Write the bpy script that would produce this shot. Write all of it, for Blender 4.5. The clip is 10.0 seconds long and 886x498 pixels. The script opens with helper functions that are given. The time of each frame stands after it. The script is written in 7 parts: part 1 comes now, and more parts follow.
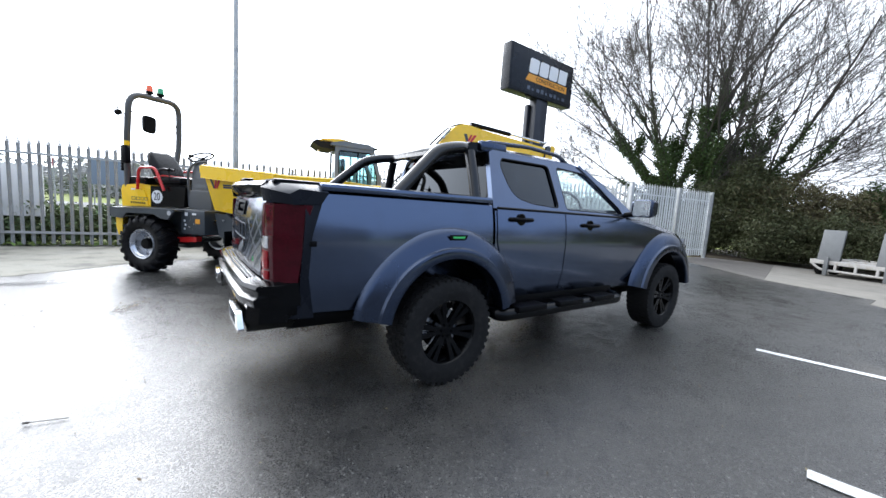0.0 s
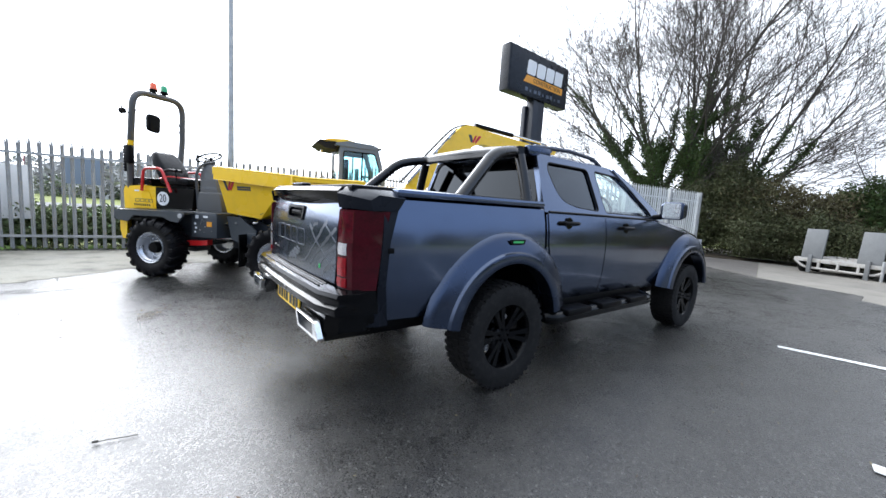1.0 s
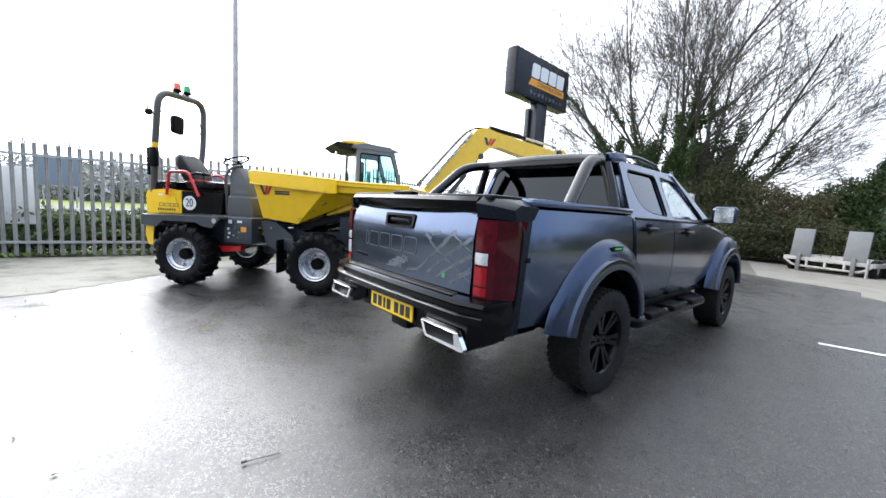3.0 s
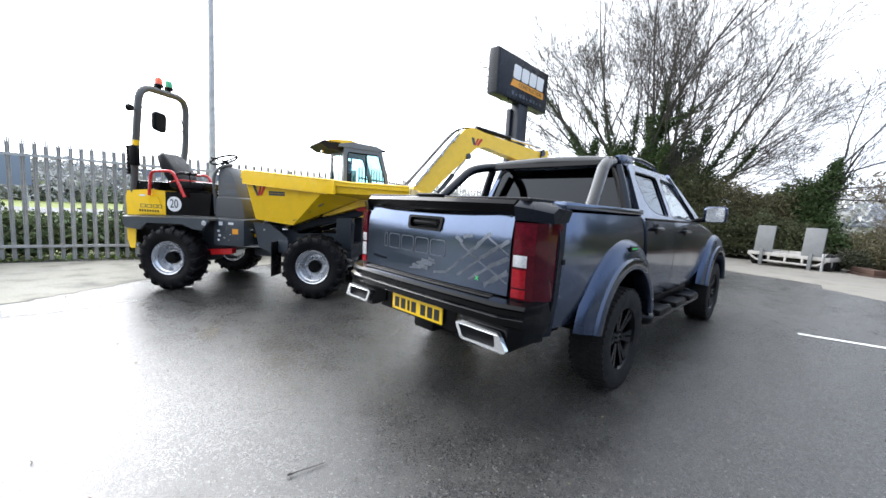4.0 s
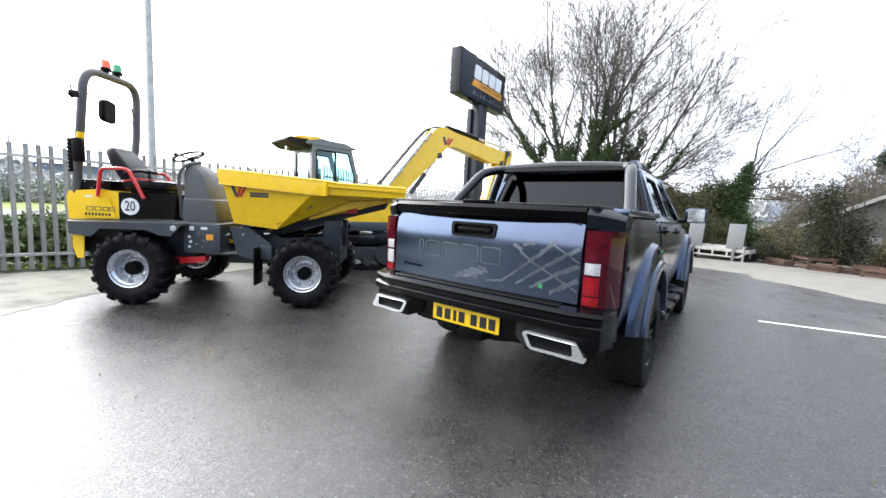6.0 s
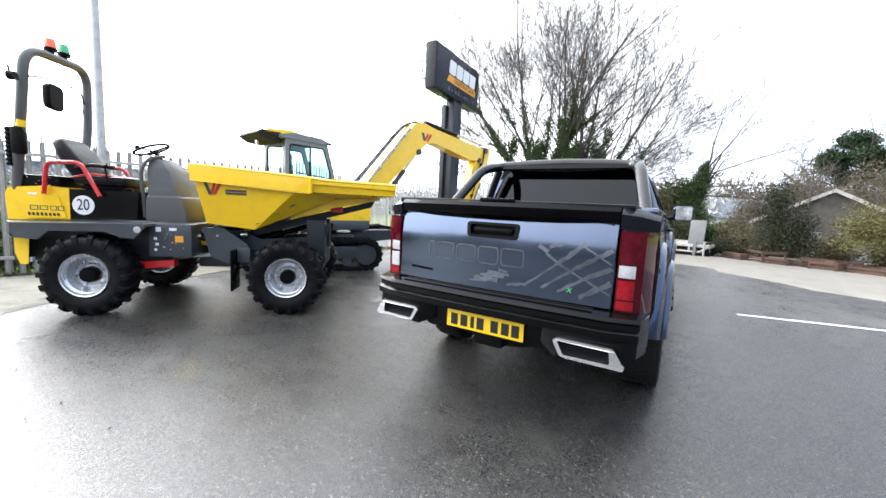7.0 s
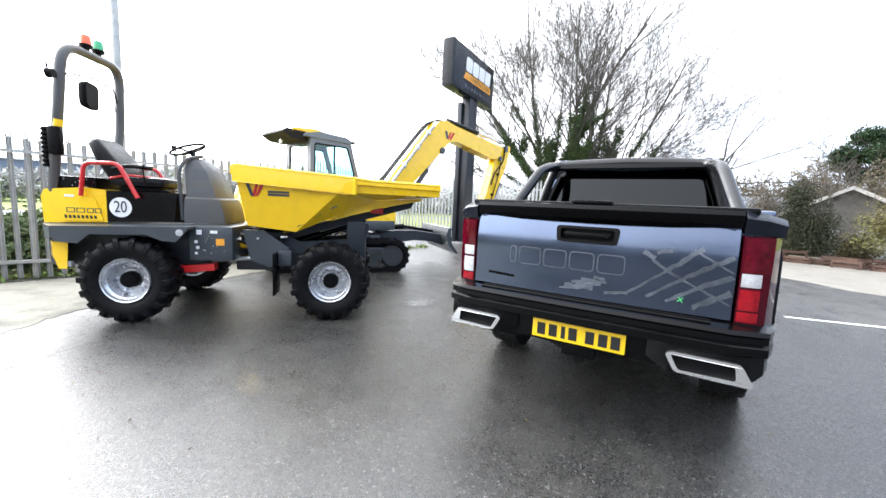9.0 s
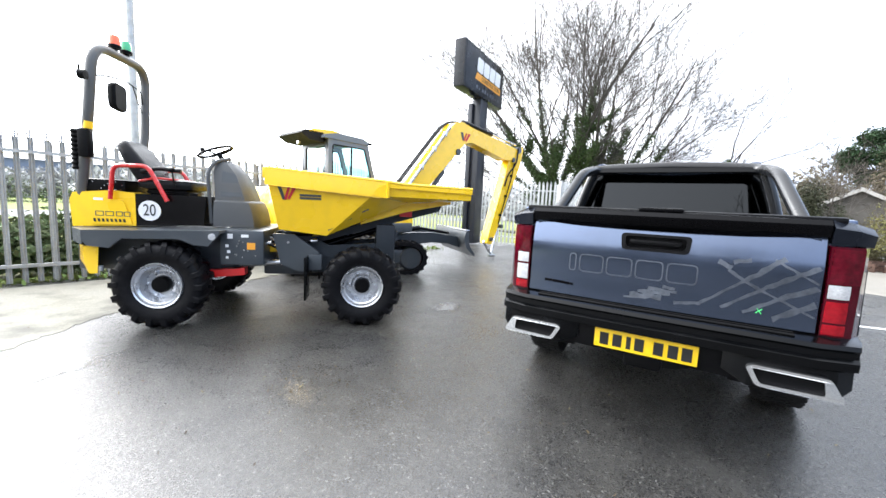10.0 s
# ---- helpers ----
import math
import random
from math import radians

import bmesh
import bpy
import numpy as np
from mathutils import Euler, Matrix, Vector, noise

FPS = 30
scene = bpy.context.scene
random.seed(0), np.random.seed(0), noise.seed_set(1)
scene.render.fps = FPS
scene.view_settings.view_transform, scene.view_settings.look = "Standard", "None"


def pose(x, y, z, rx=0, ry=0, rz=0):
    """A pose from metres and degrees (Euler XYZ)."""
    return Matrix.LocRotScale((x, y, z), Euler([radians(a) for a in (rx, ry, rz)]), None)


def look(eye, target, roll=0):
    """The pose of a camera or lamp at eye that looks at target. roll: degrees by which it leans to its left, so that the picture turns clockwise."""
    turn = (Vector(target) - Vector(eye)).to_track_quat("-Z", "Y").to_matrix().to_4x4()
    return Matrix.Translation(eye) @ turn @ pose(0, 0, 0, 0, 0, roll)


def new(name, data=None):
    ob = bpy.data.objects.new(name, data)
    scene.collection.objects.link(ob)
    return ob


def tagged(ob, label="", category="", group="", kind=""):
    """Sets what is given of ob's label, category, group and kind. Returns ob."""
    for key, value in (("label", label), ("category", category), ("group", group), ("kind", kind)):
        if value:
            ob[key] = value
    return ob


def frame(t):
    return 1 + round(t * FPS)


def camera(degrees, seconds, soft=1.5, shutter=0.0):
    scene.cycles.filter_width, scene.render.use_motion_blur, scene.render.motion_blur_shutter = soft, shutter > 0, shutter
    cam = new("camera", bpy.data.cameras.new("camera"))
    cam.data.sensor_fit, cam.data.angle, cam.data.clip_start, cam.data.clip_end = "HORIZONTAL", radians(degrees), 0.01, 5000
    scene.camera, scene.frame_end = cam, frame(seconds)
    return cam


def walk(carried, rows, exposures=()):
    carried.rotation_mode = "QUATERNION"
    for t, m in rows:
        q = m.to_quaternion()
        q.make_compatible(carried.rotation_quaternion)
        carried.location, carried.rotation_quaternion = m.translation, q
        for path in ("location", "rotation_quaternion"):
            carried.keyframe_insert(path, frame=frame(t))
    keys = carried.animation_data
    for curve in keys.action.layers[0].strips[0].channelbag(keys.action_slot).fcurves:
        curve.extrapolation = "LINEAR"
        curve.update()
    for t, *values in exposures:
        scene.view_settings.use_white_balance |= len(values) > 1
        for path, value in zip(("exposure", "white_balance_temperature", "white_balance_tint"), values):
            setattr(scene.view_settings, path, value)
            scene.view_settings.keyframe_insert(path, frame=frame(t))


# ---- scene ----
cam = camera(99.4, 10.0)
PATH = [
    (0, (0.099, 0.169, 1.257), (0.031, 2.155, 1.032), 3.7),
    (0.5, (-0.166, 0.166, 1.245), (-0.141, 2.153, 1.018), 3.6),
    (1, (-0.427, 0.173, 1.261), (-0.405, 2.16, 1.038), 3.6),
    (1.5, (-0.668, 0.104, 1.261), (-0.648, 2.092, 1.048), 3.6),
    (2, (-0.881, 0.119, 1.244), (-0.794, 2.106, 1.029), 3.5),
    (2.5, (-1.092, 0.164, 1.257), (-0.994, 2.15, 1.041), 3.5),
    (4, (-1.626, 0.227, 1.267), (-1.362, 2.198, 1.052), 3.2),
    (4.5, (-1.82, 0.25, 1.274), (-1.453, 2.204, 1.06), 3.2),
    (5, (-1.967, 0.301, 1.273), (-1.486, 2.23, 1.06), 3.1),
    (6.5, (-2.429, 0.585, 1.294), (-1.806, 2.473, 1.079), 3.0),
    (7, (-2.531, 0.731, 1.288), (-1.807, 2.583, 1.069), 2.9),
    (7.5, (-2.65, 0.839, 1.293), (-1.915, 2.686, 1.077), 2.8),
    (8, (-2.793, 0.876, 1.296), (-2.066, 2.727, 1.08), 2.8),
    (8.5, (-2.901, 0.917, 1.291), (-2.177, 2.767, 1.067), 2.7),
    (9, (-2.963, 1.053, 1.292), (-2.244, 2.905, 1.064), 2.7),
    (9.5, (-3.094, 1.164, 1.304), (-2.38, 3.018, 1.074), 2.7),
    (10, (-3.282, 1.241, 1.315), (-2.56, 3.092, 1.087), 2.8),
]
walk(cam, [(t, look(eye, target, roll)) for t, eye, target, roll in PATH], [(0, 0.54, 6080, 10), (2.5, 0.66, 6180, 10), (5, 0.84, 6300, 10), (7.5, 1.15, 6380, 10), (10, 1.32, 6380, 10)])

# ---- sky, sun ----
world = bpy.data.worlds.new("overcast_sky")
scene.world = world
world.use_nodes = True
wn, wl = world.node_tree.nodes, world.node_tree.links
wn.clear()
w_out = wn.new("ShaderNodeOutputWorld")
w_bg = wn.new("ShaderNodeBackground")
w_sky = wn.new("ShaderNodeTexSky")
w_sky.sky_type, w_sky.sun_disc = "NISHITA", False
w_sky.sun_elevation, w_sky.sun_rotation = radians(30), radians(-41)
w_sky.air_density, w_sky.dust_density = 1.2, 2.5
w_coord = wn.new("ShaderNodeTexCoord")
w_noise = wn.new("ShaderNodeTexNoise")
w_noise.inputs["Scale"].default_value, w_noise.inputs["Detail"].default_value = 2.2, 5
w_ramp = wn.new("ShaderNodeValToRGB")
w_ramp.color_ramp.elements[0].position, w_ramp.color_ramp.elements[1].position = 0.20, 0.36
w_mix = wn.new("ShaderNodeMix")
w_mix.data_type = "RGBA"
w_mix.inputs["B"].default_value = (9.6, 9.9, 10.4, 1)
wl.new(w_coord.outputs["Generated"], w_noise.inputs["Vector"])
wl.new(w_noise.outputs["Fac"], w_ramp.inputs["Fac"])
wl.new(w_ramp.outputs["Color"], w_mix.inputs["Factor"])
wl.new(w_sky.outputs["Color"], w_mix.inputs["A"])
# the veiled sun brightens the cloud on its own side of the sky
w_nrm = wn.new("ShaderNodeVectorMath")
w_nrm.operation = "NORMALIZE"
w_dot = wn.new("ShaderNodeVectorMath")
w_dot.operation = "DOT_PRODUCT"
w_dot.inputs[1].default_value = Vector((-16, 18, 12)).normalized()
w_half, w_pow, w_fac = wn.new("ShaderNodeMath"), wn.new("ShaderNodeMath"), wn.new("ShaderNodeMath")
w_half.operation, w_pow.operation, w_fac.operation = "MULTIPLY_ADD", "POWER", "MULTIPLY_ADD"
w_half.inputs[1].default_value, w_half.inputs[2].default_value = 0.5, 0.5
w_pow.inputs[1].default_value = 3.0
w_fac.inputs[1].default_value, w_fac.inputs[2].default_value = 1.8, 0.50
w_glow = wn.new("ShaderNodeVectorMath")
w_glow.operation = "SCALE"
wl.new(w_coord.outputs["Generated"], w_nrm.inputs[0])
wl.new(w_nrm.outputs["Vector"], w_dot.inputs[0])
wl.new(w_dot.outputs["Value"], w_half.inputs[0])
wl.new(w_half.outputs[0], w_pow.inputs[0])
wl.new(w_pow.outputs[0], w_fac.inputs[0])
w_thin, w_blue = wn.new("ShaderNodeMapRange"), wn.new("ShaderNodeMix")
w_thin.inputs["From Min"].default_value, w_thin.inputs["From Max"].default_value = 0.55, 0.22
w_blue.data_type = "RGBA"
w_blue.inputs["A"].default_value, w_blue.inputs["B"].default_value = (9.6, 9.9, 10.4, 1), (6.9, 8.7, 12.0, 1)
wl.new(w_half.outputs[0], w_thin.inputs["Value"])
wl.new(w_thin.outputs["Result"], w_blue.inputs["Factor"])
wl.new(w_blue.outputs["Result"], w_mix.inputs["B"])
wl.new(w_mix.outputs["Result"], w_glow.inputs[0])
wl.new(w_fac.outputs[0], w_glow.inputs["Scale"])
wl.new(w_glow.outputs["Vector"], w_bg.inputs["Color"])
wl.new(w_bg.outputs["Background"], w_out.inputs["Surface"])
w_bg.inputs["Strength"].default_value = 0.150

sun = new("sun", bpy.data.lights.new("sun", "SUN"))
sun.data.energy, sun.data.angle, sun.data.color = 2.4, radians(40), (1.0, 0.97, 0.94)
sun.matrix_world = look((-16, 18, 14), (0, 0, 0))


# ---- materials ----
def mat(name, col, rough=0.5, metal=0.0, var=0.18, size=0.25, bump=0.15, fine=60.0, coat=0.0, rvar=0.12, spec=0.5, emit=0.0, dirt=None, dirt_amt=0.0, rand=0.0):
    """A surface with colour and roughness varied at two scales; size in metres of the coarse patches, fine per metre of the grain."""
    m = bpy.data.materials.new(name)
    m.use_nodes = True
    n, l = m.node_tree.nodes, m.node_tree.links
    b = n["Principled BSDF"]
    co = n.new("ShaderNodeTexCoord")
    big, small = n.new("ShaderNodeTexNoise"), n.new("ShaderNodeTexNoise")
    big.inputs["Scale"].default_value, big.inputs["Detail"].default_value = 1.0 / size, 6
    small.inputs["Scale"].default_value, small.inputs["Detail"].default_value = fine, 3
    for t in (big, small):
        l.new(co.outputs["Object"], t.inputs["Vector"])
    add = n.new("ShaderNodeMath")
    add.operation = "ADD"
    l.new(big.outputs["Fac"], add.inputs[0]), l.new(small.outputs["Fac"], add.inputs[1])
    mr = n.new("ShaderNodeMapRange")
    mr.inputs["From Min"].default_value, mr.inputs["From Max"].default_value = 0.65, 1.35
    mr.inputs["To Min"].default_value, mr.inputs["To Max"].default_value = 1 - var, 1 + var
    l.new(add.outputs[0], mr.inputs["Value"])
    value = mr.outputs["Result"]
    if rand:
        info = n.new("ShaderNodeObjectInfo")
        rm = n.new("ShaderNodeMapRange")
        rm.inputs["To Min"].default_value, rm.inputs["To Max"].default_value = 1 - rand, 1 + rand
        l.new(info.outputs["Random"], rm.inputs["Value"])
        mul = n.new("ShaderNodeMath")
        mul.operation = "MULTIPLY"
        l.new(value, mul.inputs[0]), l.new(rm.outputs["Result"], mul.inputs[1])
        value = mul.outputs[0]
    hsv = n.new("ShaderNodeHueSaturation")
    hsv.inputs["Color"].default_value = (*col, 1)
    l.new(value, hsv.inputs["Value"])
    colour = hsv.outputs["Color"]
    if dirt:
        dn = n.new("ShaderNodeTexNoise")
        dn.inputs["Scale"].default_value, dn.inputs["Detail"].default_value = 3.1 / size, 8
        l.new(co.outputs["Object"], dn.inputs["Vector"])
        dr = n.new("ShaderNodeMapRange")
        dr.inputs["From Min"].default_value, dr.inputs["From Max"].default_value = 0.48, 0.72
        dr.inputs["To Max"].default_value = dirt_amt
        l.new(dn.outputs["Fac"], dr.inputs["Value"])
        mx = n.new("ShaderNodeMix")
        mx.data_type = "RGBA"
        mx.inputs["B"].default_value = (*dirt, 1)
        l.new(dr.outputs["Result"], mx.inputs["Factor"]), l.new(colour, mx.inputs["A"])
        colour = mx.outputs["Result"]
    l.new(colour, b.inputs["Base Color"])
    rr = n.new("ShaderNodeMapRange")
    rr.inputs["From Min"].default_value, rr.inputs["From Max"].default_value = 0.3, 0.7
    rr.inputs["To Min"].default_value, rr.inputs["To Max"].default_value = max(0.02, rough - rvar), min(1, rough + rvar)
    l.new(big.outputs["Fac"], rr.inputs["Value"]), l.new(rr.outputs["Result"], b.inputs["Roughness"])
    b.inputs["Metallic"].default_value, b.inputs["Coat Weight"].default_value = metal, coat
    b.inputs["Coat Roughness"].default_value = 0.06
    b.inputs["Specular IOR Level"].default_value = spec
    if emit:
        b.inputs["Emission Color"].default_value, b.inputs["Emission Strength"].default_value = (*col, 1), emit
    if bump:
        bp = n.new("ShaderNodeBump")
        bp.inputs["Strength"].default_value, bp.inputs["Distance"].default_value = bump, 0.004
        l.new(small.outputs["Fac"], bp.inputs["Height"]), l.new(bp.outputs["Normal"], b.inputs["Normal"])
    return m


def glass_mat(name, tint, gloss_tint=(1, 1, 1), base=0.05, edge=0.85):
    """A clear pane: see-through head on, mirror-like at a glancing view."""
    m = bpy.data.materials.new(name)
    m.use_nodes = True
    n, l = m.node_tree.nodes, m.node_tree.links
    n.remove(n["Principled BSDF"])
    tr, gl, mx = n.new("ShaderNodeBsdfTransparent"), n.new("ShaderNodeBsdfGlossy"), n.new("ShaderNodeMixShader")
    lw, pw, ma = n.new("ShaderNodeLayerWeight"), n.new("ShaderNodeMath"), n.new("ShaderNodeMath")
    lw.inputs["Blend"].default_value = 0.5
    pw.operation, ma.operation = "POWER", "MULTIPLY_ADD"
    pw.inputs[1].default_value, ma.inputs[1].default_value, ma.inputs[2].default_value = 4.0, edge, base
    tr.inputs["Color"].default_value, gl.inputs["Color"].default_value = (*tint, 1), (*gloss_tint, 1)
    gl.inputs["Roughness"].default_value = 0.02
    l.new(lw.outputs["Facing"], pw.inputs[0]), l.new(pw.outputs[0], ma.inputs[0]), l.new(ma.outputs[0], mx.inputs["Fac"])
    l.new(tr.outputs["BSDF"], mx.inputs[1]), l.new(gl.outputs["BSDF"], mx.inputs[2])
    l.new(mx.outputs["Shader"], n["Material Output"].inputs["Surface"])
    return m


PAINT = mat("slate_blue_metallic_paint", (0.092, 0.118, 0.178), 0.18, 0.96, var=0.06, size=0.6, bump=0.01, fine=400, coat=0.4, rvar=0.06, dirt=(0.04, 0.045, 0.06), dirt_amt=0.1)
DECALG = mat("pale_grey_vinyl", (0.125, 0.138, 0.162), 0.40, 0.9, var=0.3, size=0.06, bump=0)
EMBOSS = mat("pale_outline_vinyl", (0.11, 0.122, 0.145), 0.4, 0.8, var=0.15, size=0.1, bump=0)
FLARE = mat("satin_slate_paint", (0.052, 0.068, 0.108), 0.24, 0.96, var=0.08, size=0.4, bump=0.02, fine=300, coat=0.2)
SATINB = mat("satin_black_trim", (0.010, 0.012, 0.017), 0.30, 0.0, spec=0.12, var=0.15, size=0.3, bump=0.03, fine=300)
BLACKP = mat("black_plastic", (0.0025, 0.0025, 0.003), 0.42, 0, spec=0.10, var=0.25, size=0.2, bump=0.1, fine=250, dirt=(0.018, 0.017, 0.016), dirt_amt=0.12)
GLOSSB = mat("gloss_black_paint", (0.002, 0.002, 0.0025), 0.12, 0, var=0.2, size=0.3, bump=0.01, coat=0.0, spec=0.08, rvar=0.06)
BLACKM = mat("black_powder_coat", (0.002, 0.0022, 0.0026), 0.20, 0.0, var=0.2, size=0.2, bump=0.03, fine=300, coat=0.0, spec=0.18)
BARM = mat("satin_bar_coat", (0.005, 0.0055, 0.0065), 0.22, 0.0, var=0.2, size=0.2, bump=0.03, fine=300, spec=0.5)
CHROME = mat("brushed_chrome", (0.86, 0.87, 0.88), 0.16, 1.0, var=0.06, size=0.1, bump=0.02)
RUBBER = mat("tyre_rubber", (0.013, 0.013, 0.013), 0.7, 0, spec=0.15, var=0.3, size=0.12, bump=0.4, fine=120, dirt=(0.036, 0.034, 0.032), dirt_amt=0.4)
RUBBERC = mat("new_tyre_rubber", (0.004, 0.004, 0.005), 0.5, 0, spec=0.14, var=0.25, size=0.12, bump=0.3, fine=120, dirt=(0.022, 0.020, 0.02), dirt_amt=0.2)
GLASSD = glass_mat("privacy_glass", (0.006, 0.0065, 0.0075), (0.9, 0.95, 1.0), 0.028)
GLASSR = glass_mat("tinted_side_glass", (0.085, 0.092, 0.10), (0.9, 0.95, 1.0), 0.055)
GLASSC = glass_mat("car_glass", (0.90, 0.95, 0.94))
GLASSX = glass_mat("cab_glass", (0.76, 0.92, 0.93))
REDL = mat("red_lens", (0.045, 0.0008, 0.005), 0.05, 0, var=0.3, size=0.07, bump=0.0, fine=90, coat=0.0, rvar=0.02, spec=0.35)
REDB = mat("bright_red_lens", (0.22, 0.004, 0.009), 0.07, 0, var=0.3, size=0.04, bump=0.05, fine=60, coat=0.0, spec=0.4, rvar=0.02)
REDM = mat("mid_red_lens", (0.065, 0.001, 0.006), 0.06, 0, var=0.4, size=0.05, bump=0.05, fine=40, spec=0.4, rvar=0.02)
CLEARL = mat("clear_lens", (0.52, 0.525, 0.535), 0.12, 0.3, var=0.2, size=0.02, bump=0.4, fine=140, coat=1.0)
PLATEY = mat("reflective_yellow_plate", (0.85, 0.55, 0.01), 0.35, 0, var=0.06, size=0.1, bump=0.02)
INKB = mat("black_ink", (0.008, 0.008, 0.008), 0.5, 0, var=0.1, bump=0)
GREEN = mat("bright_green_decal", (0.07, 0.55, 0.15), 0.4, 0, var=0.05, bump=0)
YEL = mat("machine_yellow_paint", (0.95, 0.585, 0.008), 0.28, 0, var=0.05, size=0.5, bump=0.03, fine=200, coat=0.5, dirt=(0.55, 0.36, 0.03), dirt_amt=0.2)
DGREY = mat("anthracite_paint", (0.040, 0.048, 0.056), 0.40, 0, var=0.12, size=0.4, bump=0.06, fine=200, coat=0.2, dirt=(0.10, 0.10, 0.10), dirt_amt=0.15)
FRAMEB = mat("dark_frame_paint", (0.028, 0.034, 0.041), 0.42, 0, spec=0.3, var=0.2, size=0.3, bump=0.05, fine=200)
CABG = mat("mid_grey_cab_paint", (0.125, 0.150, 0.180), 0.42, 0, var=0.1, size=0.4, bump=0.05, fine=200, coat=0.2)
# anthracite tube made lighter, with backlit haze put into the colour
TUBEG = mat("haze_lightened_tube_paint", (0.085, 0.085, 0.082), 0.38, 0, var=0.12, size=0.3, bump=0.05, fine=200, coat=0.2)
GPLAS = mat("grey_moulded_plastic", (0.060, 0.064, 0.068), 0.5, 0, var=0.1, size=0.3, bump=0.25, fine=500)
BPANEL = mat("black_gloss_panel", (0.004, 0.0035, 0.0035), 0.18, 0, var=0.2, size=0.4, bump=0.02, coat=0.0, spec=0.3)
SILVER = mat("silver_rim_paint", (0.62, 0.63, 0.65), 0.27, 0.75, var=0.05, size=0.2, bump=0.03, dirt=(0.3, 0.29, 0.28), dirt_amt=0.12)
STEEL = mat("bright_steel", (0.6, 0.6, 0.6), 0.2, 1.0, var=0.1, size=0.1, bump=0.02)
REDP = mat("red_paint", (0.55, 0.012, 0.012), 0.32, 0, var=0.1, size=0.2, bump=0.03, coat=0.4)
SEAT = mat("black_vinyl", (0.006, 0.0065, 0.008), 0.36, 0, spec=0.16, var=0.2, size=0.2, bump=0.35, fine=350)
ORANGEL = mat("amber_beacon_lens", (0.75, 0.10, 0.02), 0.15, 0, var=0.15, size=0.03, bump=0.2, coat=1.0, emit=0.15)
GREENL = mat("green_beacon_lens", (0.02, 0.34, 0.14), 0.15, 0, var=0.15, size=0.03, bump=0.2, coat=1.0, emit=0.1)
WHITE = mat("white_vinyl", (0.8, 0.8, 0.8), 0.4, 0, var=0.05, bump=0)
ORANGE = mat("orange_vinyl", (0.80, 0.34, 0.03), 0.45, 0, var=0.08, size=0.3, bump=0)
REDV = mat("red_vinyl", (0.55, 0.02, 0.03), 0.45, 0, var=0.05, bump=0)
SIGNB = mat("black_sign_acrylic", (0.005, 0.006, 0.009), 0.28, 0, var=0.3, size=0.5, bump=0.03, coat=0.0, spec=0.3, dirt=(0.03, 0.033, 0.04), dirt_amt=0.3)
POSTB = mat("navy_black_post_paint", (0.011, 0.013, 0.020), 0.4, 0, var=0.2, size=0.5, bump=0.05)
GALV = mat("weathered_galvanised_steel", (0.42, 0.425, 0.42), 0.48, 0.4, var=0.22, size=0.3, bump=0.1, fine=80, rand=0.14, dirt=(0.22, 0.22, 0.20), dirt_amt=0.4)
GALVL = mat("light_galvanised_steel", (0.60, 0.61, 0.60), 0.5, 0.3, var=0.16, size=0.3, bump=0.1, fine=80, rand=0.10, dirt=(0.3, 0.3, 0.27), dirt_amt=0.4)
CONC = mat("old_concrete", (0.24, 0.23, 0.19), 0.70, 0, spec=0.3, var=0.3, size=1.3, bump=0.6, fine=45, rvar=0.25, dirt=(0.085, 0.079, 0.066), dirt_amt=0.9)
CONCR = mat("pale_worn_concrete", (0.20, 0.185, 0.158), 0.8, 0, var=0.22, size=1.6, bump=0.6, fine=45, dirt=(0.13, 0.118, 0.10), dirt_amt=0.7)
DIRTY = mat("dark_dirty_asphalt", (0.11, 0.10, 0.088), 0.75, 0, var=0.3, size=0.8, bump=0.5, fine=60, dirt=(0.06, 0.05, 0.04), dirt_amt=0.6)
SOIL = mat("dark_earth", (0.045, 0.037, 0.027), 0.9, 0, var=0.35, size=0.8, bump=0.8, fine=20, spec=0.1, dirt=(0.07, 0.065, 0.03), dirt_amt=0.5)
GRASS = mat("rough_grass", (0.17, 0.20, 0.062), 0.9, 0, spec=0.08, var=0.35, size=2.5, bump=0.8, fine=12, dirt=(0.28, 0.26, 0.13), dirt_amt=0.5)
BARK = mat("dark_bark", (0.055, 0.048, 0.042), 0.9, 0, var=0.35, size=0.2, bump=0.6, fine=40)
TWIG = mat("pale_twig_bark", (0.10, 0.085, 0.07), 0.9, 0, var=0.3, size=0.2, bump=0.3, fine=40)
LINEW = mat("worn_white_road_paint", (0.72, 0.72, 0.70), 0.6, 0, var=0.2, size=0.1, bump=0.4, fine=70, dirt=(0.2, 0.2, 0.2), dirt_amt=0.7)
WHITEM = mat("chalky_white_paint", (0.42, 0.405, 0.375), 0.6, 0, var=0.15, size=0.3, bump=0.1, dirt=(0.25, 0.2, 0.15), dirt_amt=0.6)
RAMPG = mat("dull_grey_ramp_steel", (0.155, 0.16, 0.16), 0.6, 0.2, var=0.2, size=0.2, bump=0.3, fine=60)
OLDW = mat("bleached_old_timber", (0.19, 0.165, 0.13), 0.85, 0, var=0.35, size=0.15, bump=0.4, rand=0.25)
RUST = mat("rusty_brown_steel", (0.080, 0.045, 0.032), 0.85, 0.1, var=0.4, size=0.2, bump=0.4, rand=0.3)
SLATE = mat("blue_grey_slates", (0.12, 0.135, 0.165), 0.55, 0, var=0.2, size=0.5, bump=0.3, fine=9)
RENDERW = mat("pale_render_wall", (0.31, 0.305, 0.29), 0.85, 0, var=0.12, size=0.8, bump=0.3, dirt=(0.3, 0.3, 0.27), dirt_amt=0.5)
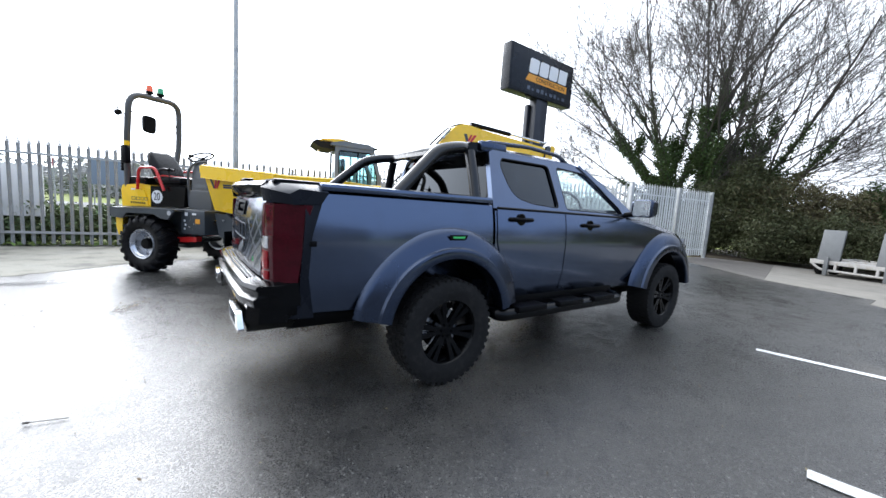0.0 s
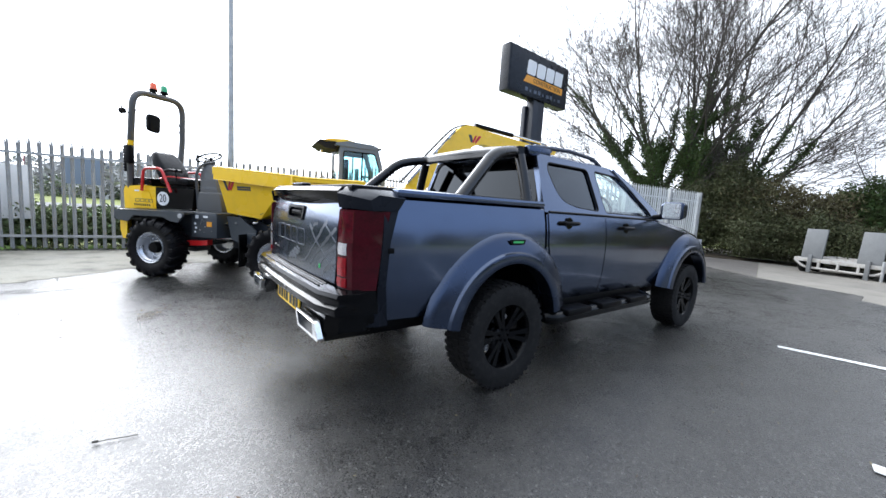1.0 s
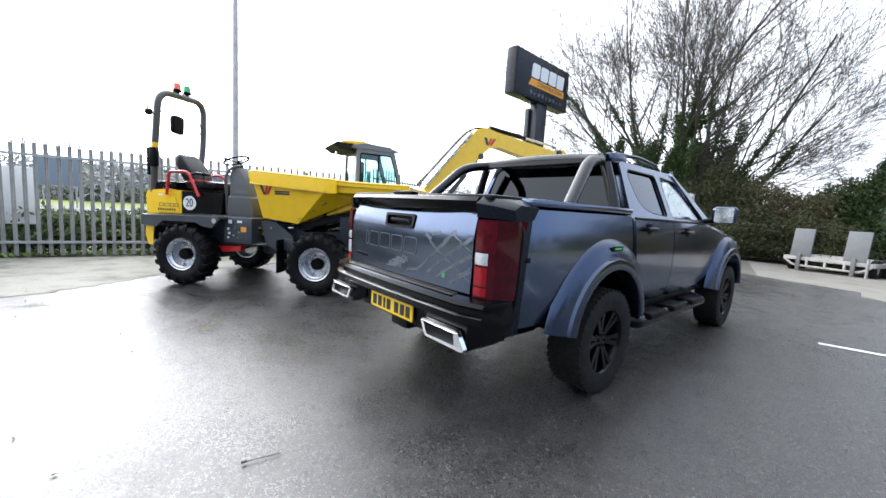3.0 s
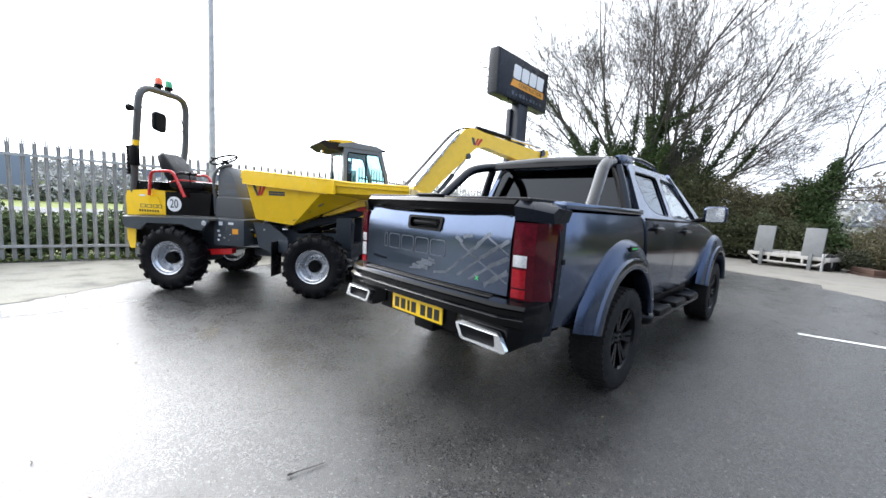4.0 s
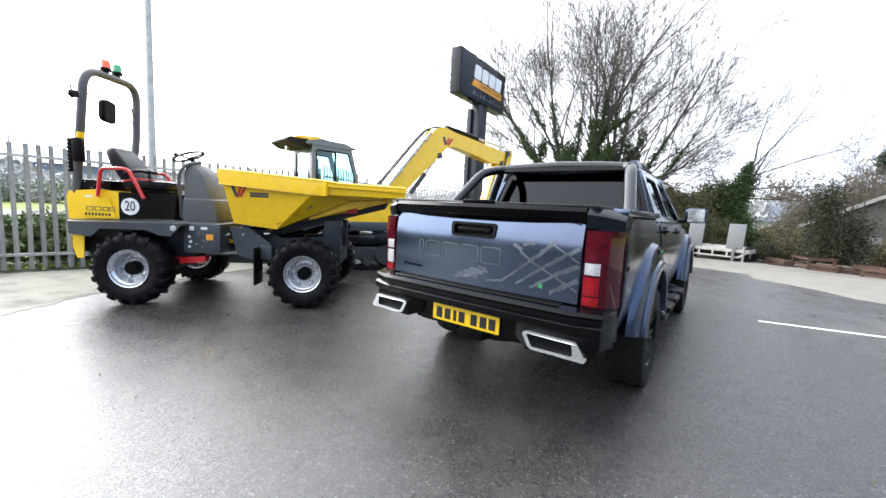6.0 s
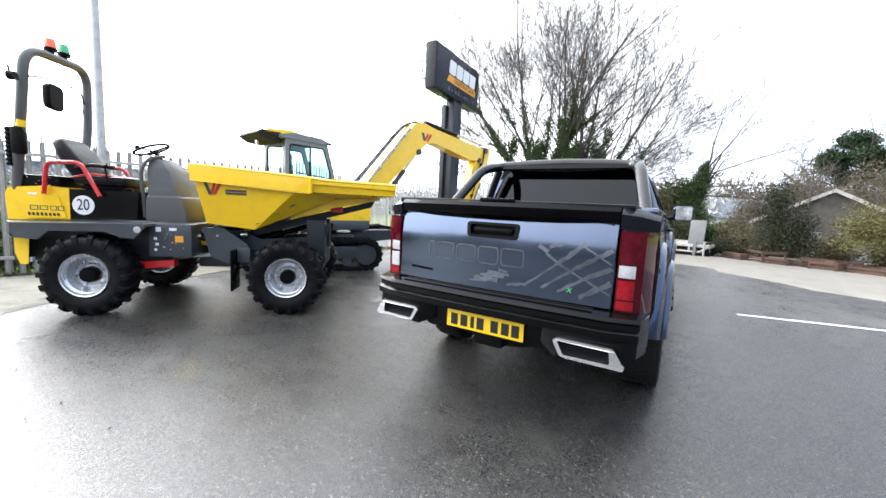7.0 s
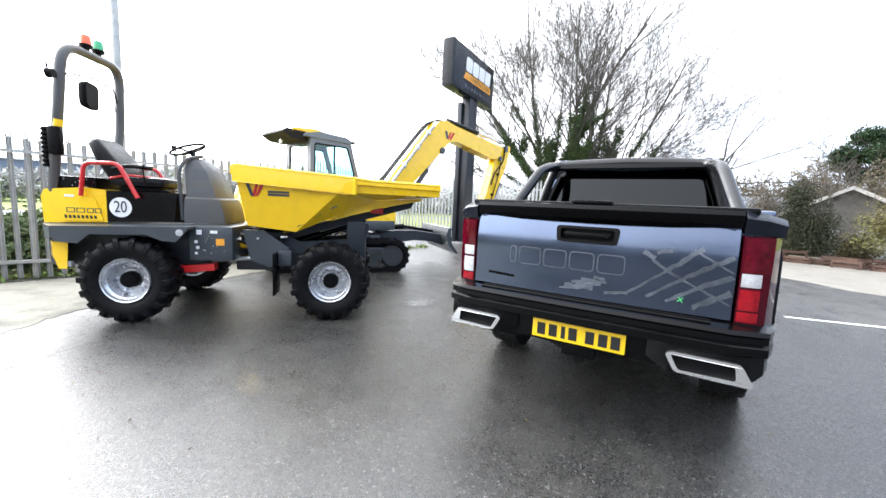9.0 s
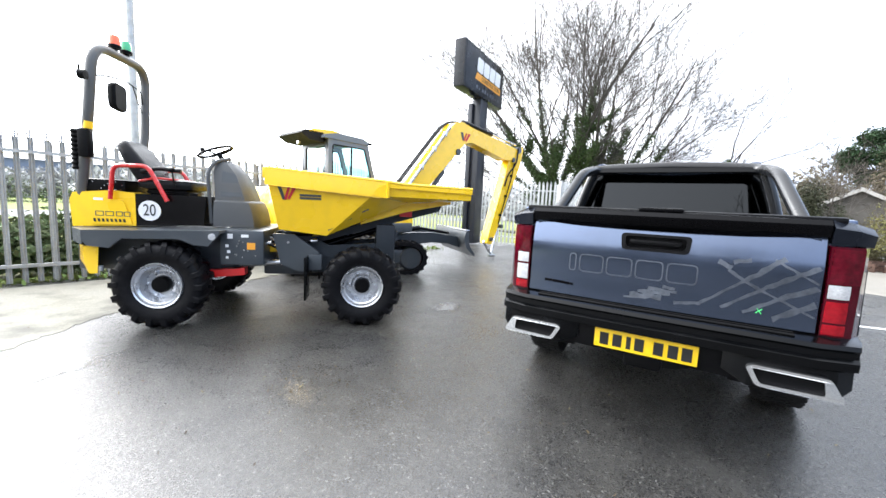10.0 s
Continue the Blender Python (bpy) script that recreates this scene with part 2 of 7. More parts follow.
SHEDW = mat("dull_grey_brown_render", (0.085, 0.078, 0.068), 0.9, 0, var=0.3, size=0.6, bump=0.4, dirt=(0.13, 0.125, 0.115), dirt_amt=0.5)
# pale blue-grey that paints the reflections in the shed's windows
SHEDP = mat("painted_window_reflection", (0.20, 0.21, 0.205), 0.8, 0, var=0.3, size=0.3, bump=0.3, dirt=(0.09, 0.085, 0.075), dirt_amt=0.7)
BROOF = mat("mossy_brown_roof", (0.085, 0.075, 0.060), 0.8, 0, var=0.25, size=0.6, bump=0.5, fine=12)
DARKW = mat("dark_window", (0.02, 0.022, 0.025), 0.1, 0, var=0.1, bump=0)
CLAD = mat("grey_cladding", (0.16, 0.165, 0.17), 0.6, 0.1, var=0.12, size=1.5, bump=0.05)
CLADD = mat("dark_grey_cladding", (0.06, 0.062, 0.066), 0.6, 0.0, var=0.12, size=1.5, bump=0.05)
CLADB = mat("blue_grey_cladding", (0.20, 0.24, 0.30), 0.6, 0.1, var=0.1, size=2.0, bump=0.05)
ROADG = mat("far_road_asphalt", (0.17, 0.172, 0.172), 0.85, 0, spec=0.1, var=0.12, size=2.0, bump=0.1)


def leaf_mat(name, col, var=0.4, rough=0.6):
    m = bpy.data.materials.new(name)
    m.use_nodes = True
    n, l = m.node_tree.nodes, m.node_tree.links
    b = n["Principled BSDF"]
    g, h = n.new("ShaderNodeNewGeometry"), n.new("ShaderNodeHueSaturation")
    r1, r2 = n.new("ShaderNodeMapRange"), n.new("ShaderNodeMapRange")
    r1.inputs["To Min"].default_value, r1.inputs["To Max"].default_value = 1 - var, 1 + var
    r2.inputs["To Min"].default_value, r2.inputs["To Max"].default_value = 0.47, 0.53
    l.new(g.outputs["Random Per Island"], r1.inputs["Value"]), l.new(g.outputs["Random Per Island"], r2.inputs["Value"])
    h.inputs["Color"].default_value = (*col, 1)
    l.new(r1.outputs["Result"], h.inputs["Value"]), l.new(r2.outputs["Result"], h.inputs["Hue"])
    l.new(h.outputs["Color"], b.inputs["Base Color"])
    b.inputs["Roughness"].default_value, b.inputs["Specular IOR Level"].default_value = rough, 0.2
    return m


IVY = leaf_mat("ivy_leaf", (0.052, 0.078, 0.026), 0.5, 0.5)
HEDGE = leaf_mat("hedge_leaf", (0.115, 0.150, 0.070), 0.3)
HEDGEB = leaf_mat("brownish_hedge_leaf", (0.105, 0.092, 0.048), 0.45)
OLIVE = leaf_mat("olive_shrub_leaf", (0.125, 0.112, 0.040), 0.4)
PINE = leaf_mat("pine_needle", (0.024, 0.044, 0.018), 0.5)
# twig grey lifted well above bark: distance haze is painted into this colour
FARTREE = leaf_mat("haze_pale_far_twig", (0.40, 0.40, 0.39), 0.25)
DARKB = leaf_mat("dark_bush_leaf", (0.038, 0.041, 0.023), 0.4)
SCRUB = leaf_mat("brown_scrub_twig", (0.125, 0.105, 0.072), 0.35, 0.8)
MIXEDH = leaf_mat("olive_hedge_leaf", (0.058, 0.063, 0.029), 0.35)
GRASSB = leaf_mat("grass_blade", (0.16, 0.21, 0.06), 0.4)
WEED = leaf_mat("dead_leaf", (0.16, 0.12, 0.07), 0.5)


def asphalt_mat():
    m = bpy.data.materials.new("damp_asphalt")
    m.use_nodes = True
    n, l = m.node_tree.nodes, m.node_tree.links
    b = n["Principled BSDF"]
    co = n.new("ShaderNodeTexCoord")

    def noise_node(scale, detail, rough=0.55):
        t = n.new("ShaderNodeTexNoise")
        t.inputs["Scale"].default_value, t.inputs["Detail"].default_value, t.inputs["Roughness"].default_value = scale, detail, rough
        l.new(co.outputs["Object"], t.inputs["Vector"])
        return t

    def ramp(src, a, b_, lo, hi):
        r = n.new("ShaderNodeMapRange")
        r.inputs["From Min"].default_value, r.inputs["From Max"].default_value = a, b_
        r.inputs["To Min"].default_value, r.inputs["To Max"].default_value = lo, hi
        l.new(src, r.inputs["Value"])
        return r.outputs["Result"]

    patch, mid, grit = noise_node(0.45, 7), noise_node(3.5, 7, 0.65), noise_node(320, 2)

    def chips(scale):
        v = n.new("ShaderNodeTexVoronoi")
        v.inputs["Scale"].default_value = scale
        l.new(co.outputs["Object"], v.inputs["Vector"])
        c = n.new("ShaderNodeSeparateColor")
        l.new(v.outputs["Color"], c.inputs["Color"])
        return v, c

    def blend(a, col, fac):
        x = n.new("ShaderNodeMix")
        x.data_type = "RGBA"
        x.inputs["B"].default_value = (*col, 1)
        l.new(fac, x.inputs["Factor"]), l.new(a, x.inputs["A"])
        return x.outputs["Result"]

    def sum_of(*srcs):
        s = srcs[0]
        for q in srcs[1:]:
            d = n.new("ShaderNodeMath")
            d.operation = "ADD"
            l.new(s, d.inputs[0]), l.new(q, d.inputs[1])
            s = d.outputs[0]
        return s

    small, small_c = chips(150)
    large, large_c = chips(105)
    # colour: dark binder, stone chips of several greys, silt in the hollows
    base = n.new("ShaderNodeMix")
    base.data_type = "RGBA"
    base.inputs["A"].default_value, base.inputs["B"].default_value = (0.019, 0.019, 0.019, 1), (0.045, 0.043, 0.038, 1)
    l.new(ramp(mid.outputs["Fac"], 0.3, 0.75, 0, 1), base.inputs["Factor"])
    c = blend(base.outputs["Result"], (0.012, 0.012, 0.013), ramp(small_c.outputs["Red"], 0.34, 0.22, 0, 0.8))
    c = blend(c, (0.10, 0.097, 0.088), ramp(small_c.outputs["Green"], 0.72, 0.98, 0, 0.6))
    c = blend(c, (0.20, 0.197, 0.185), ramp(large_c.outputs["Blue"], 0.97, 0.985, 0, 0.8))
    c = blend(c, (0.008, 0.008, 0.008), ramp(large_c.outputs["Red"], 0.955, 0.965, 0, 0.8))
    c = blend(c, (0.13, 0.115, 0.09), ramp(patch.outputs["Fac"], 0.56, 0.72, 0, 0.4))
    l.new(c, b.inputs["Base Color"])
    # damp film: smooth where the water lies, each chip with its own polish
    l.new(sum_of(ramp(patch.outputs["Fac"], 0.35, 0.65, 0.20, 0.38), ramp(mid.outputs["Fac"], 0.3, 0.7, -0.10, 0.10), ramp(small_c.outputs["Blue"], 0, 1, -0.12, 0.18)), b.inputs["Roughness"])
    bp = n.new("ShaderNodeBump")
    bp.inputs["Strength"].default_value, bp.inputs["Distance"].default_value = 0.45, 0.004
    l.new(sum_of(ramp(small.outputs["Distance"], 0, 1, 0, 0.4), ramp(small_c.outputs["Red"], 0, 1, 0, 0.6), ramp(grit.outputs["Fac"], 0.3, 0.7, 0, 0.2)), bp.inputs["Height"])
    l.new(bp.outputs["Normal"], b.inputs["Normal"])
    b.inputs["Specular IOR Level"].default_value = 0.72
    return m


ASPHALT = asphalt_mat()


# ---- building helpers ----
from mathutils import geometry

I4 = Matrix.Identity(4)


def finish(bm, name, material, angle=35):
    bmesh.ops.recalc_face_normals(bm, faces=bm.faces)
    me = bpy.data.meshes.new(name)
    bm.to_mesh(me)
    bm.free()
    me.polygons.foreach_set("use_smooth", [True] * len(me.polygons))
    me.set_sharp_from_angle(angle=radians(angle))
    for m in material if isinstance(material, (list, tuple)) else [material]:
        me.materials.append(m)
    return me


def part(name, shape, material, parent, label="", m=None, kind=""):
    """Links a bmesh, or a finished mesh, as one mesh object under a thing or a part."""
    me = shape if isinstance(shape, bpy.types.Mesh) else finish(shape, name, material)
    ob = new(name, me)
    if parent:
        ob.parent = parent
    if m is not None:
        ob.matrix_basis = m
    return tagged(ob, label=label, kind=kind)


def thing(name, label, category, m=None, group="", kind=""):
    ob = new(name)
    ob.empty_display_size = 0.2
    ob.matrix_basis = m if m is not None else I4
    return tagged(ob, label, category, group, kind)


def solid(name, shape, material, label, category, m=None, group="", kind=""):
    ob = part(name, shape, material, None, m=m)
    return tagged(ob, label, category, group, kind)


def B():
    return bmesh.new()


def merge(bm, other, m=I4):
    tmp = bpy.data.meshes.new("tmp")
    other.to_mesh(tmp)
    other.free()
    tmp.transform(m)
    bm.from_mesh(tmp)
    bpy.data.meshes.remove(tmp)
    return bm


def box(bm, x0, x1, y0, y1, z0, z1, bev=0.0, m=I4, seg=2):
    o = B()
    bmesh.ops.create_cube(o, size=1)
    for v in o.verts:
        v.co = Vector((x0 + (v.co.x + 0.5) * (x1 - x0), y0 + (v.co.y + 0.5) * (y1 - y0), z0 + (v.co.z + 0.5) * (z1 - z0)))
    if bev:
        bmesh.ops.bevel(o, geom=o.edges[:], offset=bev, segments=seg, affect="EDGES", profile=0.6)
    return merge(bm, o, m)


def lathe(bm, prof, n=32, m=I4, closed=False):
    """prof: (along, radius) pairs turned round the x axis."""
    o = B()
    rings = []
    for a in range(n):
        c, s = math.cos(2 * math.pi * a / n), math.sin(2 * math.pi * a / n)
        rings.append([o.verts.new((x, r * c, r * s)) for x, r in prof])
    for a in range(n):
        p, q = rings[a], rings[(a + 1) % n]
        for i in range(len(prof) - (0 if closed else 1)):
            j = (i + 1) % len(prof)
            o.faces.new((p[i], p[j], q[j], q[i]))
    if not closed:
        for i in (0, -1):
            if prof[i][1] > 1e-5:
                o.faces.new([r[i] for r in rings])
    bmesh.ops.remove_doubles(o, verts=o.verts[:], dist=1e-6)
    return merge(bm, o, m)


def rod(bm, a, b, r, r2=None, n=12):
    a, b = Vector(a), Vector(b)
    m = Matrix.Translation(a) @ (b - a).to_track_quat("X", "Z").to_matrix().to_4x4()
    return lathe(bm, [(0, r), ((b - a).length, r if r2 is None else r2)], n, m)


def rounded(pts, r, seg=5):
    """Rounds the corners of an open polyline of 3D points."""
    pts = [Vector(p) for p in pts]
    out = [pts[0]]
    for p, q, s in zip(pts, pts[1:], pts[2:]):
        d1, d2 = (p - q), (s - q)
        k = min(r, d1.length * 0.49, d2.length * 0.49)
        a, b = q + d1.normalized() * k, q + d2.normalized() * k
        out += [a.lerp(q, t) .lerp(q.lerp(b, t), t) for t in [i / seg for i in range(seg + 1)]]
    return out + [pts[-1]]


def tube(bm, pts, r, n=10, squash=1.0):
    pts = [Vector(p) for p in pts]
    rings, up = [], None
    for i, p in enumerate(pts):
        d = (pts[min(i + 1, len(pts) - 1)] - pts[max(i - 1, 0)]).normalized()
        if up is None:
            up = d.orthogonal().normalized()
        up = (up - d * up.dot(d)).normalized()
        side = d.cross(up)
        rr = r[i] if isinstance(r, (list, tuple)) else r
        rings.append([bm.verts.new(p + rr * (math.cos(2 * math.pi * k / n) * up + squash * math.sin(2 * math.pi * k / n) * side)) for k in range(n)])
    for p, q in zip(rings, rings[1:]):
        for k in range(n):
            bm.faces.new((p[k], p[(k + 1) % n], q[(k + 1) % n], q[k]))
    bm.faces.new(rings[0]), bm.faces.new(rings[-1])
    return bm


def prism(bm, outline, holes=(), depth=0.02, at=None):
    """A flat plate with holes; at(u, v, d) places a point of it, d from 0 to depth."""
    at = at or (lambda u, v, d: (u, v, d))
    loops = [list(outline)] + [list(h) for h in holes]
    flat = [p for lp in loops for p in lp]
    tris = geometry.tessellate_polygon([[Vector((u, v, 0)) for u, v in lp] for lp in loops])
    f = [bm.verts.new(at(u, v, 0)) for u, v in flat]
    k = [bm.verts.new(at(u, v, depth)) for u, v in flat]
    for a, b, c in tris:
        for trio in ((f[a], f[b], f[c]), (k[c], k[b], k[a])):
            try:
                bm.faces.new(trio)
            except ValueError:
                pass
    i = 0
    for lp in loops:
        for j in range(len(lp)):
            a, b = i + j, i + (j + 1) % len(lp)
            bm.faces.new((f[a], f[b], k[b], k[a]))
        i += len(lp)
    return bm


def grid_prism(bm, outline, holes, depth, at, du=0.0, dv=0.0):
    """A prism cut into a grid before it is bent, so that curved panels stay smooth."""
    tmp = prism(B(), outline, holes, depth, lambda u, v, d: (u, v, d))
    for k, step in ((0, du), (1, dv)):
        if not step:
            continue
        lo, hi = min(v.co[k] for v in tmp.verts), max(v.co[k] for v in tmp.verts)
        n = int((hi - lo) / step)
        for i in range(1, n + 1):
            co, no = [0, 0, 0], [0, 0, 0]
            co[k], no[k] = lo + (hi - lo) * i / (n + 1), 1
            bmesh.ops.bisect_plane(tmp, geom=tmp.verts[:] + tmp.edges[:] + tmp.faces[:], plane_co=co, plane_no=no)
    for v in tmp.verts:
        v.co = at(*v.co)
    return merge(bm, tmp)


def dense(pts, step=0.08):
    """Adds points along the sides of a closed outline."""
    out = []
    for (a, b), (c, d) in zip(pts, pts[1:] + pts[:1]):
        k = max(1, int(math.hypot(c - a, d - b) / step))
        out += [(a + (c - a) * i / k, b + (d - b) * i / k) for i in range(k)]
    return out


def soft(pts, r=0.04, seg=4):
    """Rounds the corners of a closed 2D outline."""
    out, n = [], len(pts)
    for i in range(n):
        p, q, s = (Vector(pts[j % n]) for j in (i - 1, i, i + 1))
        d1, d2 = p - q, s - q
        k = min(r, d1.length * 0.45, d2.length * 0.45)
        a, b = q + d1.normalized() * k, q + d2.normalized() * k
        out += [tuple(a.lerp(q, t).lerp(q.lerp(b, t), t)) for t in [j / seg for j in range(seg + 1)]]
    return out


def loft(bm, sections, cap=True):
    rings = [[bm.verts.new(p) for p in s] for s in sections]
    n = len(rings[0])
    for p, q in zip(rings, rings[1:]):
        for k in range(n):
            bm.faces.new((p[k], p[(k + 1) % n], q[(k + 1) % n], q[k]))
    if cap:
        bm.faces.new(rings[0]), bm.faces.new(rings[-1])
    return bm


def carve(bm, cutter):
    """bm minus cutter."""
    obs = []
    for o in (bm, cutter):
        bmesh.ops.recalc_face_normals(o, faces=o.faces)
        me = bpy.data.meshes.new("tmp")
        o.to_mesh(me), o.free()
        obs.append(new("tmp", me))
    md = obs[0].modifiers.new("cut", "BOOLEAN")
    md.operation, md.object, md.solver = "DIFFERENCE", obs[1], "EXACT"
    bpy.context.view_layer.update()
    res = bpy.data.meshes.new_from_object(obs[0].evaluated_get(bpy.context.evaluated_depsgraph_get()))
    out = B()
    out.from_mesh(res)
    for o in obs:
        me = o.data
        bpy.data.objects.remove(o), bpy.data.meshes.remove(me)
    bpy.data.meshes.remove(res)
    return out


def raw_mesh(name, verts, faces, material, smooth=False):
    me = bpy.data.meshes.new(name)
    me.from_pydata(verts, [], faces)
    me.materials.append(material)
    if smooth:
        me.polygons.foreach_set("use_smooth", [True] * len(me.polygons))
    return me


def leaves(rng, centres, size, jitter=0.5, stretch=1.0):
    """Small folded leaf quads at the given centres, turned at random: vertices and faces."""
    c = np.asarray(centres, float)
    k = len(c)
    a = rng.normal(size=(k, 3))
    a /= np.linalg.norm(a, axis=1, keepdims=True)
    b = np.cross(a, rng.normal(size=(k, 3)))
    b /= np.linalg.norm(b, axis=1, keepdims=True)
    s = size * (1 + jitter * (rng.random((k, 1)) * 2 - 1))
    v = np.stack([c - a * s * stretch, c + b * s * 0.5, c + a * s * stretch, c - b * s * 0.5], 1).reshape(-1, 3)
    return v.tolist(), np.arange(4 * k).reshape(-1, 4).tolist()


def blob_points(rng, blobs, n, shell=0.55):
    """n points scattered through ellipsoids (x, y, z, rx, ry, rz), denser towards their skins, with a lumpy outline."""
    w = np.array([b[3] * b[4] * b[5] for b in blobs]) ** 0.66
    pick = rng.choice(len(blobs), n, p=w / w.sum())
    bl = np.array(blobs)[pick]
    d = rng.normal(size=(n, 3))
    d /= np.linalg.norm(d, axis=1, keepdims=True)
    lump = 1 + 0.16 * np.sin(5 * d[:, :1] + bl[:, :1] * 3) * np.cos(4 * d[:, 1:2] + bl[:, 1:2]) + 0.12 * np.sin(9 * d[:, 2:3] + bl[:, 2:3] * 5)
    r = (shell + (1 - shell) * rng.random((n, 1))) * lump * (1 + 0.10 * rng.normal(size=(n, 1)))
    p = bl[:, :3] + d * r * bl[:, 3:]
    p[:, 2] = np.maximum(p[:, 2], 0.02)
    return p


# ---- ground ----
def sheet(name, outline, z, material, label, category, thick=0.03):
    return solid(name, prism(B(), dense(outline, 2.0), (), thick, lambda u, v, d: (u, v, z + fall(u) - d)), material, label, category, kind="structure")


def fall(x):
    """The land east of the yard drops gently away."""
    return -0.03 * min(6.5, max(0.0, x - 7.5))


solid("ground", loft(B(), [[(x, -900, z), (x, 900, z), (x, 900, z - 0.5), (x, -900, z - 0.5)] for x, z in ((-900, -0.06), (7.5, -0.06), (14, -0.26), (900, -0.26))]), GRASS, "rough green grassland reaching to the horizon", "ground", kind="structure")
sheet("yard", [(-16, -22), (9.5, -22), (8.3, 0), (7.2, 5.0), (7.5, 5.7), (7.6, 7.1), (8.35, 7.7), (7.5, 9.35), (7.5, 13.9), (5.7, 12.9), (1.0, 17.0), (-2.9, 10.1), (-16, 2.9)], 0.0, ASPHALT, "damp dark asphalt yard with worn stone chips", "asphalt", 0.1)
sheet("yard_corner", [(7.5, 9.35), (12.3, 14.9), (10.2, 15.4), (7.5, 13.9)], 0.0, DIRTY, "dark dirty ground before the gate", "ground", 0.1)
sheet("pavement", [(9.51, -22), (26, -22), (26, 9), (14.5, 13.5), (12.31, 14.91), (7.51, 9.35), (8.36, 7.7), (7.61, 7.1), (7.51, 5.7), (7.21, 5.0), (8.31, 0)], 0.0, CONCR, "pale worn concrete apron beside the asphalt", "concrete", 0.1)
sheet("soil_bank", [(12.33, 14.95), (14.5, 13.55), (26, 9.05), (27, 15), (17, 22), (8, 22), (9.75, 15.3)], 0.02, SOIL, "dark bare earth under the hedge and trees", "soil", 0.1)


def ragged(pts, step, amp, seed):
    """A worn edge: a line broken into small uneven steps."""
    rng, out = random.Random(seed), []
    for a, b in zip(pts, pts[1:]):
        n = max(1, int(math.dist(a, b) / step))
        out += [(a[0] + (b[0] - a[0]) * i / n + rng.gauss(0, amp), a[1] + (b[1] - a[1]) * i / n + rng.gauss(0, amp)) for i in range(n)]
    return out


sheet("concrete_strip", ragged([(-15.5, -1.5), (-8.2, 2.4), (-6.5, 3.7), (-5.75, 4.55), (-5.45, 5.2), (-5.2, 6.0), (-4.5, 7.1), (-3.6, 8.2), (-2.9, 9.7)], 0.09, 0.03, 5) + [(-2.9, 9.7), (-15.5, 2.75)], 0.004, CONC, "stained pale concrete strip along the fence", "concrete", 0.03)


def road_line(x0, y0, x1, y1, w, label):
    d = Vector((x1 - x0, y1 - y0, 0)).normalized()
    s = Vector((-d.y, d.x, 0)) * w / 2
    a, b = Vector((x0, y0, 0)), Vector((x1, y1, 0))
    pts, rng = [], random.Random(4)
    for sgn in (1, -1):
        row = [a.lerp(b, i / 30) + s * sgn * (1 + 0.16 * (rng.random() - 0.5)) for i in range(31)]
        pts += row if sgn == 1 else row[::-1]
    return solid("road_marking", prism(B(), [(p.x, p.y) for p in pts], (), 0.004, lambda u, v, d_: (u, v, 0.004 - d_)), LINEW, label, "road marking", group="white bay lines", kind="structure")


road_line(3.26, 4.04, 6.31, 1.61, 0.085, "thin worn white painted line on asphalt")
road_line(2.00, 2.06, 4.6, -0.32, 0.10, "thick white painted line on asphalt")


# ---- pickup truck ----
TRUCK = Matrix.Translation((-0.470, 3.480, 0)) @ Matrix.Rotation(radians(37), 4, "Z")
truck = thing("pickup_truck", "dark slate blue double-cab pickup truck with black sports bar", "pickup truck", TRUCK)


def side_y(z):
    """Half width of the lower body at height z."""
    prof = [(0.50, 0.80), (0.58, 0.845), (0.75, 0.882), (1.0, 0.892), (1.14, 0.880), (1.24, 0.862), (1.30, 0.845)]
    return float(np.mean([np.interp(z + o, [a for a, p in prof], [p for a, p in prof]) for o in (-0.05, -0.025, 0, 0.025, 0.05)]))


def body_section(x, lo, hi, top, wide=1.0, crown=0.03):
    half = [(0.0, lo + 0.02), (0.72, lo)]
    for i in range(15):
        z = lo + 0.03 + (hi - lo - 0.03) * i / 14
        half.append((side_y(z) * wide, z))
    half += [((side_y(hi) - 0.05) * wide, top), (0.45 * wide, top + crown * 0.7), (0.0, top + crown)]
    right = [(x, -y, z) for y, z in half]
    return right + [(x, y, z) for y, z in reversed(half[1:-1])]


def arch_cutter(xs, r=0.505):
    c = B()
    for x in xs:
        for s in (-1, 1):
            lathe(c, [(0.50, r), (1.2, r)], 40, Matrix.Translation((x, 0, 0.43)) @ Matrix.Rotation(radians(90 * s), 4, "Z"))
    return c


bed = loft(B(), [body_section(x, lo, 1.285, 1.315, w, 0.0) for x, lo, w in ((-1.15, 0.62, 0.79), (-1.0, 0.60, 0.79), (-0.995, 0.57, 0.975), (-0.95, 0.57, 0.99), (-0.6, 0.56, 1.0), (0.0, 0.55, 1.0), (0.385, 0.54, 1.0))])
part("bed", carve(bed, arch_cutter([0.0], 0.50)), PAINT, truck, "slate blue load bed sides")
cab = loft(B(), [body_section(x, lo, hi, top, w, cr) for x, lo, hi, top, w, cr in (
    (0.41, 0.50, 1.25, 1.275, 1.0, 0.01), (1.2, 0.50, 1.25, 1.275, 1.0, 0.01), (2.05, 0.50, 1.25, 1.275, 1.0, 0.01), (2.30, 0.50, 1.235, 1.27, 1.0, 0.03),
    (2.60, 0.50, 1.19, 1.24, 1.0, 0.06), (3.1, 0.50, 1.12, 1.175, 0.99, 0.07), (3.5, 0.48, 1.04, 1.10, 0.975, 0.08), (3.78, 0.44, 0.95, 1.01, 0.93, 0.07), (3.93, 0.46, 0.82, 0.86, 0.85, 0.05), (3.99, 0.55, 0.72, 0.74, 0.76, 0.02))])
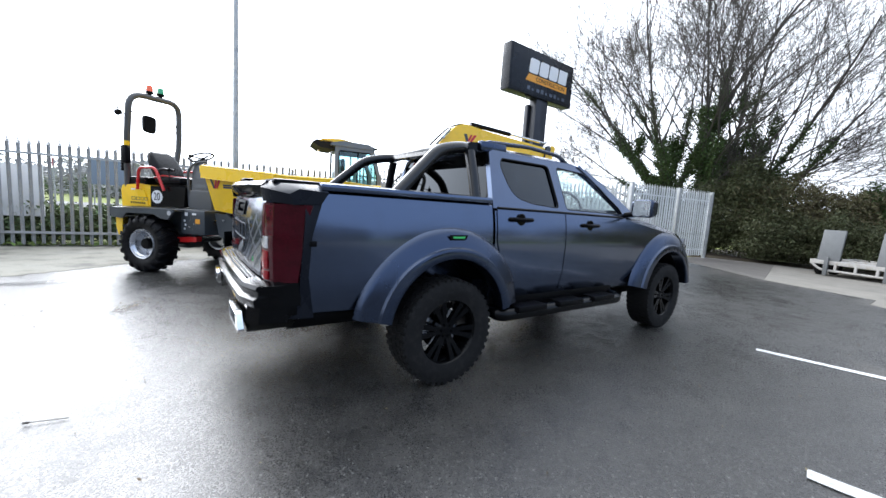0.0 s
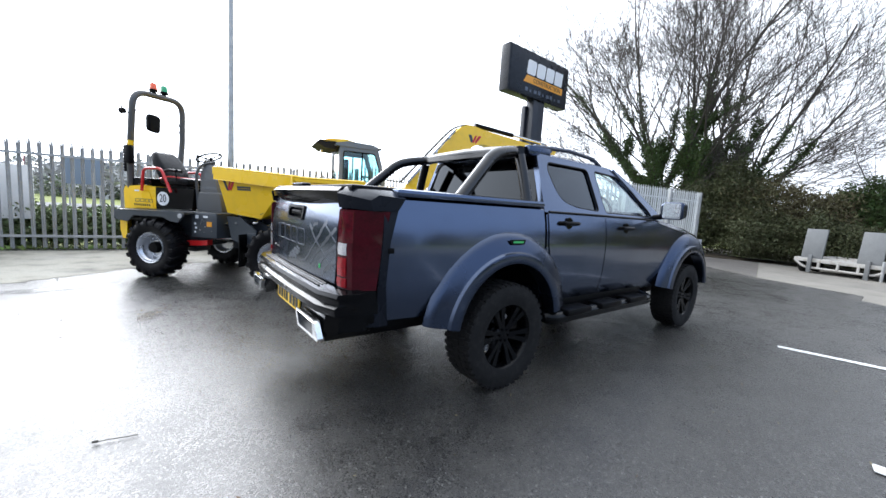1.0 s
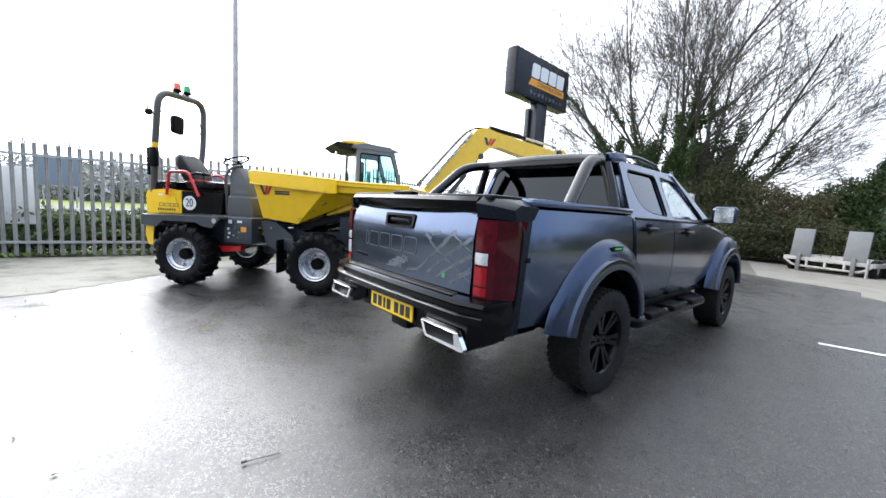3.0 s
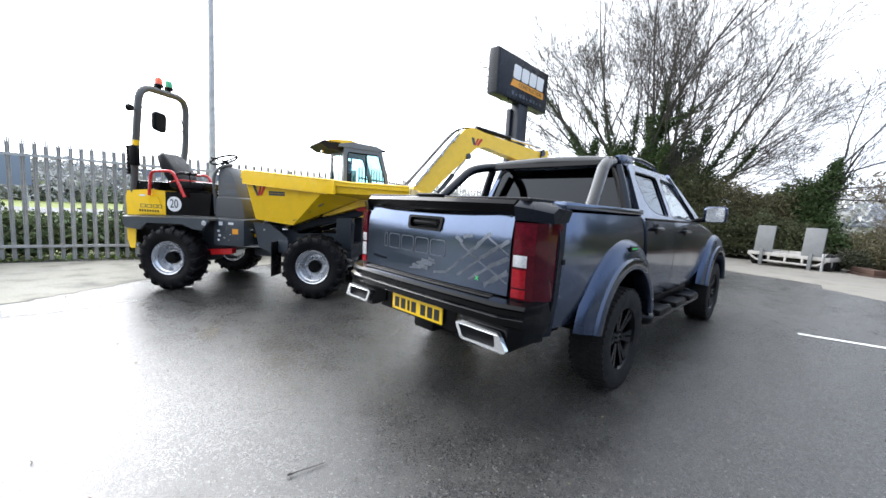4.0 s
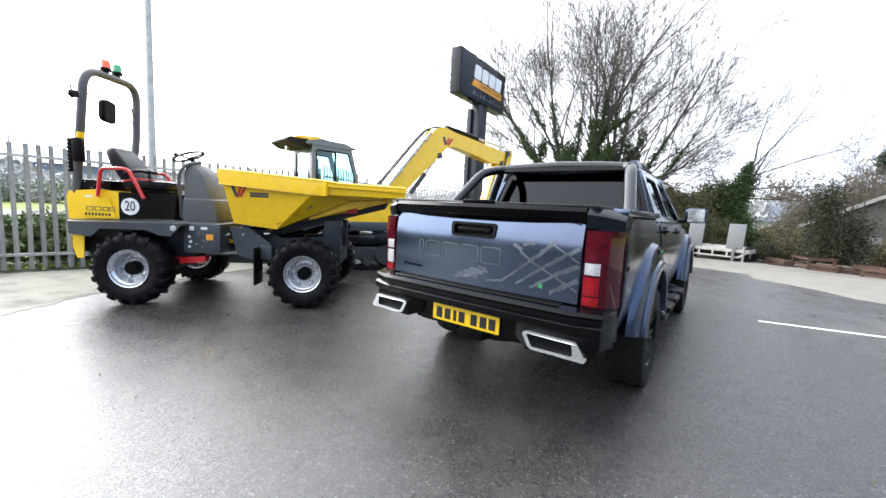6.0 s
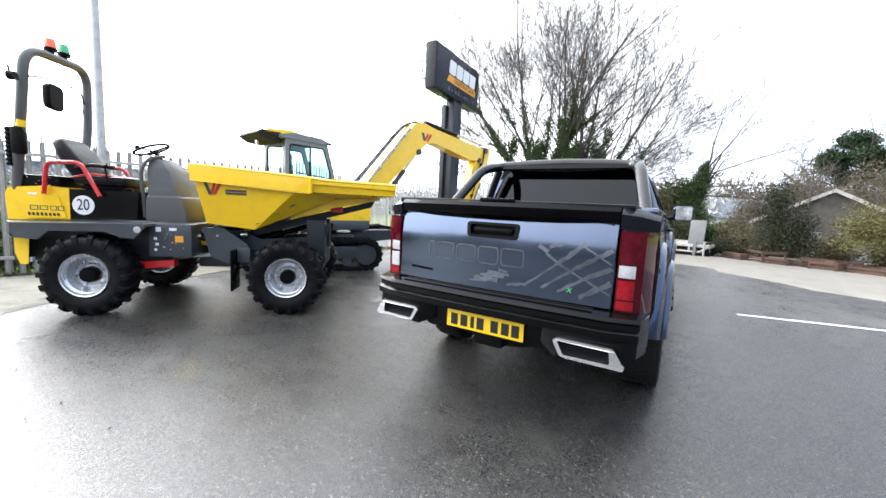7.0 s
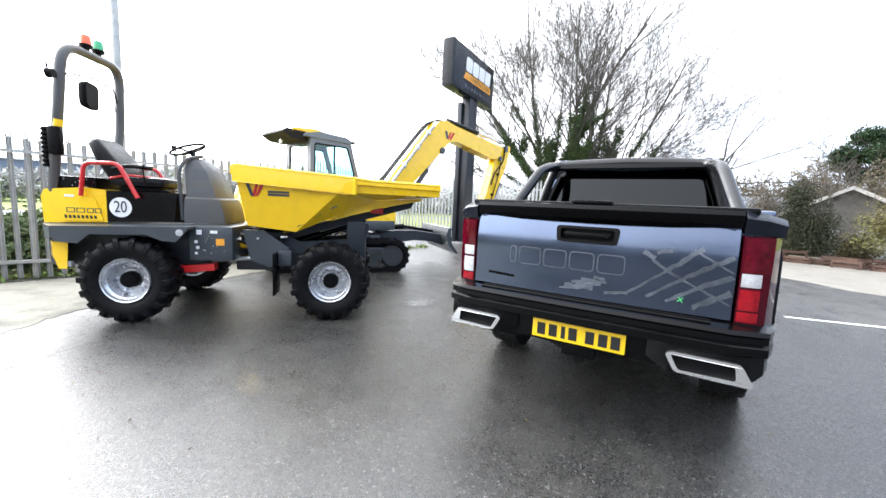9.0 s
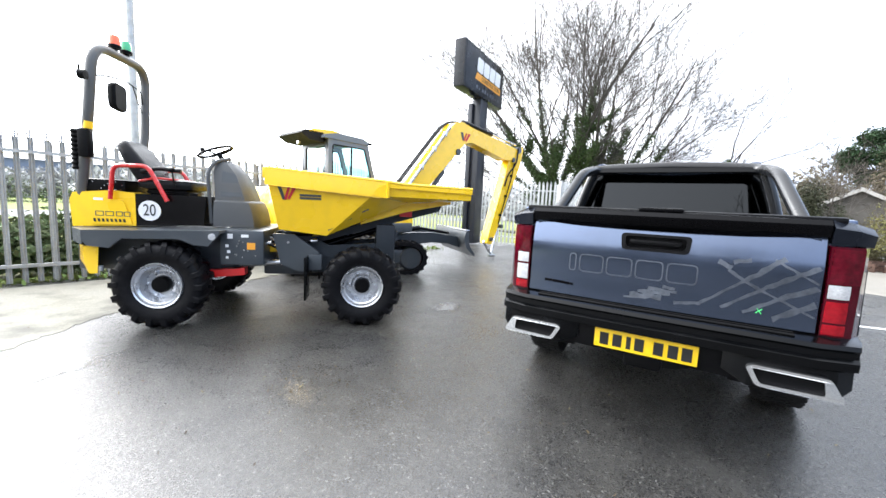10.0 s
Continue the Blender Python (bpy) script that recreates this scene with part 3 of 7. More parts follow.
part("body", carve(cab, arch_cutter([3.095], 0.50)), PAINT, truck, "slate blue cab lower body and bonnet")
for nm, x in (("rear_wheel_well", 0.0), ("front_wheel_well", 3.095)):
    for s in (-1, 1):
        w = lathe(B(), [(0.45, 0.0), (0.45, 0.497), (0.86, 0.497), (0.86, 0.49), (0.46, 0.49), (0.46, 0.0)], 40, Matrix.Translation((x, 0, 0.43)) @ Matrix.Rotation(radians(90 * s), 4, "Z"))
        bmesh.ops.bisect_plane(w, geom=w.verts[:] + w.edges[:] + w.faces[:], plane_co=(0, 0, 0.5), plane_no=(0, 0, -1), clear_outer=True)
        part("wheel_well", w, BLACKP, truck, "black plastic wheel arch liner")


def flare(x, s, front):
    """Bolt-on wheel arch flare: a swept lip round the wheel."""
    prof = [(0.690, 0.872), (0.672, 0.905), (0.645, 0.922), (0.575, 0.938), (0.555, 0.945), (0.545, 0.965), (0.500, 0.975), (0.478, 0.968), (0.472, 0.945), (0.472, 0.86), (0.60, 0.86)]
    secs, n = [], 36
    for i in range(n + 1):
        a = radians(9 + 162 * i / n)
        k = 1.0 + 0.02 * math.cos(2 * a)
        ring = []
        for r, y in prof:
            rr = r if r < 0.52 else r * k
            lower = max(0.0, -math.sin(a))
            ring.append((x + rr * math.cos(a), s * (y - 0.03 * lower), 0.43 + rr * math.sin(a) * (1.0 if r < 0.52 else 1.02)))
        secs.append(ring)
    return loft(B(), secs)


for x, fr in ((0.0, False), (3.095, True)):
    for s in (-1, 1):
        fl = part("wheel_arch_flare", flare(x, s, fr), FLARE, truck, "satin slate wheel arch flare")
        if not fr:
            part("decal", prism(B(), [(-0.075, 1.068), (0.085, 1.068), (0.07, 1.035), (-0.06, 1.035)], (), 0.004, lambda u, v, d, s=s: (u + 0.02, s * (0.936 + d), v)), BLACKP, fl, "black badge")
            part("decal", prism(B(), [(-0.045, 1.058), (0.06, 1.058), (0.05, 1.045), (-0.045, 1.045)], (), 0.004, lambda u, v, d, s=s: (u + 0.02, s * (0.941 + d), v)), GREEN, fl, "bright green stripe")


def truck_wheel():
    tyre = lathe(B(), [(-0.125, 0.24), (-0.135, 0.28), (-0.138, 0.34), (-0.128, 0.378), (-0.10, 0.392), (0.10, 0.392), (0.128, 0.378), (0.138, 0.34), (0.135, 0.28), (0.125, 0.24)], 56, closed=True)
    blocks = [finish(box(B(), x0, x1, -0.019, 0.019, 0.388, 0.3975, 0, Matrix.Rotation(off * 2 * math.pi / 44, 4, "X") @ Matrix.Rotation(0.25, 4, "Z")), "tread_block", RUBBER) for x0, x1, off in ((-0.095, -0.04, 0), (-0.03, 0.03, 0.5), (0.04, 0.095, 0.2))]
    blocks += [finish(box(B(), min(s * 0.090, s * 0.128), max(s * 0.090, s * 0.128), -0.015, 0.015, z, 0.3945), "tread_block", RUBBER) for z in (0.368, 0.376) for s in (-1, 1)]
    rim = lathe(B(), [(-0.12, 0.245), (-0.11, 0.225), (0.09, 0.222), (0.118, 0.236), (0.126, 0.243), (0.118, 0.250), (-0.12, 0.250)], 48, closed=True)
    spokes = B()
    lathe(spokes, [(0.02, 0.0), (0.02, 0.075), (0.07, 0.075), (0.085, 0.06), (0.09, 0.0)], 24)
    for i in range(6):
        for off in (-0.16, 0.16):
            rot = Matrix.Rotation(2 * math.pi * i / 6 + off, 4, "X")
            loft(spokes, [[rot @ Vector((x, y, z)) for x, y, z in ((xo, -w, r), (xo, w, r), (xo - 0.045, w, r), (xo - 0.045, -w, r))] for xo, w, r in ((0.085, 0.016, 0.05), (0.098, 0.016, 0.14), (0.112, 0.022, 0.232))])
        bolt = Matrix.Rotation(2 * math.pi * i / 6, 4, "X")
        lathe(spokes, [(0.085, 0.009), (0.098, 0.008)], 8, Matrix.Translation(bolt @ Vector((0, 0, 0.045))))
    disc = lathe(B(), [(-0.02, 0.0), (-0.02, 0.16), (0.0, 0.16), (0.0, 0.0)], 32)
    return [finish(b_, nm, mt) for b_, nm, mt in ((disc, "wheel", STEEL), (tyre, "tyre", RUBBER), (rim, "rim", BLACKM), (spokes, "spokes", BLACKM))] + blocks


TW = truck_wheel()
for x in (0.0, 3.095):
    for s in (-1, 1):
        m = Matrix.Translation((x, s * 0.82, 0.381)) @ Matrix.Rotation(radians(90 * s), 4, "Z") @ Matrix.Rotation(0.4 + x, 4, "X") @ Matrix.Scale(0.955, 4)
        wh = part("wheel", TW[0], None, truck, m=m)
        part("tyre", TW[1], None, wh, "black all-terrain tyre"), part("rim", TW[2], None, wh, "black rim"), part("spokes", TW[3], None, wh, "black six-arm alloy spokes")
        for k in range(44):
            for bl in TW[4:7] + (TW[7:9] if k % 2 else TW[9:11]):
                part("tread_block", bl, None, wh, m=Matrix.Rotation(2 * math.pi * k / 44, 4, "X"))
part("axle", rod(B(), (0, -0.68, 0.40), (0, 0.68, 0.40), 0.06), BLACKP, truck)
part("chassis", box(box(B(), -1.0, 3.6, -0.55, -0.42, 0.42, 0.58), -1.0, 3.6, 0.42, 0.55, 0.42, 0.58), BLACKP, truck, "black chassis rails")
# plates added under the truck to keep sky light off the ground there
part("underbody_blocker", box(box(box(B(), 0.48, 2.62, -0.70, 0.70, 0.36, 0.44, 0.02), -1.02, -0.46, -0.66, 0.66, 0.46, 0.54, 0.02), 2.62, 3.75, -0.52, 0.52, 0.34, 0.42, 0.02), BLACKP, truck, "black plates added underneath to block light")
part("fuel_tank", box(B(), 0.55, 1.45, 0.10, 0.62, 0.31, 0.40, 0.03), BLACKP, truck, "black fuel tank")
part("spare_wheel", TW[1], None, truck, "spare tyre under the bed", m=Matrix.Translation((-0.72, 0, 0.50)) @ Matrix.Rotation(radians(90), 4, "Y") @ Matrix.Scale(0.8, 4))


def skin(x0, x1, z0, z1, s, off=0.008, thick=0.02, cut=None):
    """A body panel that follows the flank between two stations."""
    outline = dense(cut or soft([(x0, z0), (x1, z0), (x1, z1), (x0, z1)], 0.03, 3), 0.07)
    return grid_prism(B(), outline, (), thick, lambda u, v, d: (u, s * (side_y(v) + off - d), v), 0, 0.035)


def upper_y(z):
    return 0.845 - (z - 1.27) * 0.40


def cab_side(u, v, d, s):
    return (u, s * (upper_y(v) - d), v)


REARW = soft([(0.625, 1.42), (0.70, 1.355), (0.86, 1.32), (1.195, 1.30), (1.165, 1.672), (0.59, 1.672), (0.565, 1.60)], 0.05)
FRONTW = soft([(1.295, 1.295), (2.20, 1.285), (2.16, 1.345), (1.80, 1.595), (1.66, 1.655), (1.275, 1.672)], 0.035)
for s in (-1, 1):
    side = prism(B(), dense([(0.405, 1.27), (2.42, 1.265), (2.38, 1.33), (2.0, 1.565), (1.74, 1.70), (1.53, 1.733), (0.52, 1.733), (0.47, 1.71)], 0.1), [REARW[::-1], FRONTW[::-1]], 0.05, lambda u, v, d: cab_side(u, v, d, s))
    part("cab_side", side, PAINT, truck, "slate blue window frames and pillars")
    dr = part("rear_door", skin(0.43, 1.235, 0.585, 1.268, s, cut=soft([(0.60, 0.585), (1.235, 0.585), (1.235, 1.268), (0.43, 1.268), (0.43, 1.02), (0.50, 0.80)], 0.03, 3)), PAINT, truck)
    df = part("front_door", skin(1.247, 2.2, 0.585, 1.268, s, cut=soft([(1.247, 0.585), (2.15, 0.585), (2.22, 0.90), (2.22, 1.268), (1.247, 1.268)], 0.03, 3)), PAINT, truck)
    for door, glass, mt, hx in ((dr, REARW, GLASSR, 0.68), (df, FRONTW, GLASSC, 1.595)):
        g = part("window", prism(B(), glass, (), 0.005, lambda u, v, d: cab_side(u, v, d + 0.022, s)), mt, door, "tinted rear window" if mt is GLASSR else "clear front window")
        g.visible_shadow = False
        trim = B()
        tube(trim, [cab_side(u, v, 0.008, s) for u, v in glass + glass[:1]], 0.009, 6)
        part("window_seal", trim, BLACKP, door, "black rubber seal")
        h = B()
        z = 1.190 if hx < 1 else 1.165
        lathe(h, [(0, 0.0), (0, 0.045), (0.006, 0.05), (0.010, 0.045), (0.010, 0)], 20, Matrix.Translation((hx, s * (side_y(z) + 0.006), z)) @ Matrix.Rotation(radians(90 * s), 4, "Z"))
        y = s * (side_y(z) + 0.035)
        tube(h, rounded([(hx - 0.125, y - s * 0.03, z), (hx - 0.105, y, z + 0.003), (hx + 0.105, y, z + 0.003), (hx + 0.125, y - s * 0.03, z)], 0.02), 0.016, 8)
        part("handle", h, GLOSSB, door, "black door handle")
    part("waist_trim", tube(B(), [(0.43, s * 0.866, 1.272), (1.2, s * 0.866, 1.268), (2.16, s * 0.862, 1.258)], 0.010, 6), BLACKP, truck, "black waist seal")
    # roof rails
    rr = B()
    tube(rr, rounded([(0.44, s * 0.60, 1.73), (0.50, s * 0.60, 1.795), (1.0, s * 0.585, 1.825), (1.42, s * 0.575, 1.805), (1.58, s * 0.57, 1.735)], 0.08), 0.019, 8)
    box(rr, 0.42, 0.70, s * 0.60 - 0.03, s * 0.60 + 0.03, 1.72, 1.80, 0.02)
    part("roof_rail", rr, FLARE, truck, "dark grey roof rail")
    # side step
    st = tube(B(), rounded([(0.47, s * 0.78, 0.47), (0.47, s * 0.93, 0.445), (2.13, s * 0.93, 0.445), (2.13, s * 0.78, 0.47)], 0.10, 6), 0.052, 12)
    step = part("side_step", st, BLACKM, truck, "black tubular side step")
    for i in range(3):
        part("tread", box(B(), 0.62 + i * 0.50, 0.96 + i * 0.50, s * 0.925 - 0.075, s * 0.925 + 0.075, 0.455, 0.512, 0.024), BLACKP, step, "raised tread pad")
        part("bracket", box(B(), 0.76 + i * 0.50, 0.82 + i * 0.50, s * 0.78 - 0.12, s * 0.78 + 0.12, 0.43, 0.46, 0.008), BLACKP, step)
    part("sill", box(B(), 0.42, 2.15, s * 0.765 - 0.065, s * 0.765 + 0.065, 0.44, 0.575, 0.015), BLACKP, truck, "black sill strip")
    # mirror
    mi = loft(B(), [[(2.29 + dx, s * y, 1.36 + dz) for dx, dz in soft([(-0.06, -0.09), (0.06, -0.07), (0.07, 0.09), (-0.06, 0.095)], 0.03, 3)] for y in (0.90, 0.935, 1.09, 1.115)])
    for v in mi.verts:
        k = 0.75 if abs(v.co.y) > 1.10 or abs(v.co.y) < 0.91 else 1
        v.co.x, v.co.z = 2.29 + (v.co.x - 2.29) * k, 1.36 + (v.co.z - 1.36) * k
    mo = part("door_mirror", mi, FLARE, truck, "dark door mirror")
    part("mirror_arm", rod(B(), (2.26, s * 0.82, 1.285), (2.29, s * 0.95, 1.31), 0.028), BLACKP, mo)
    part("mirror_glass", prism(B(), soft([(-0.085, -0.078), (0.085, -0.078), (0.085, 0.08), (-0.085, 0.08)], 0.02), (), 0.004, lambda u, v, d: (2.227 - d, s * 1.012 + u, 1.362 + v)), CHROME, mo, "mirror glass")
    part("headlamp", loft(B(), [[(3.60, s * 0.868, 0.99), (3.60, s * 0.868, 1.05), (3.60, s * 0.60, 1.06), (3.60, s * 0.60, 0.98)], [(3.90, s * 0.76, 0.88), (3.90, s * 0.76, 0.94), (3.93, s * 0.55, 0.94), (3.93, s * 0.55, 0.88)]]), CLEARL, truck, "clear headlamp")

roof = loft(B(), [[(x, -0.66 * k, z0), (x, -0.55 * k, z0 + 0.045 * h), (x, -0.3, z0 + 0.08 * h), (x, 0, z0 + 0.09 * h), (x, 0.3, z0 + 0.08 * h), (x, 0.55 * k, z0 + 0.045 * h), (x, 0.66 * k, z0), (x, 0, z0 - 0.02)] for x, z0, k, h in ((0.45, 1.712, 1.0, 0.7), (0.52, 1.728, 1.0, 0.9), (1.0, 1.731, 1.0, 0.95), (1.48, 1.728, 1.0, 0.85), (1.68, 1.704, 0.99, 0.6))])
part("roof", roof, PAINT, truck, "slate blue roof")


def screen_at(u, v, d):
    """Windscreen surface: u across, v from 0 at its foot to 1 at the roof."""
    return (2.46 - 0.80 * v - d - 0.10 * (u / 0.75) ** 2 * (1 - v * 0.5), u * (1 - 0.17 * v), 1.27 + 0.45 * v)


part("windscreen", prism(B(), dense([(-0.76, 0.02), (0.76, 0.02), (0.76, 0.97), (-0.76, 0.97)], 0.2), (), 0.005, screen_at), GLASSC, truck, "clear windscreen").visible_shadow = False
for s in (-1, 1):
    part("windscreen_pillar", tube(B(), [screen_at(s * 0.79, 0.0, 0), screen_at(s * 0.79, 0.5, 0), screen_at(s * 0.78, 1.0, 0)], 0.035, 8), PAINT, truck)


def rear_at(u, v, d):
    return (0.415 + 0.13 * (v - 1.30) + d, u * (1 - 0.28 * (v - 1.30)), v)


part("cab_rear", prism(B(), dense([(-0.82, 1.26), (0.82, 1.26), (0.74, 1.70), (0.60, 1.765), (-0.60, 1.765), (-0.74, 1.70)], 0.1), [soft([(-0.76, 1.33), (0.76, 1.33), (0.71, 1.70), (-0.71, 1.70)], 0.08)[::-1]], 0.04, rear_at), GLOSSB, truck, "black cab rear panel")
part("rear_window", prism(B(), soft([(-0.76, 1.33), (0.76, 1.33), (0.71, 1.70), (-0.71, 1.70)], 0.08), (), 0.005, lambda u, v, d: rear_at(u, v, d + 0.012)), GLASSD, truck, "dark tinted rear window").visible_shadow = False
part("brake_light", box(B(), 0.435, 0.455, -0.12, 0.12, 1.722, 1.742, 0.004), REDL, truck, "high red brake light")
# cabin inside, above the waist
for x, nm in ((0.98, "rear_seat"), (1.55, "front_seat")):
    for s in (-1, 1):
        se = B()
        box(se, x - 0.09, x + 0.06, s * 0.36 - 0.22, s * 0.36 + 0.22, 1.28, 1.47, 0.04)
        box(se, x - 0.075, x + 0.02, s * 0.36 - 0.12, s * 0.36 + 0.12, 1.47, 1.63, 0.035)
        part(nm, se, SEAT, truck, "black seat back")
part("dashboard", box(B(), 2.08, 2.38, -0.72, 0.72, 1.265, 1.33, 0.03), BLACKP, truck)
sw = B()
tube(sw, [(1.90 - 0.06 * math.sin(a), -0.36 + 0.185 * math.cos(a), 1.33 + 0.16 * math.sin(a)) for a in [2 * math.pi * i / 24 for i in range(25)]], 0.014, 8)
part("steering_wheel", sw, BLACKP, truck)

# sports bar
for s in (-1, 1):
    tb = B()
    tube(tb, rounded([(-0.38, s * 0.765, 1.32), (-0.02, s * 0.675, 1.655), (0.13, s * 0.645, 1.70), (0.29, s * 0.615, 1.722), (0.31, s * 0.40, 1.742), (0.31, 0, 1.752)], 0.16, 8), 0.044, 14)
    bar = part("sports_bar", tb, BARM, truck, "satin black sports bar hoop")
    part("bar_leg", tube(B(), rounded([(0.30, s * 0.640, 1.69), (0.30, s * 0.70, 1.52), (0.30, s * 0.755, 1.32)], 0.1), 0.042, 12), BARM, bar)
    part("bar_foot", box(B(), -0.47, -0.31, s * 0.765 - 0.06, s * 0.765 + 0.06, 1.315, 1.345, 0.012), BLACKP, bar)
part("bar_spoiler", loft(B(), [[(x, y, z) for x, z in ((0.24, 1.70), (0.25, 1.735), (0.33, 1.775), (0.46, 1.785), (0.46, 1.72), (0.33, 1.70))] for y in (-0.60, -0.3, 0.3, 0.60)]), BLACKM, truck, "black crossbar fairing")
# bed cover and rails
cover = box(B(), -1.13, 0.28, -0.77, 0.77, 1.315, 1.352, 0.018)
part("bed_cover", cover, BLACKP, truck, "black roller bed cover")
for s in (-1, 1):
    part("bed_rail", box(B(), -0.90, 0.38, s * 0.815 - 0.05, s * 0.815 + 0.05, 1.30, 1.345, 0.018), PAINT, truck, "bed side rail")
part("cover_lock", box(B(), -1.19, -1.13, -0.12, 0.10, 1.34, 1.362, 0.008), GLOSSB, truck, "black bed cover catch")

# tailgate


def gate_at(u, v, d):
    """Tailgate face: slightly bowed in plan, leaning in at its foot and brow."""
    return (-1.195 + 0.022 * (u / 0.7) ** 2 + 0.70 * max(0, v - 1.05) ** 2 - 0.05 * max(0, 0.92 - v) - d + 0.035, u, v)


def panel(us, vs, at, depth, gap):
    """A curved plate on a regular grid, open over the cells inside gap (u0, u1, v0, v1)."""
    o, face = B(), {}
    for d in (0, 1):
        for i, u in enumerate(us):
            for j, v in enumerate(vs):
                face[i, j, d] = o.verts.new(at(u, v, depth * d))
    cell = {(i, j) for i in range(len(us) - 1) for j in range(len(vs) - 1) if not (gap[0] - 1e-6 <= us[i] and us[i + 1] <= gap[1] + 1e-6 and gap[2] - 1e-6 <= vs[j] and vs[j + 1] <= gap[3] + 1e-6)}
    for i, j in cell:
        for d in (0, 1):
            o.faces.new([face[i, j, d], face[i + 1, j, d], face[i + 1, j + 1, d], face[i, j + 1, d]])
        for (di, dj), (p, q) in (((-1, 0), ((i, j), (i, j + 1))), ((1, 0), ((i + 1, j), (i + 1, j + 1))), ((0, -1), ((i, j), (i + 1, j))), ((0, 1), ((i, j + 1), (i + 1, j + 1)))):
            if (i + di, j + dj) not in cell:
                o.faces.new([face[p[0], p[1], 0], face[q[0], q[1], 0], face[q[0], q[1], 1], face[p[0], p[1], 1]])
    return o


gate_us = [-0.70 + 0.535 * i / 12 for i in range(12)] + [-0.165 + 0.33 * i / 6 for i in range(7)] + [0.165 + 0.535 * (i + 1) / 12 for i in range(12)]
gate_vs = [0.80 + 0.32 * i / 12 for i in range(12)] + [1.12 + 0.09 * i / 3 for i in range(4)] + [1.21 + 0.105 * (i + 1) / 4 for i in range(4)]
tailgate = part("tailgate", panel(gate_us, gate_vs, gate_at, 0.035, (-0.165, 0.165, 1.12, 1.21)), PAINT, truck, "slate metallic tailgate with dark handle recess")
part("handle_recess", prism(B(), soft([(-0.165, 1.115), (0.165, 1.115), (0.175, 1.215), (-0.175, 1.215)], 0.025), (), 0.004, lambda u, v, d: (-1.150 - d, u, v)), BLACKP, tailgate)
hb = B()
prism(hb, soft([(-0.165, 1.117), (0.165, 1.117), (0.175, 1.213), (-0.175, 1.213)], 0.025), [soft([(-0.145, 1.133), (0.145, 1.133), (0.152, 1.198), (-0.152, 1.198)], 0.02)[::-1]], 0.012, lambda u, v, d: gate_at(u, v, d + 0.033))
box(hb, -1.185, -1.155, -0.13, 0.13, 1.150, 1.180, 0.012)
lathe(hb, [(0, 0.012), (0.02, 0.012)], 12, Matrix.Translation((-1.19, -0.105, 1.165)))
part("handle", hb, BLACKP, tailgate, "black tailgate handle")
# outlined maker's mark on the gate as plain shapes
for u1, w in ((0.455, 0.042), (0.395, 0.140), (0.240, 0.140), (0.085, 0.140), (-0.070, 0.145)):
    o = soft([(u1, 0.955), (u1 - w, 0.955), (u1 - w, 1.065), (u1, 1.065)], 0.025, 3)
    cu, cv, k = u1 - w / 2, 1.01, 0.006
    inner = [(cu + (a - cu) * (1 - 2 * k / w), cv + (b - cv) * (1 - 2 * k / 0.11)) for a, b in o]
    part("emboss", prism(B(), o, [inner[::-1]], 0.0025, lambda u, v, d: gate_at(u, v, d + 0.0345)), EMBOSS, tailgate, "pale outlined block")
# torn-edge grey graphic across the gate
rd = random.Random(21)


def streak(p, q, w, nm="graphic"):
    (a, b), (c, e) = p, q
    dx, dy = c - a, e - b
    ln = math.hypot(dx, dy)
    nx, ny = -dy / ln, dx / ln
    n_ = max(3, int(ln / 0.025))
    up = [(a + dx * i / n_ + nx * w * rd.uniform(0.15, 1.0), b + dy * i / n_ + ny * w * rd.uniform(0.3, 1.0)) for i in range(n_ + 1)]
    dn = [(a + dx * i / n_ - nx * w * rd.uniform(0.15, 1.0), b + dy * i / n_ - ny * w * rd.uniform(0.3, 1.0)) for i in range(n_ + 1)]
    part(nm, prism(B(), up + dn[::-1], (), 0.0012, lambda u, v, d: gate_at(u, v, d + 0.0348)), DECALG, tailgate, "torn pale grey graphic streak")


for p, q, w in (((-0.24, 0.87), (-0.40, 1.00), 0.011), ((-0.40, 1.00), (-0.56, 1.14), 0.017), ((-0.33, 0.86), (-0.50, 0.99), 0.012), ((-0.50, 0.99), (-0.69, 1.11), 0.016), ((-0.42, 0.85), (-0.56, 0.94), 0.015), ((-0.56, 0.94), (-0.69, 1.01), 0.020),
                ((-0.54, 0.84), (-0.69, 0.93), 0.022), ((-0.34, 1.06), (-0.47, 0.98), 0.011), ((-0.47, 0.98), (-0.69, 0.87), 0.008), ((-0.52, 1.13), (-0.69, 1.03), 0.008), ((-0.30, 1.10), (-0.36, 1.07), 0.022), ((-0.36, 1.10), (-0.43, 1.12), 0.016),
                ((0.10, 0.862), (-0.06, 0.868), 0.020), ((0.06, 0.888), (-0.10, 0.892), 0.016), ((0.01, 0.91), (-0.13, 0.905), 0.012), ((-0.06, 0.93), (-0.12, 0.92), 0.012), ((-0.12, 0.85), (-0.24, 0.868), 0.014), ((0.13, 0.845), (0.05, 0.85), 0.008)):
    streak(p, q, w)
part("badge", prism(B(), [(0.60, 0.885), (0.42, 0.878), (0.42, 0.862), (0.60, 0.868)], (), 0.003, lambda u, v, d: gate_at(u, v, d + 0.035)), GLOSSB, tailgate, "small dark badge bar")
gb = B()
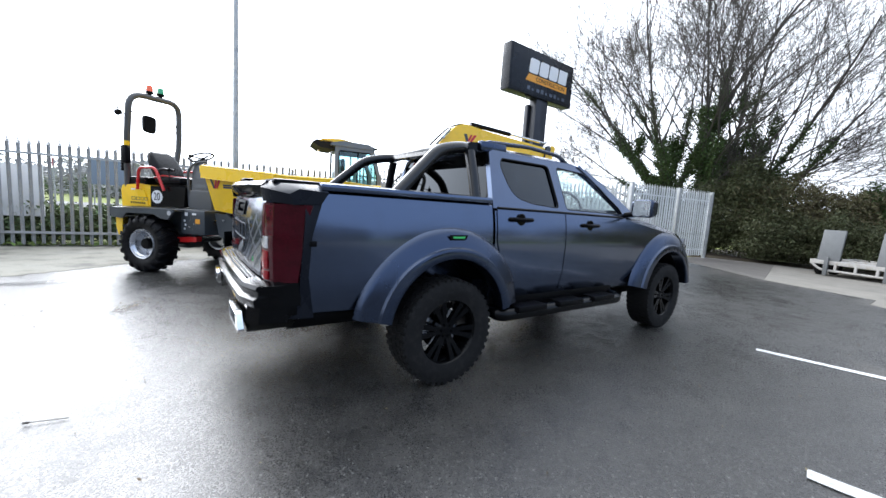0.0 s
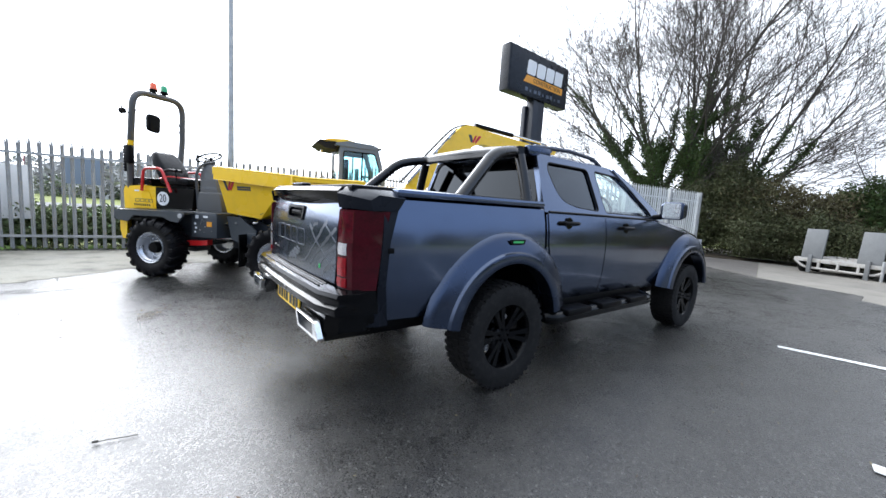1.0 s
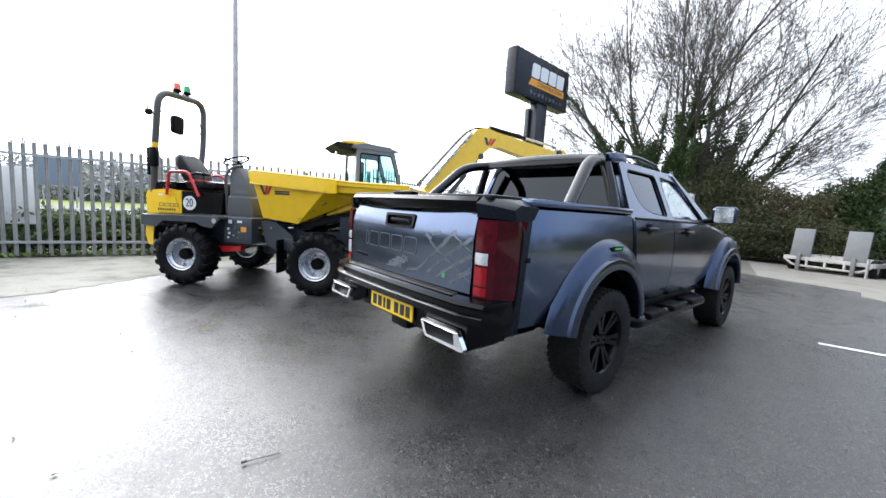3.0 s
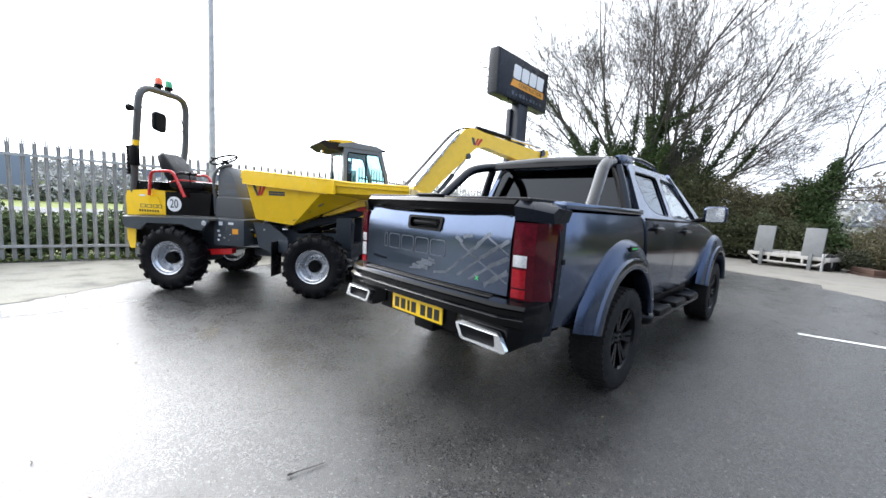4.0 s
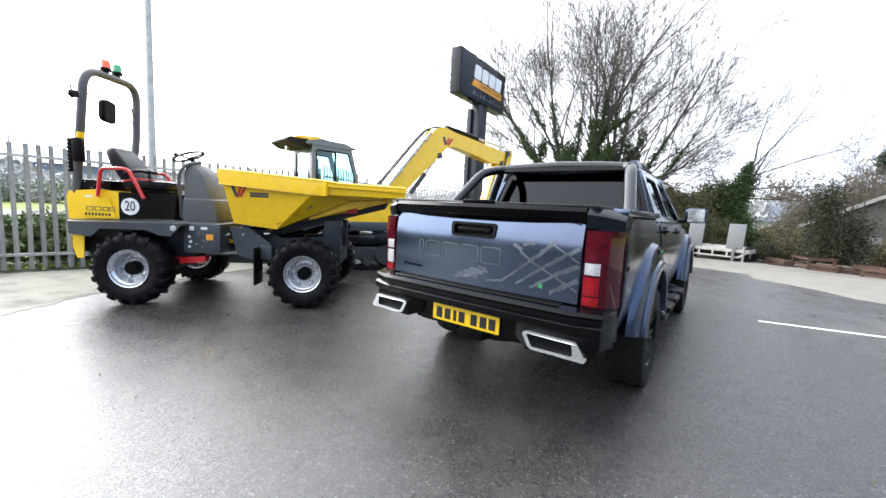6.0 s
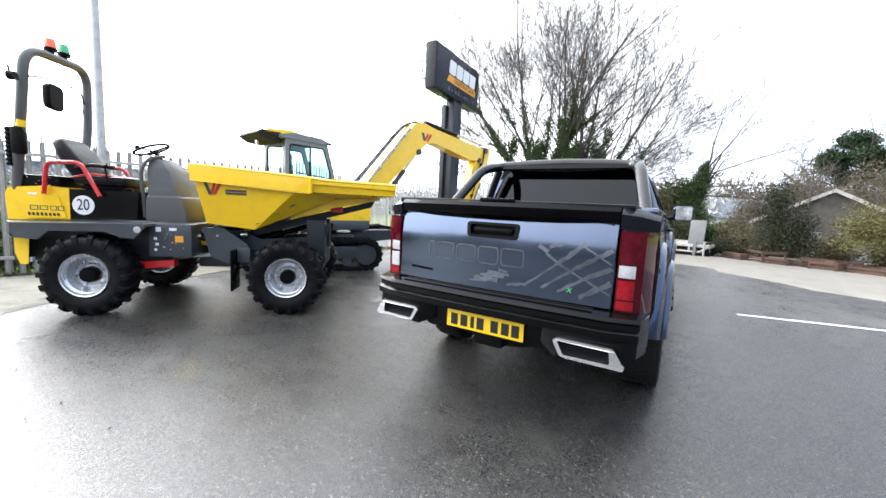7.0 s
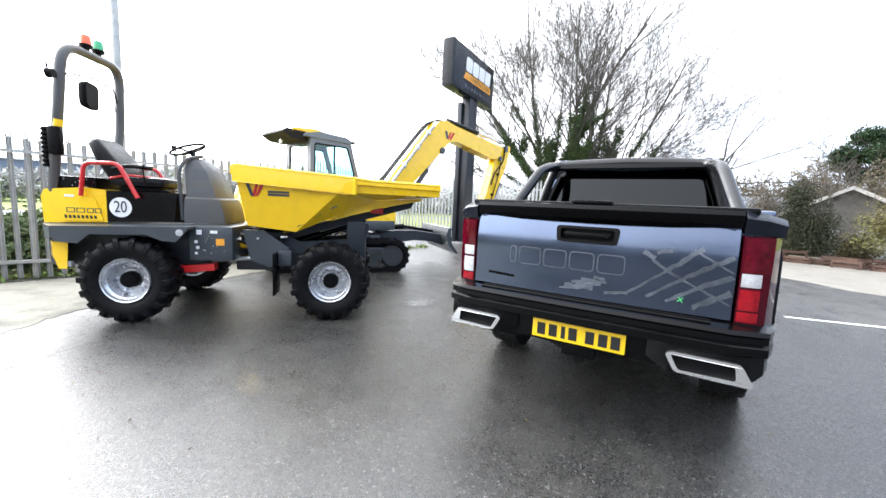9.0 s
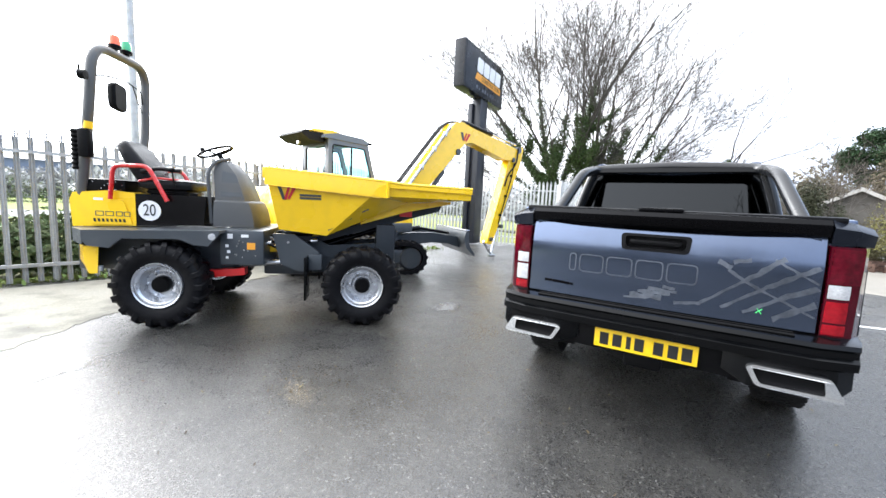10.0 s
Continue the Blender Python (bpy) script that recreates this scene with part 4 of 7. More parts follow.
for p, q in (((-0.475, 0.882), (-0.495, 0.856)), ((-0.497, 0.880), (-0.472, 0.858))):
    dx, dz = (q[1] - p[1]), -(q[0] - p[0])
    ln = math.hypot(dx, dz)
    dx, dz = dx / ln * 0.0018, dz / ln * 0.0018
    prism(gb, [(p[0] + dx, p[1] + dz), (q[0] + dx, q[1] + dz), (q[0] - dx, q[1] - dz), (p[0] - dx, p[1] - dz)], (), 0.003, lambda u, v, d: gate_at(u, v, d + 0.035))
part("badge", gb, GREEN, tailgate, "small green cross badge")
# spoiler lip over the gate
lip = loft(B(), [[(x + 0.06 * (y / 0.7) ** 2, y, z - dz * (abs(y) / 0.7) ** 4) for x, z, dz in ((-1.13, 1.345, 0), (-1.215, 1.335, 0.0), (-1.238, 1.312, 0.0), (-1.228, 1.275, 0.02), (-1.19, 1.235, -0.015), (-1.155, 1.225, -0.015), (-1.12, 1.30, 0))] for y in (-0.705, -0.6, -0.4, -0.2, 0, 0.2, 0.4, 0.6, 0.705)])
part("tailgate_spoiler", lip, GLOSSB, truck, "gloss black lip spoiler along the tailgate top")
for s in (-1, 1):
    capb = loft(B(), [[(x, s * y, z) for x, z in pts] for y, pts in (
        (0.712, ((-1.17, 1.225), (-1.185, 1.30), (-1.13, 1.34), (-0.90, 1.345), (-0.90, 1.24))),
        (0.80, ((-1.14, 1.222), (-1.155, 1.29), (-1.09, 1.325), (-0.88, 1.33), (-0.90, 1.235))),
        (0.885, ((-1.05, 1.215), (-1.07, 1.27), (-1.02, 1.30), (-0.86, 1.29), (-0.90, 1.225))))])
    part("bed_corner_cap", capb, SATINB, truck, "satin black corner cap")

    def lamp(z0, z1, out=0.0, y0=0.715, y1=0.885):
        """A slice of the wraparound lamp; its front edge slants forward towards the top."""
        def ahead(z):
            return 0.075 * (z - 0.79) / 0.425
        secs = []
        for y, xr, k in ((y0, -1.168, 0), (y0 + 0.06, -1.165, 0), (y0 + 0.12, -1.135, 0), (y1 - 0.015, -1.075, 0.3), (y1, -1.02, 0.9)):
            y, zm = min(y, y1), (z0 + z1) / 2
            yy = s * (y + out * 0.4)
            secs.append([(xr - out + k * ahead(z0), yy, z0), (xr - out - 0.006 + k * ahead(zm), yy, zm), (xr - out + k * ahead(z1), yy, z1), (-0.985 + k * ahead(z1), s * (y - 0.03), z1), (-0.985 + k * ahead(z0), s * (y - 0.03), z0)])
        return loft(B(), secs)

    tl = part("tail_light", lamp(0.79, 1.215), REDL, truck, "dark red wraparound tail light")

    def lens(z0, z1, y0, y1, proud=0.004):
        """A thin lens lying on the lamp's curved face."""
        secs = []
        for i in range(7):
            y = y0 + (y1 - y0) * i / 6
            x = float(np.interp(y, (0.715, 0.775, 0.835, 0.870, 0.885), (-1.170, -1.167, -1.137, -1.077, -1.02)))
            secs.append([(x - proud, s * (y + 0.001), z0), (x - proud - 0.003, s * (y + 0.001), (z0 + z1) / 2), (x - proud, s * (y + 0.001), z1), (x + 0.01, s * (y - 0.004), z1), (x + 0.01, s * (y - 0.004), z0)])
        return loft(B(), secs)

    part("lens", lens(0.972, 1.036, 0.722, 0.800), CLEARL, tl, "clear indicator lens")
    part("lens", lens(0.858, 0.958, 0.722, 0.800), CLEARL if s > 0 else REDB, tl, "clear reversing lens" if s > 0 else "bright red fog lens")
    part("lens", lens(0.800, 0.848, 0.722, 0.802), REDB, tl, "bright red lens")
    part("lens", lens(1.042, 1.205, 0.722, 0.835, 0.003), REDM, tl, "faceted red lens")
    clad = prism(B(), [(-1.0, 1.26), (-0.88, 1.275), (-0.95, 1.05), (-0.965, 0.82), (-0.92, 0.57), (-1.0, 0.57), (-1.01, 0.79), (-0.99, 1.10), (-0.985, 1.215)], (), 0.03, lambda u, v, d: (u, s * (side_y(v) + 0.012 - d), v))
    part("corner_cladding", clad, SATINB, truck, "satin black corner cladding")
    low = loft(B(), [[(xr, s * y, 0.585), (xr - 0.004, s * y, 0.79), (-0.95, s * (y - 0.03), 0.80), (-0.92, s * (y - 0.03), 0.575)] for y, xr in ((0.70, -1.16), (0.80, -1.15), (0.845, -1.10), (0.87, -1.04), (0.882, -0.99))])
    part("corner_skirt", low, SATINB, truck, "satin black corner skirt")
    part("reflector", box(B(), -0.965, -0.925, min(s * 0.885, s * 0.903), max(s * 0.885, s * 0.903), 0.99, 1.022, 0.006), BLACKP, truck, "small black side marker")

# bumper
bp = loft(B(), [[(min(x + bow, -1.0), y, z) for x, z in ((-1.02, 0.80), (-1.16, 0.795), (-1.265, 0.775), (-1.275, 0.755), (-1.262, 0.742), (-1.262, 0.715), (-1.285, 0.70), (-1.28, 0.66), (-1.22, 0.655), (-1.02, 0.66))] for y, bow in ((-0.88, 0.15), (-0.85, 0.05), (-0.7, 0.0), (-0.3, -0.012), (0, -0.016), (0.3, -0.012), (0.7, 0.0), (0.85, 0.05), (0.88, 0.15))])
bumper = part("rear_bumper", bp, BLACKM, truck, "black stepped rear bumper")
for x in (-1.235, -1.215, -1.195):
    part("step_rib", tube(B(), [(x, -0.62, 0.79 if x > -1.2 else 0.785), (x - 0.01, 0, 0.79 if x > -1.2 else 0.785), (x, 0.62, 0.79 if x > -1.2 else 0.785)], 0.005, 6), BLACKP, bumper)
part("bumper_centre", box(B(), -1.21, -1.02, -0.44, 0.44, 0.50, 0.66, 0.02), BLACKP, bumper)
for s in (-1, 1):
    corner = loft(B(), [[(-1.02, s * y, z0), (xr, s * y, z0), (xr - 0.01, s * y, 0.57), (xr, s * y, 0.655), (-1.02, s * y, 0.655)] for y, xr, z0 in ((0.36, -1.215, 0.55), (0.46, -1.275, 0.508), (0.78, -1.255, 0.512), (0.845, -1.20, 0.565), (0.88, -1.06, 0.615))])
    part("bumper_corner", corner, BLACKM, bumper)

    def tip_at(u, v, d):
        return (-1.282 + 0.10 * max(0, u - 0.70) - d, s * u, v)

    outer = soft([(0.445, 0.612), (0.47, 0.628), (0.745, 0.628), (0.76, 0.612), (0.805, 0.535), (0.795, 0.522), (0.50, 0.528), (0.485, 0.538)], 0.012, 3)
    inner = soft([(0.470, 0.612), (0.728, 0.612), (0.738, 0.546), (0.506, 0.543)], 0.012, 3)
    part("exhaust_trim", prism(B(), outer, [inner[::-1]], 0.028, tip_at), CHROME, bumper, "chrome exhaust-style trim")
    part("exhaust_recess", prism(B(), inner, (), 0.004, lambda u, v, d: tip_at(u, v, d - 0.002)), BLACKP, bumper)
# number plate as plain bars
pl = part("number_plate", box(B(), -1.235, -1.225, -0.26, 0.26, 0.527, 0.638, 0.003), PLATEY, truck, "yellow number plate with black bars")
for y in (0.205, 0.135, 0.075, 0.02, -0.075, -0.145, -0.21):
    part("plate_mark", box(B(), -1.2375, -1.234, y - (0.012 if y == 0.075 else 0.024), y + (0.012 if y == 0.075 else 0.024), 0.545, 0.618), INKB, pl)
part("tow_bracket", box(B(), -1.16, -1.0, -0.10, 0.10, 0.42, 0.50, 0.02), BLACKP, truck)


# ---- site dumper ----
DUMPER = Matrix.Translation((-4.412, 6.326, 0)) @ Matrix.Rotation(radians(-10), 4, "Z")
dumper = thing("site_dumper", "yellow and anthracite wheeled site dumper with raised skip lip", "dumper", DUMPER)


def dumper_wheel():
    tyre = lathe(B(), [(-0.11, 0.215), (-0.135, 0.25), (-0.150, 0.31), (-0.145, 0.36), (-0.12, 0.388), (-0.06, 0.398), (0.06, 0.398), (0.12, 0.388), (0.145, 0.36), (0.150, 0.31), (0.135, 0.25), (0.11, 0.215)], 48, closed=True)
    lugs = []
    for s in (-1, 1):
        secs = []
        for x, a, r0, r1, w in ((0.0, 0.10, 0.385, 0.418, 0.018), (0.06, 0.06, 0.385, 0.424, 0.020), (0.12, 0.0, 0.37, 0.418, 0.022), (0.150, -0.03, 0.345, 0.395, 0.022), (0.158, -0.035, 0.32, 0.355, 0.020)):
            rr = Matrix.Rotation(a, 4, "X")
            secs.append([rr @ Vector((s * x, y, z)) for y, z in ((-w * 1.3, r0), (-w, r1), (w, r1), (w * 1.3, r0))])
        lugs.append(finish(loft(B(), secs), "lug", RUBBERC, 40))
    rim = lathe(B(), [(0.125, 0.222), (0.135, 0.216), (0.128, 0.205), (0.10, 0.196), (0.085, 0.178), (0.02, 0.172), (-0.015, 0.158), (-0.01, 0.12), (0.01, 0.10), (0.01, 0.0), (-0.03, 0.0), (-0.03, 0.155), (-0.12, 0.20), (-0.125, 0.222)], 40, closed=True)
    for i in range(6):
        a = 2 * math.pi * i / 6
        lathe(rim, [(-0.015, 0.013), (0.012, 0.013), (0.016, 0.006)], 6, Matrix.Translation((0, 0.135 * math.cos(a), 0.135 * math.sin(a))))
    hub = lathe(B(), [(-0.01, 0.085), (0.06, 0.083), (0.085, 0.072), (0.09, 0.0)], 12)
    return [finish(tyre, "tyre", RUBBERC, 40), finish(rim, "rim", SILVER), finish(hub, "wheel", BLACKP)] + lugs


DW = dumper_wheel()
for i, (x, s) in enumerate(((0.02, -1), (0.02, 1), (1.94, -1), (1.94, 1))):
    m = Matrix.Translation((x, s * 0.70, 0.42)) @ Matrix.Rotation(radians(90 * s), 4, "Z") @ Matrix.Rotation(0.5 * i, 4, "X")
    wh = part("wheel", DW[2], None, dumper, "black wheel hub", m=m)
    part("tyre", DW[0], None, wh, "black tractor-tread tyre"), part("rim", DW[1], None, wh, "silver steel rim")
    for k in range(36):
        part("lug", DW[3 + k % 2], None, wh, m=Matrix.Rotation(2 * math.pi * k / 36, 4, "X"))
for x in (0.02, 1.94):
    part("axle", box(rod(B(), (x, -0.62, 0.42), (x, 0.62, 0.42), 0.06), x - 0.13, x + 0.13, -0.16, 0.16, 0.30, 0.56, 0.04), DGREY, dumper)
# rear chassis and wing plates
part("rear_chassis", box(B(), -0.88, 0.62, -0.42, 0.42, 0.50, 0.93, 0.03), DGREY, dumper, "anthracite rear chassis")
for s in (-1, 1):
    wing = prism(B(), [(-0.60, 0.937), (0.55, 0.965), (0.56, 0.93), (0.46, 0.81), (0.33, 0.82), (0.20, 0.875), (-0.28, 0.865), (-0.38, 0.775), (-0.56, 0.79), (-0.60, 0.84)], (), 0.03, lambda u, v, d: (u, s * (0.80 - d), v))
    part("wing_skirt", wing, DGREY, dumper, "anthracite wing skirt")
    tp = B()
    loft(tp, [[(-0.93, s * 0.40, 0.925), (-0.93, s * 0.30, 0.925), (-0.93, s * 0.30, 0.79), (-0.93, s * 0.40, 0.79)], [(-0.60, s * 0.798, 0.935), (-0.60, s * 0.30, 0.935), (-0.60, s * 0.30, 0.80), (-0.60, s * 0.798, 0.80)], [(-0.58, s * 0.798, 0.936), (-0.58, s * 0.30, 0.936), (-0.58, s * 0.30, 0.91), (-0.58, s * 0.798, 0.91)], [(0.56, s * 0.798, 0.962), (0.56, s * 0.30, 0.962), (0.56, s * 0.30, 0.935), (0.56, s * 0.798, 0.935)]])
    part("wing_top", tp, DGREY, dumper)
    part("corner_guard", loft(B(), [[(x, s * 0.64, z) for x, z in ((-0.69, 0.77), (-0.69, 0.62), (-0.65, 0.50), (-0.58, 0.50), (-0.56, 0.77))], [(x, s * 0.34, z) for x, z in ((-0.92, 0.77), (-0.92, 0.60), (-0.87, 0.49), (-0.80, 0.49), (-0.80, 0.77))]]), YEL, dumper, "yellow rear corner guard")
# engine cover
hood = loft(B(), [[(-0.97, y, 0.93), (-0.985, y, 1.20), (-0.955, y, 1.275), (-0.60, y, 1.31), (-0.40, y, 1.29), (-0.40, y, 0.95)] for y in (-0.325, -0.30, 0.30, 0.325)])
part("engine_cover", hood, YEL, dumper, "yellow engine cover")
for s in (-1, 1):
    part("cover_panel", prism(B(), soft([(-0.79, 0.955), (-0.425, 0.965), (-0.50, 1.205), (-0.79, 1.262)], 0.015, 3), (), 0.012, lambda u, v, d: (u, s * (0.328 + d), v)), YEL, dumper, "yellow vented side panel")
    for i in range(8):
        part("vent_slot", prism(B(), [(-0.77 + i * 0.038, 0.985), (-0.75 + i * 0.038, 0.985), (-0.757 + i * 0.038, 1.018), (-0.777 + i * 0.038, 1.018)], (), 0.003, lambda u, v, d: (u, s * (0.341 + d), v)), INKB, dumper)
    for i, w in enumerate((0.075, 0.075, 0.06, 0.06)):
        u = -0.755 + (0, 0.09, 0.185, 0.255)[i]
        o = [(u, 1.045), (u + w, 1.045), (u + w, 1.095), (u, 1.095)]
        q = [(u + 0.007, 1.052), (u + w - 0.007, 1.052), (u + w - 0.007, 1.088), (u + 0.007, 1.088)]
        part("mark", prism(B(), o, [q[::-1]], 0.002, lambda u, v, d: (u, s * (0.341 + d), v)), DGREY, dumper, "grey outline block")
    part("label", box(B(), -0.765, -0.68, s * 0.342 - 0.001, s * 0.342 + 0.001, 1.205, 1.228), WHITE, dumper, "small white label")
bb = prism(B(), [(-0.50, 0.95), (0.24, 0.975), (0.27, 1.29), (-0.40, 1.285), (-0.47, 1.20), (-0.415, 0.955)], (), 0.65, lambda u, v, d: (u, -0.32 + d * 0.985, v))
part("tank_box", bb, BPANEL, dumper, "gloss black side box under the seat")
for s in (-1, 1):
    dc = part("speed_roundel", lathe(B(), [(0, 0.105), (0.004, 0.105), (0.004, 0.0)], 40, Matrix.Translation((-0.27, s * 0.322, 1.115)) @ Matrix.Rotation(radians(90 * s), 4, "Z")), WHITE, dumper, "white round 20 sign")
    cu = bpy.data.curves.new("tmp", "FONT")
    cu.body, cu.size, cu.align_x, cu.align_y, cu.extrude = "20", 0.155, "CENTER", "CENTER", 0.001
    tmp = new("tmp", cu)
    bpy.context.view_layer.update()
    me = bpy.data.meshes.new_from_object(tmp.evaluated_get(bpy.context.evaluated_depsgraph_get()))
    bpy.data.objects.remove(tmp)
    me.materials.clear(), me.materials.append(INKB)
    part("numerals", me, None, dc, "black numerals 20", m=Matrix.Translation((-0.27, s * 0.329, 1.115)) @ Matrix.Rotation(radians(0 if s < 0 else 180), 4, "Z") @ Matrix.Rotation(radians(90), 4, "X") @ Matrix.Diagonal((0.8, 1.12, 1, 1)))
part("tool_tray", box(B(), -0.92, -0.50, -0.30, 0.30, 1.285, 1.42, 0.015), BLACKP, dumper, "black battery tray behind the seat")
# seat
st = B()
box(st, -0.42, 0.10, -0.25, 0.25, 1.34, 1.45, 0.05)
box(st, -0.36, 0.0, -0.18, 0.18, 1.29, 1.34, 0.02)
seat = part("seat", st, SEAT, dumper, "black vinyl operator seat")
bel = B()
for i in range(4):
    box(bel, -0.33 - 0.02 * (i % 2), 0.03 + 0.02 * (i % 2), -0.19 - 0.02 * (i % 2), 0.19 + 0.02 * (i % 2), 1.285 + 0.02 * i, 1.305 + 0.02 * i, 0.008)
part("bellows", bel, BLACKP, seat, "black rubber suspension bellows")
part("armrest", tube(B(), rounded([(-0.36, -0.27, 1.52), (-0.20, -0.29, 1.56), (0.02, -0.28, 1.545)], 0.05), 0.022, 8), SEAT, seat, "black padded armrest")
BKM = Matrix.Translation((-0.36, 0, 1.40)) @ Matrix.Rotation(radians(-26), 4, "Y")
bk = loft(B(), [[BKM @ Vector((x + bow, y, z)) for x, y in soft([(-t, -w), (t, -w), (t, w), (-t, w)], min(t, w) * 0.85, 4)] for z, t, w, bow in ((0.0, 0.04, 0.20, 0.01), (0.03, 0.07, 0.235, 0.01), (0.15, 0.085, 0.25, 0.015), (0.32, 0.075, 0.24, -0.005), (0.44, 0.06, 0.21, -0.02), (0.49, 0.045, 0.17, -0.03), (0.51, 0.02, 0.12, -0.035))])
part("backrest", bk, SEAT, seat)
part("seat_belt", tube(B(), rounded([(-0.40, -0.25, 1.42), (-0.22, -0.27, 1.46), (-0.06, -0.20, 1.45), (-0.05, 0.20, 1.45)], 0.05), 0.013, 6), REDP, seat, "red seat belt")
for s in (-1, 1):
    part("grab_rail", tube(B(), rounded([(-0.60, s * 0.37, 1.22), (-0.56, s * 0.37, 1.56), (-0.25, s * 0.37, 1.575), (-0.08, s * 0.37, 1.22)], 0.07), 0.021, 10), REDP, dumper, "red tubular grab rail")
part("lever", rod(lathe(B(), [(-0.025, 0.0), (-0.015, 0.025), (0.015, 0.025), (0.025, 0)], 10, Matrix.Translation((-0.06, -0.30, 1.55))), (-0.04, -0.30, 1.38), (-0.06, -0.30, 1.54), 0.008), BLACKP, dumper, "black control lever")
# roll-over bar
rp = tube(B(), rounded([(-0.92, -0.26, 1.10), (-0.89, -0.29, 1.33), (-0.735, -0.41, 1.95), (-0.655, -0.42, 2.70), (-0.645, 0.44, 2.74), (-0.68, 0.46, 1.95), (-0.74, 0.38, 1.35), (-0.76, 0.30, 1.10)], 0.22, 8), 0.046, 14)
rops = part("rollover_bar", rp, TUBEG, dumper, "anthracite rollover bar, colour lightened for haze")
part("bar_hinge", box(B(), -0.81, -0.715, -0.455, -0.36, 1.62, 1.90, 0.025), BLACKP, rops)
part("bar_collar", rod(B(), (-0.738, -0.408, 1.90), (-0.730, -0.41, 1.97), 0.040), YEL, rops, "yellow collar")
part("cable_coil", lathe(B(), [(1.38 + 0.022 * i, (0.024, 0.036)[i % 2]) for i in range(19)], 12, Matrix.Translation((-0.885, -0.36, 0.12)) @ Matrix.Rotation(radians(-90), 4, "Y")), BLACKP, rops, "ribbed black hose sleeve")
for y, mt, lb in ((-0.09, ORANGEL, "amber beacon"), (0.10, GREENL, "green beacon")):
    z = 2.775 + (0.012 if y > 0 else 0)
    be = part("beacon", lathe(B(), [(z, 0.055), (z + 0.03, 0.058), (z + 0.035, 0.05)], 20, Matrix.Translation((-0.65, y, 0)) @ Matrix.Rotation(radians(-90), 4, "Y")), BLACKP, dumper, lb)
    part("lens", lathe(B(), [(z + 0.033, 0.050), (z + 0.10, 0.047), (z + 0.125, 0.038), (z + 0.128, 0.0)], 20, Matrix.Translation((-0.65, y, 0)) @ Matrix.Rotation(radians(-90), 4, "Y")), mt, be)
    part("bracket", box(B(), -0.67, -0.63, y - 0.02, y + 0.02, 2.68, z), BLACKP, be)
part("work_mirror", loft(B(), [[(x, -0.13 + y, 2.285 + z) for y, z in soft([(-0.10 * k, -0.135 * k), (0.085 * k, -0.155 * k), (0.10 * k, 0.115 * k), (-0.10 * k, 0.13 * k)], 0.055 * k, 4)] for x, k in ((-0.675, 0.7), (-0.66, 0.92), (-0.63, 1.0), (-0.595, 1.0), (-0.585, 0.94))]), BLACKP, dumper, "black convex mirror")
part("mirror_stay", tube(tube(B(), rounded([(-0.69, -0.42, 2.40), (-0.60, -0.40, 2.42), (-0.56, -0.13, 2.46), (-0.60, 0.25, 2.44), (-0.68, 0.43, 2.32)], 0.08), 0.008, 6), [(-0.60, 0.10, 2.45), (-0.69, 0.43, 2.22)], 0.006, 6), BLACKP, dumper)
part("side_lamp", lathe(tube(B(), rounded([(-0.69, -0.42, 2.36), (-0.68, -0.56, 2.36), (-0.68, -0.58, 2.46)], 0.03), 0.008, 6), [(0, 0.045), (0.05, 0.04)], 14, Matrix.Translation((-0.66, -0.60, 2.36))), BLACKP, dumper, "small round work lamp")
# console and steering
con = loft(B(), [[(x0, -w, z), (x1 - 0.04, -w, z), (x1, -w + 0.06, z), (x1, w - 0.06, z), (x1 - 0.04, w, z), (x0, w, z)] for z, x0, x1, w in ((0.97, 0.33, 0.78, 0.31), (1.02, 0.33, 0.78, 0.31), (1.16, 0.33, 0.755, 0.305), (1.24, 0.335, 0.72, 0.295), (1.26, 0.34, 0.68, 0.27), (1.40, 0.33, 0.635, 0.255), (1.56, 0.315, 0.565, 0.225), (1.66, 0.32, 0.48, 0.19), (1.69, 0.34, 0.44, 0.16))])
part("console", con, GPLAS, dumper, "grey moulded plastic console")
part("console_rail", tube(B(), rounded([(0.30, -0.27, 1.0), (0.27, -0.27, 1.55), (0.33, -0.22, 1.68), (0.44, -0.10, 1.72)], 0.10), 0.020, 8), GPLAS, dumper, "grey console edge rail")
sw = B()
for r in (0.18,):
    tube(sw, [Matrix.Translation((0.255, 0, 1.80)) @ Matrix.Rotation(radians(-22), 4, "Y") @ Vector((r * math.cos(a), r * math.sin(a), 0)) for a in [2 * math.pi * i / 28 for i in range(29)]], 0.014, 8)
for a in (0.4, 2.5, 4.6):
    rod(sw, (0.265, 0, 1.775), Matrix.Translation((0.255, 0, 1.80)) @ Matrix.Rotation(radians(-22), 4, "Y") @ Vector((0.18 * math.cos(a), 0.18 * math.sin(a), 0)), 0.010, n=8)
rod(sw, (0.28, 0, 1.79), (0.36, 0, 1.66), 0.025)
lathe(sw, [(0, 0.02), (0.05, 0.025), (0.06, 0)], 12, Matrix.Translation((0.17, -0.13, 1.77)) @ Matrix.Rotation(radians(-90), 4, "Y"))
part("steering_wheel", sw, BLACKP, dumper, "black steering wheel with spinner knob")
# front of rear chassis: valve box, steps, decals
part("valve_box", box(B(), 0.50, 0.92, -0.62, 0.62, 0.60, 0.965, 0.02), DGREY, dumper, "anthracite valve box")
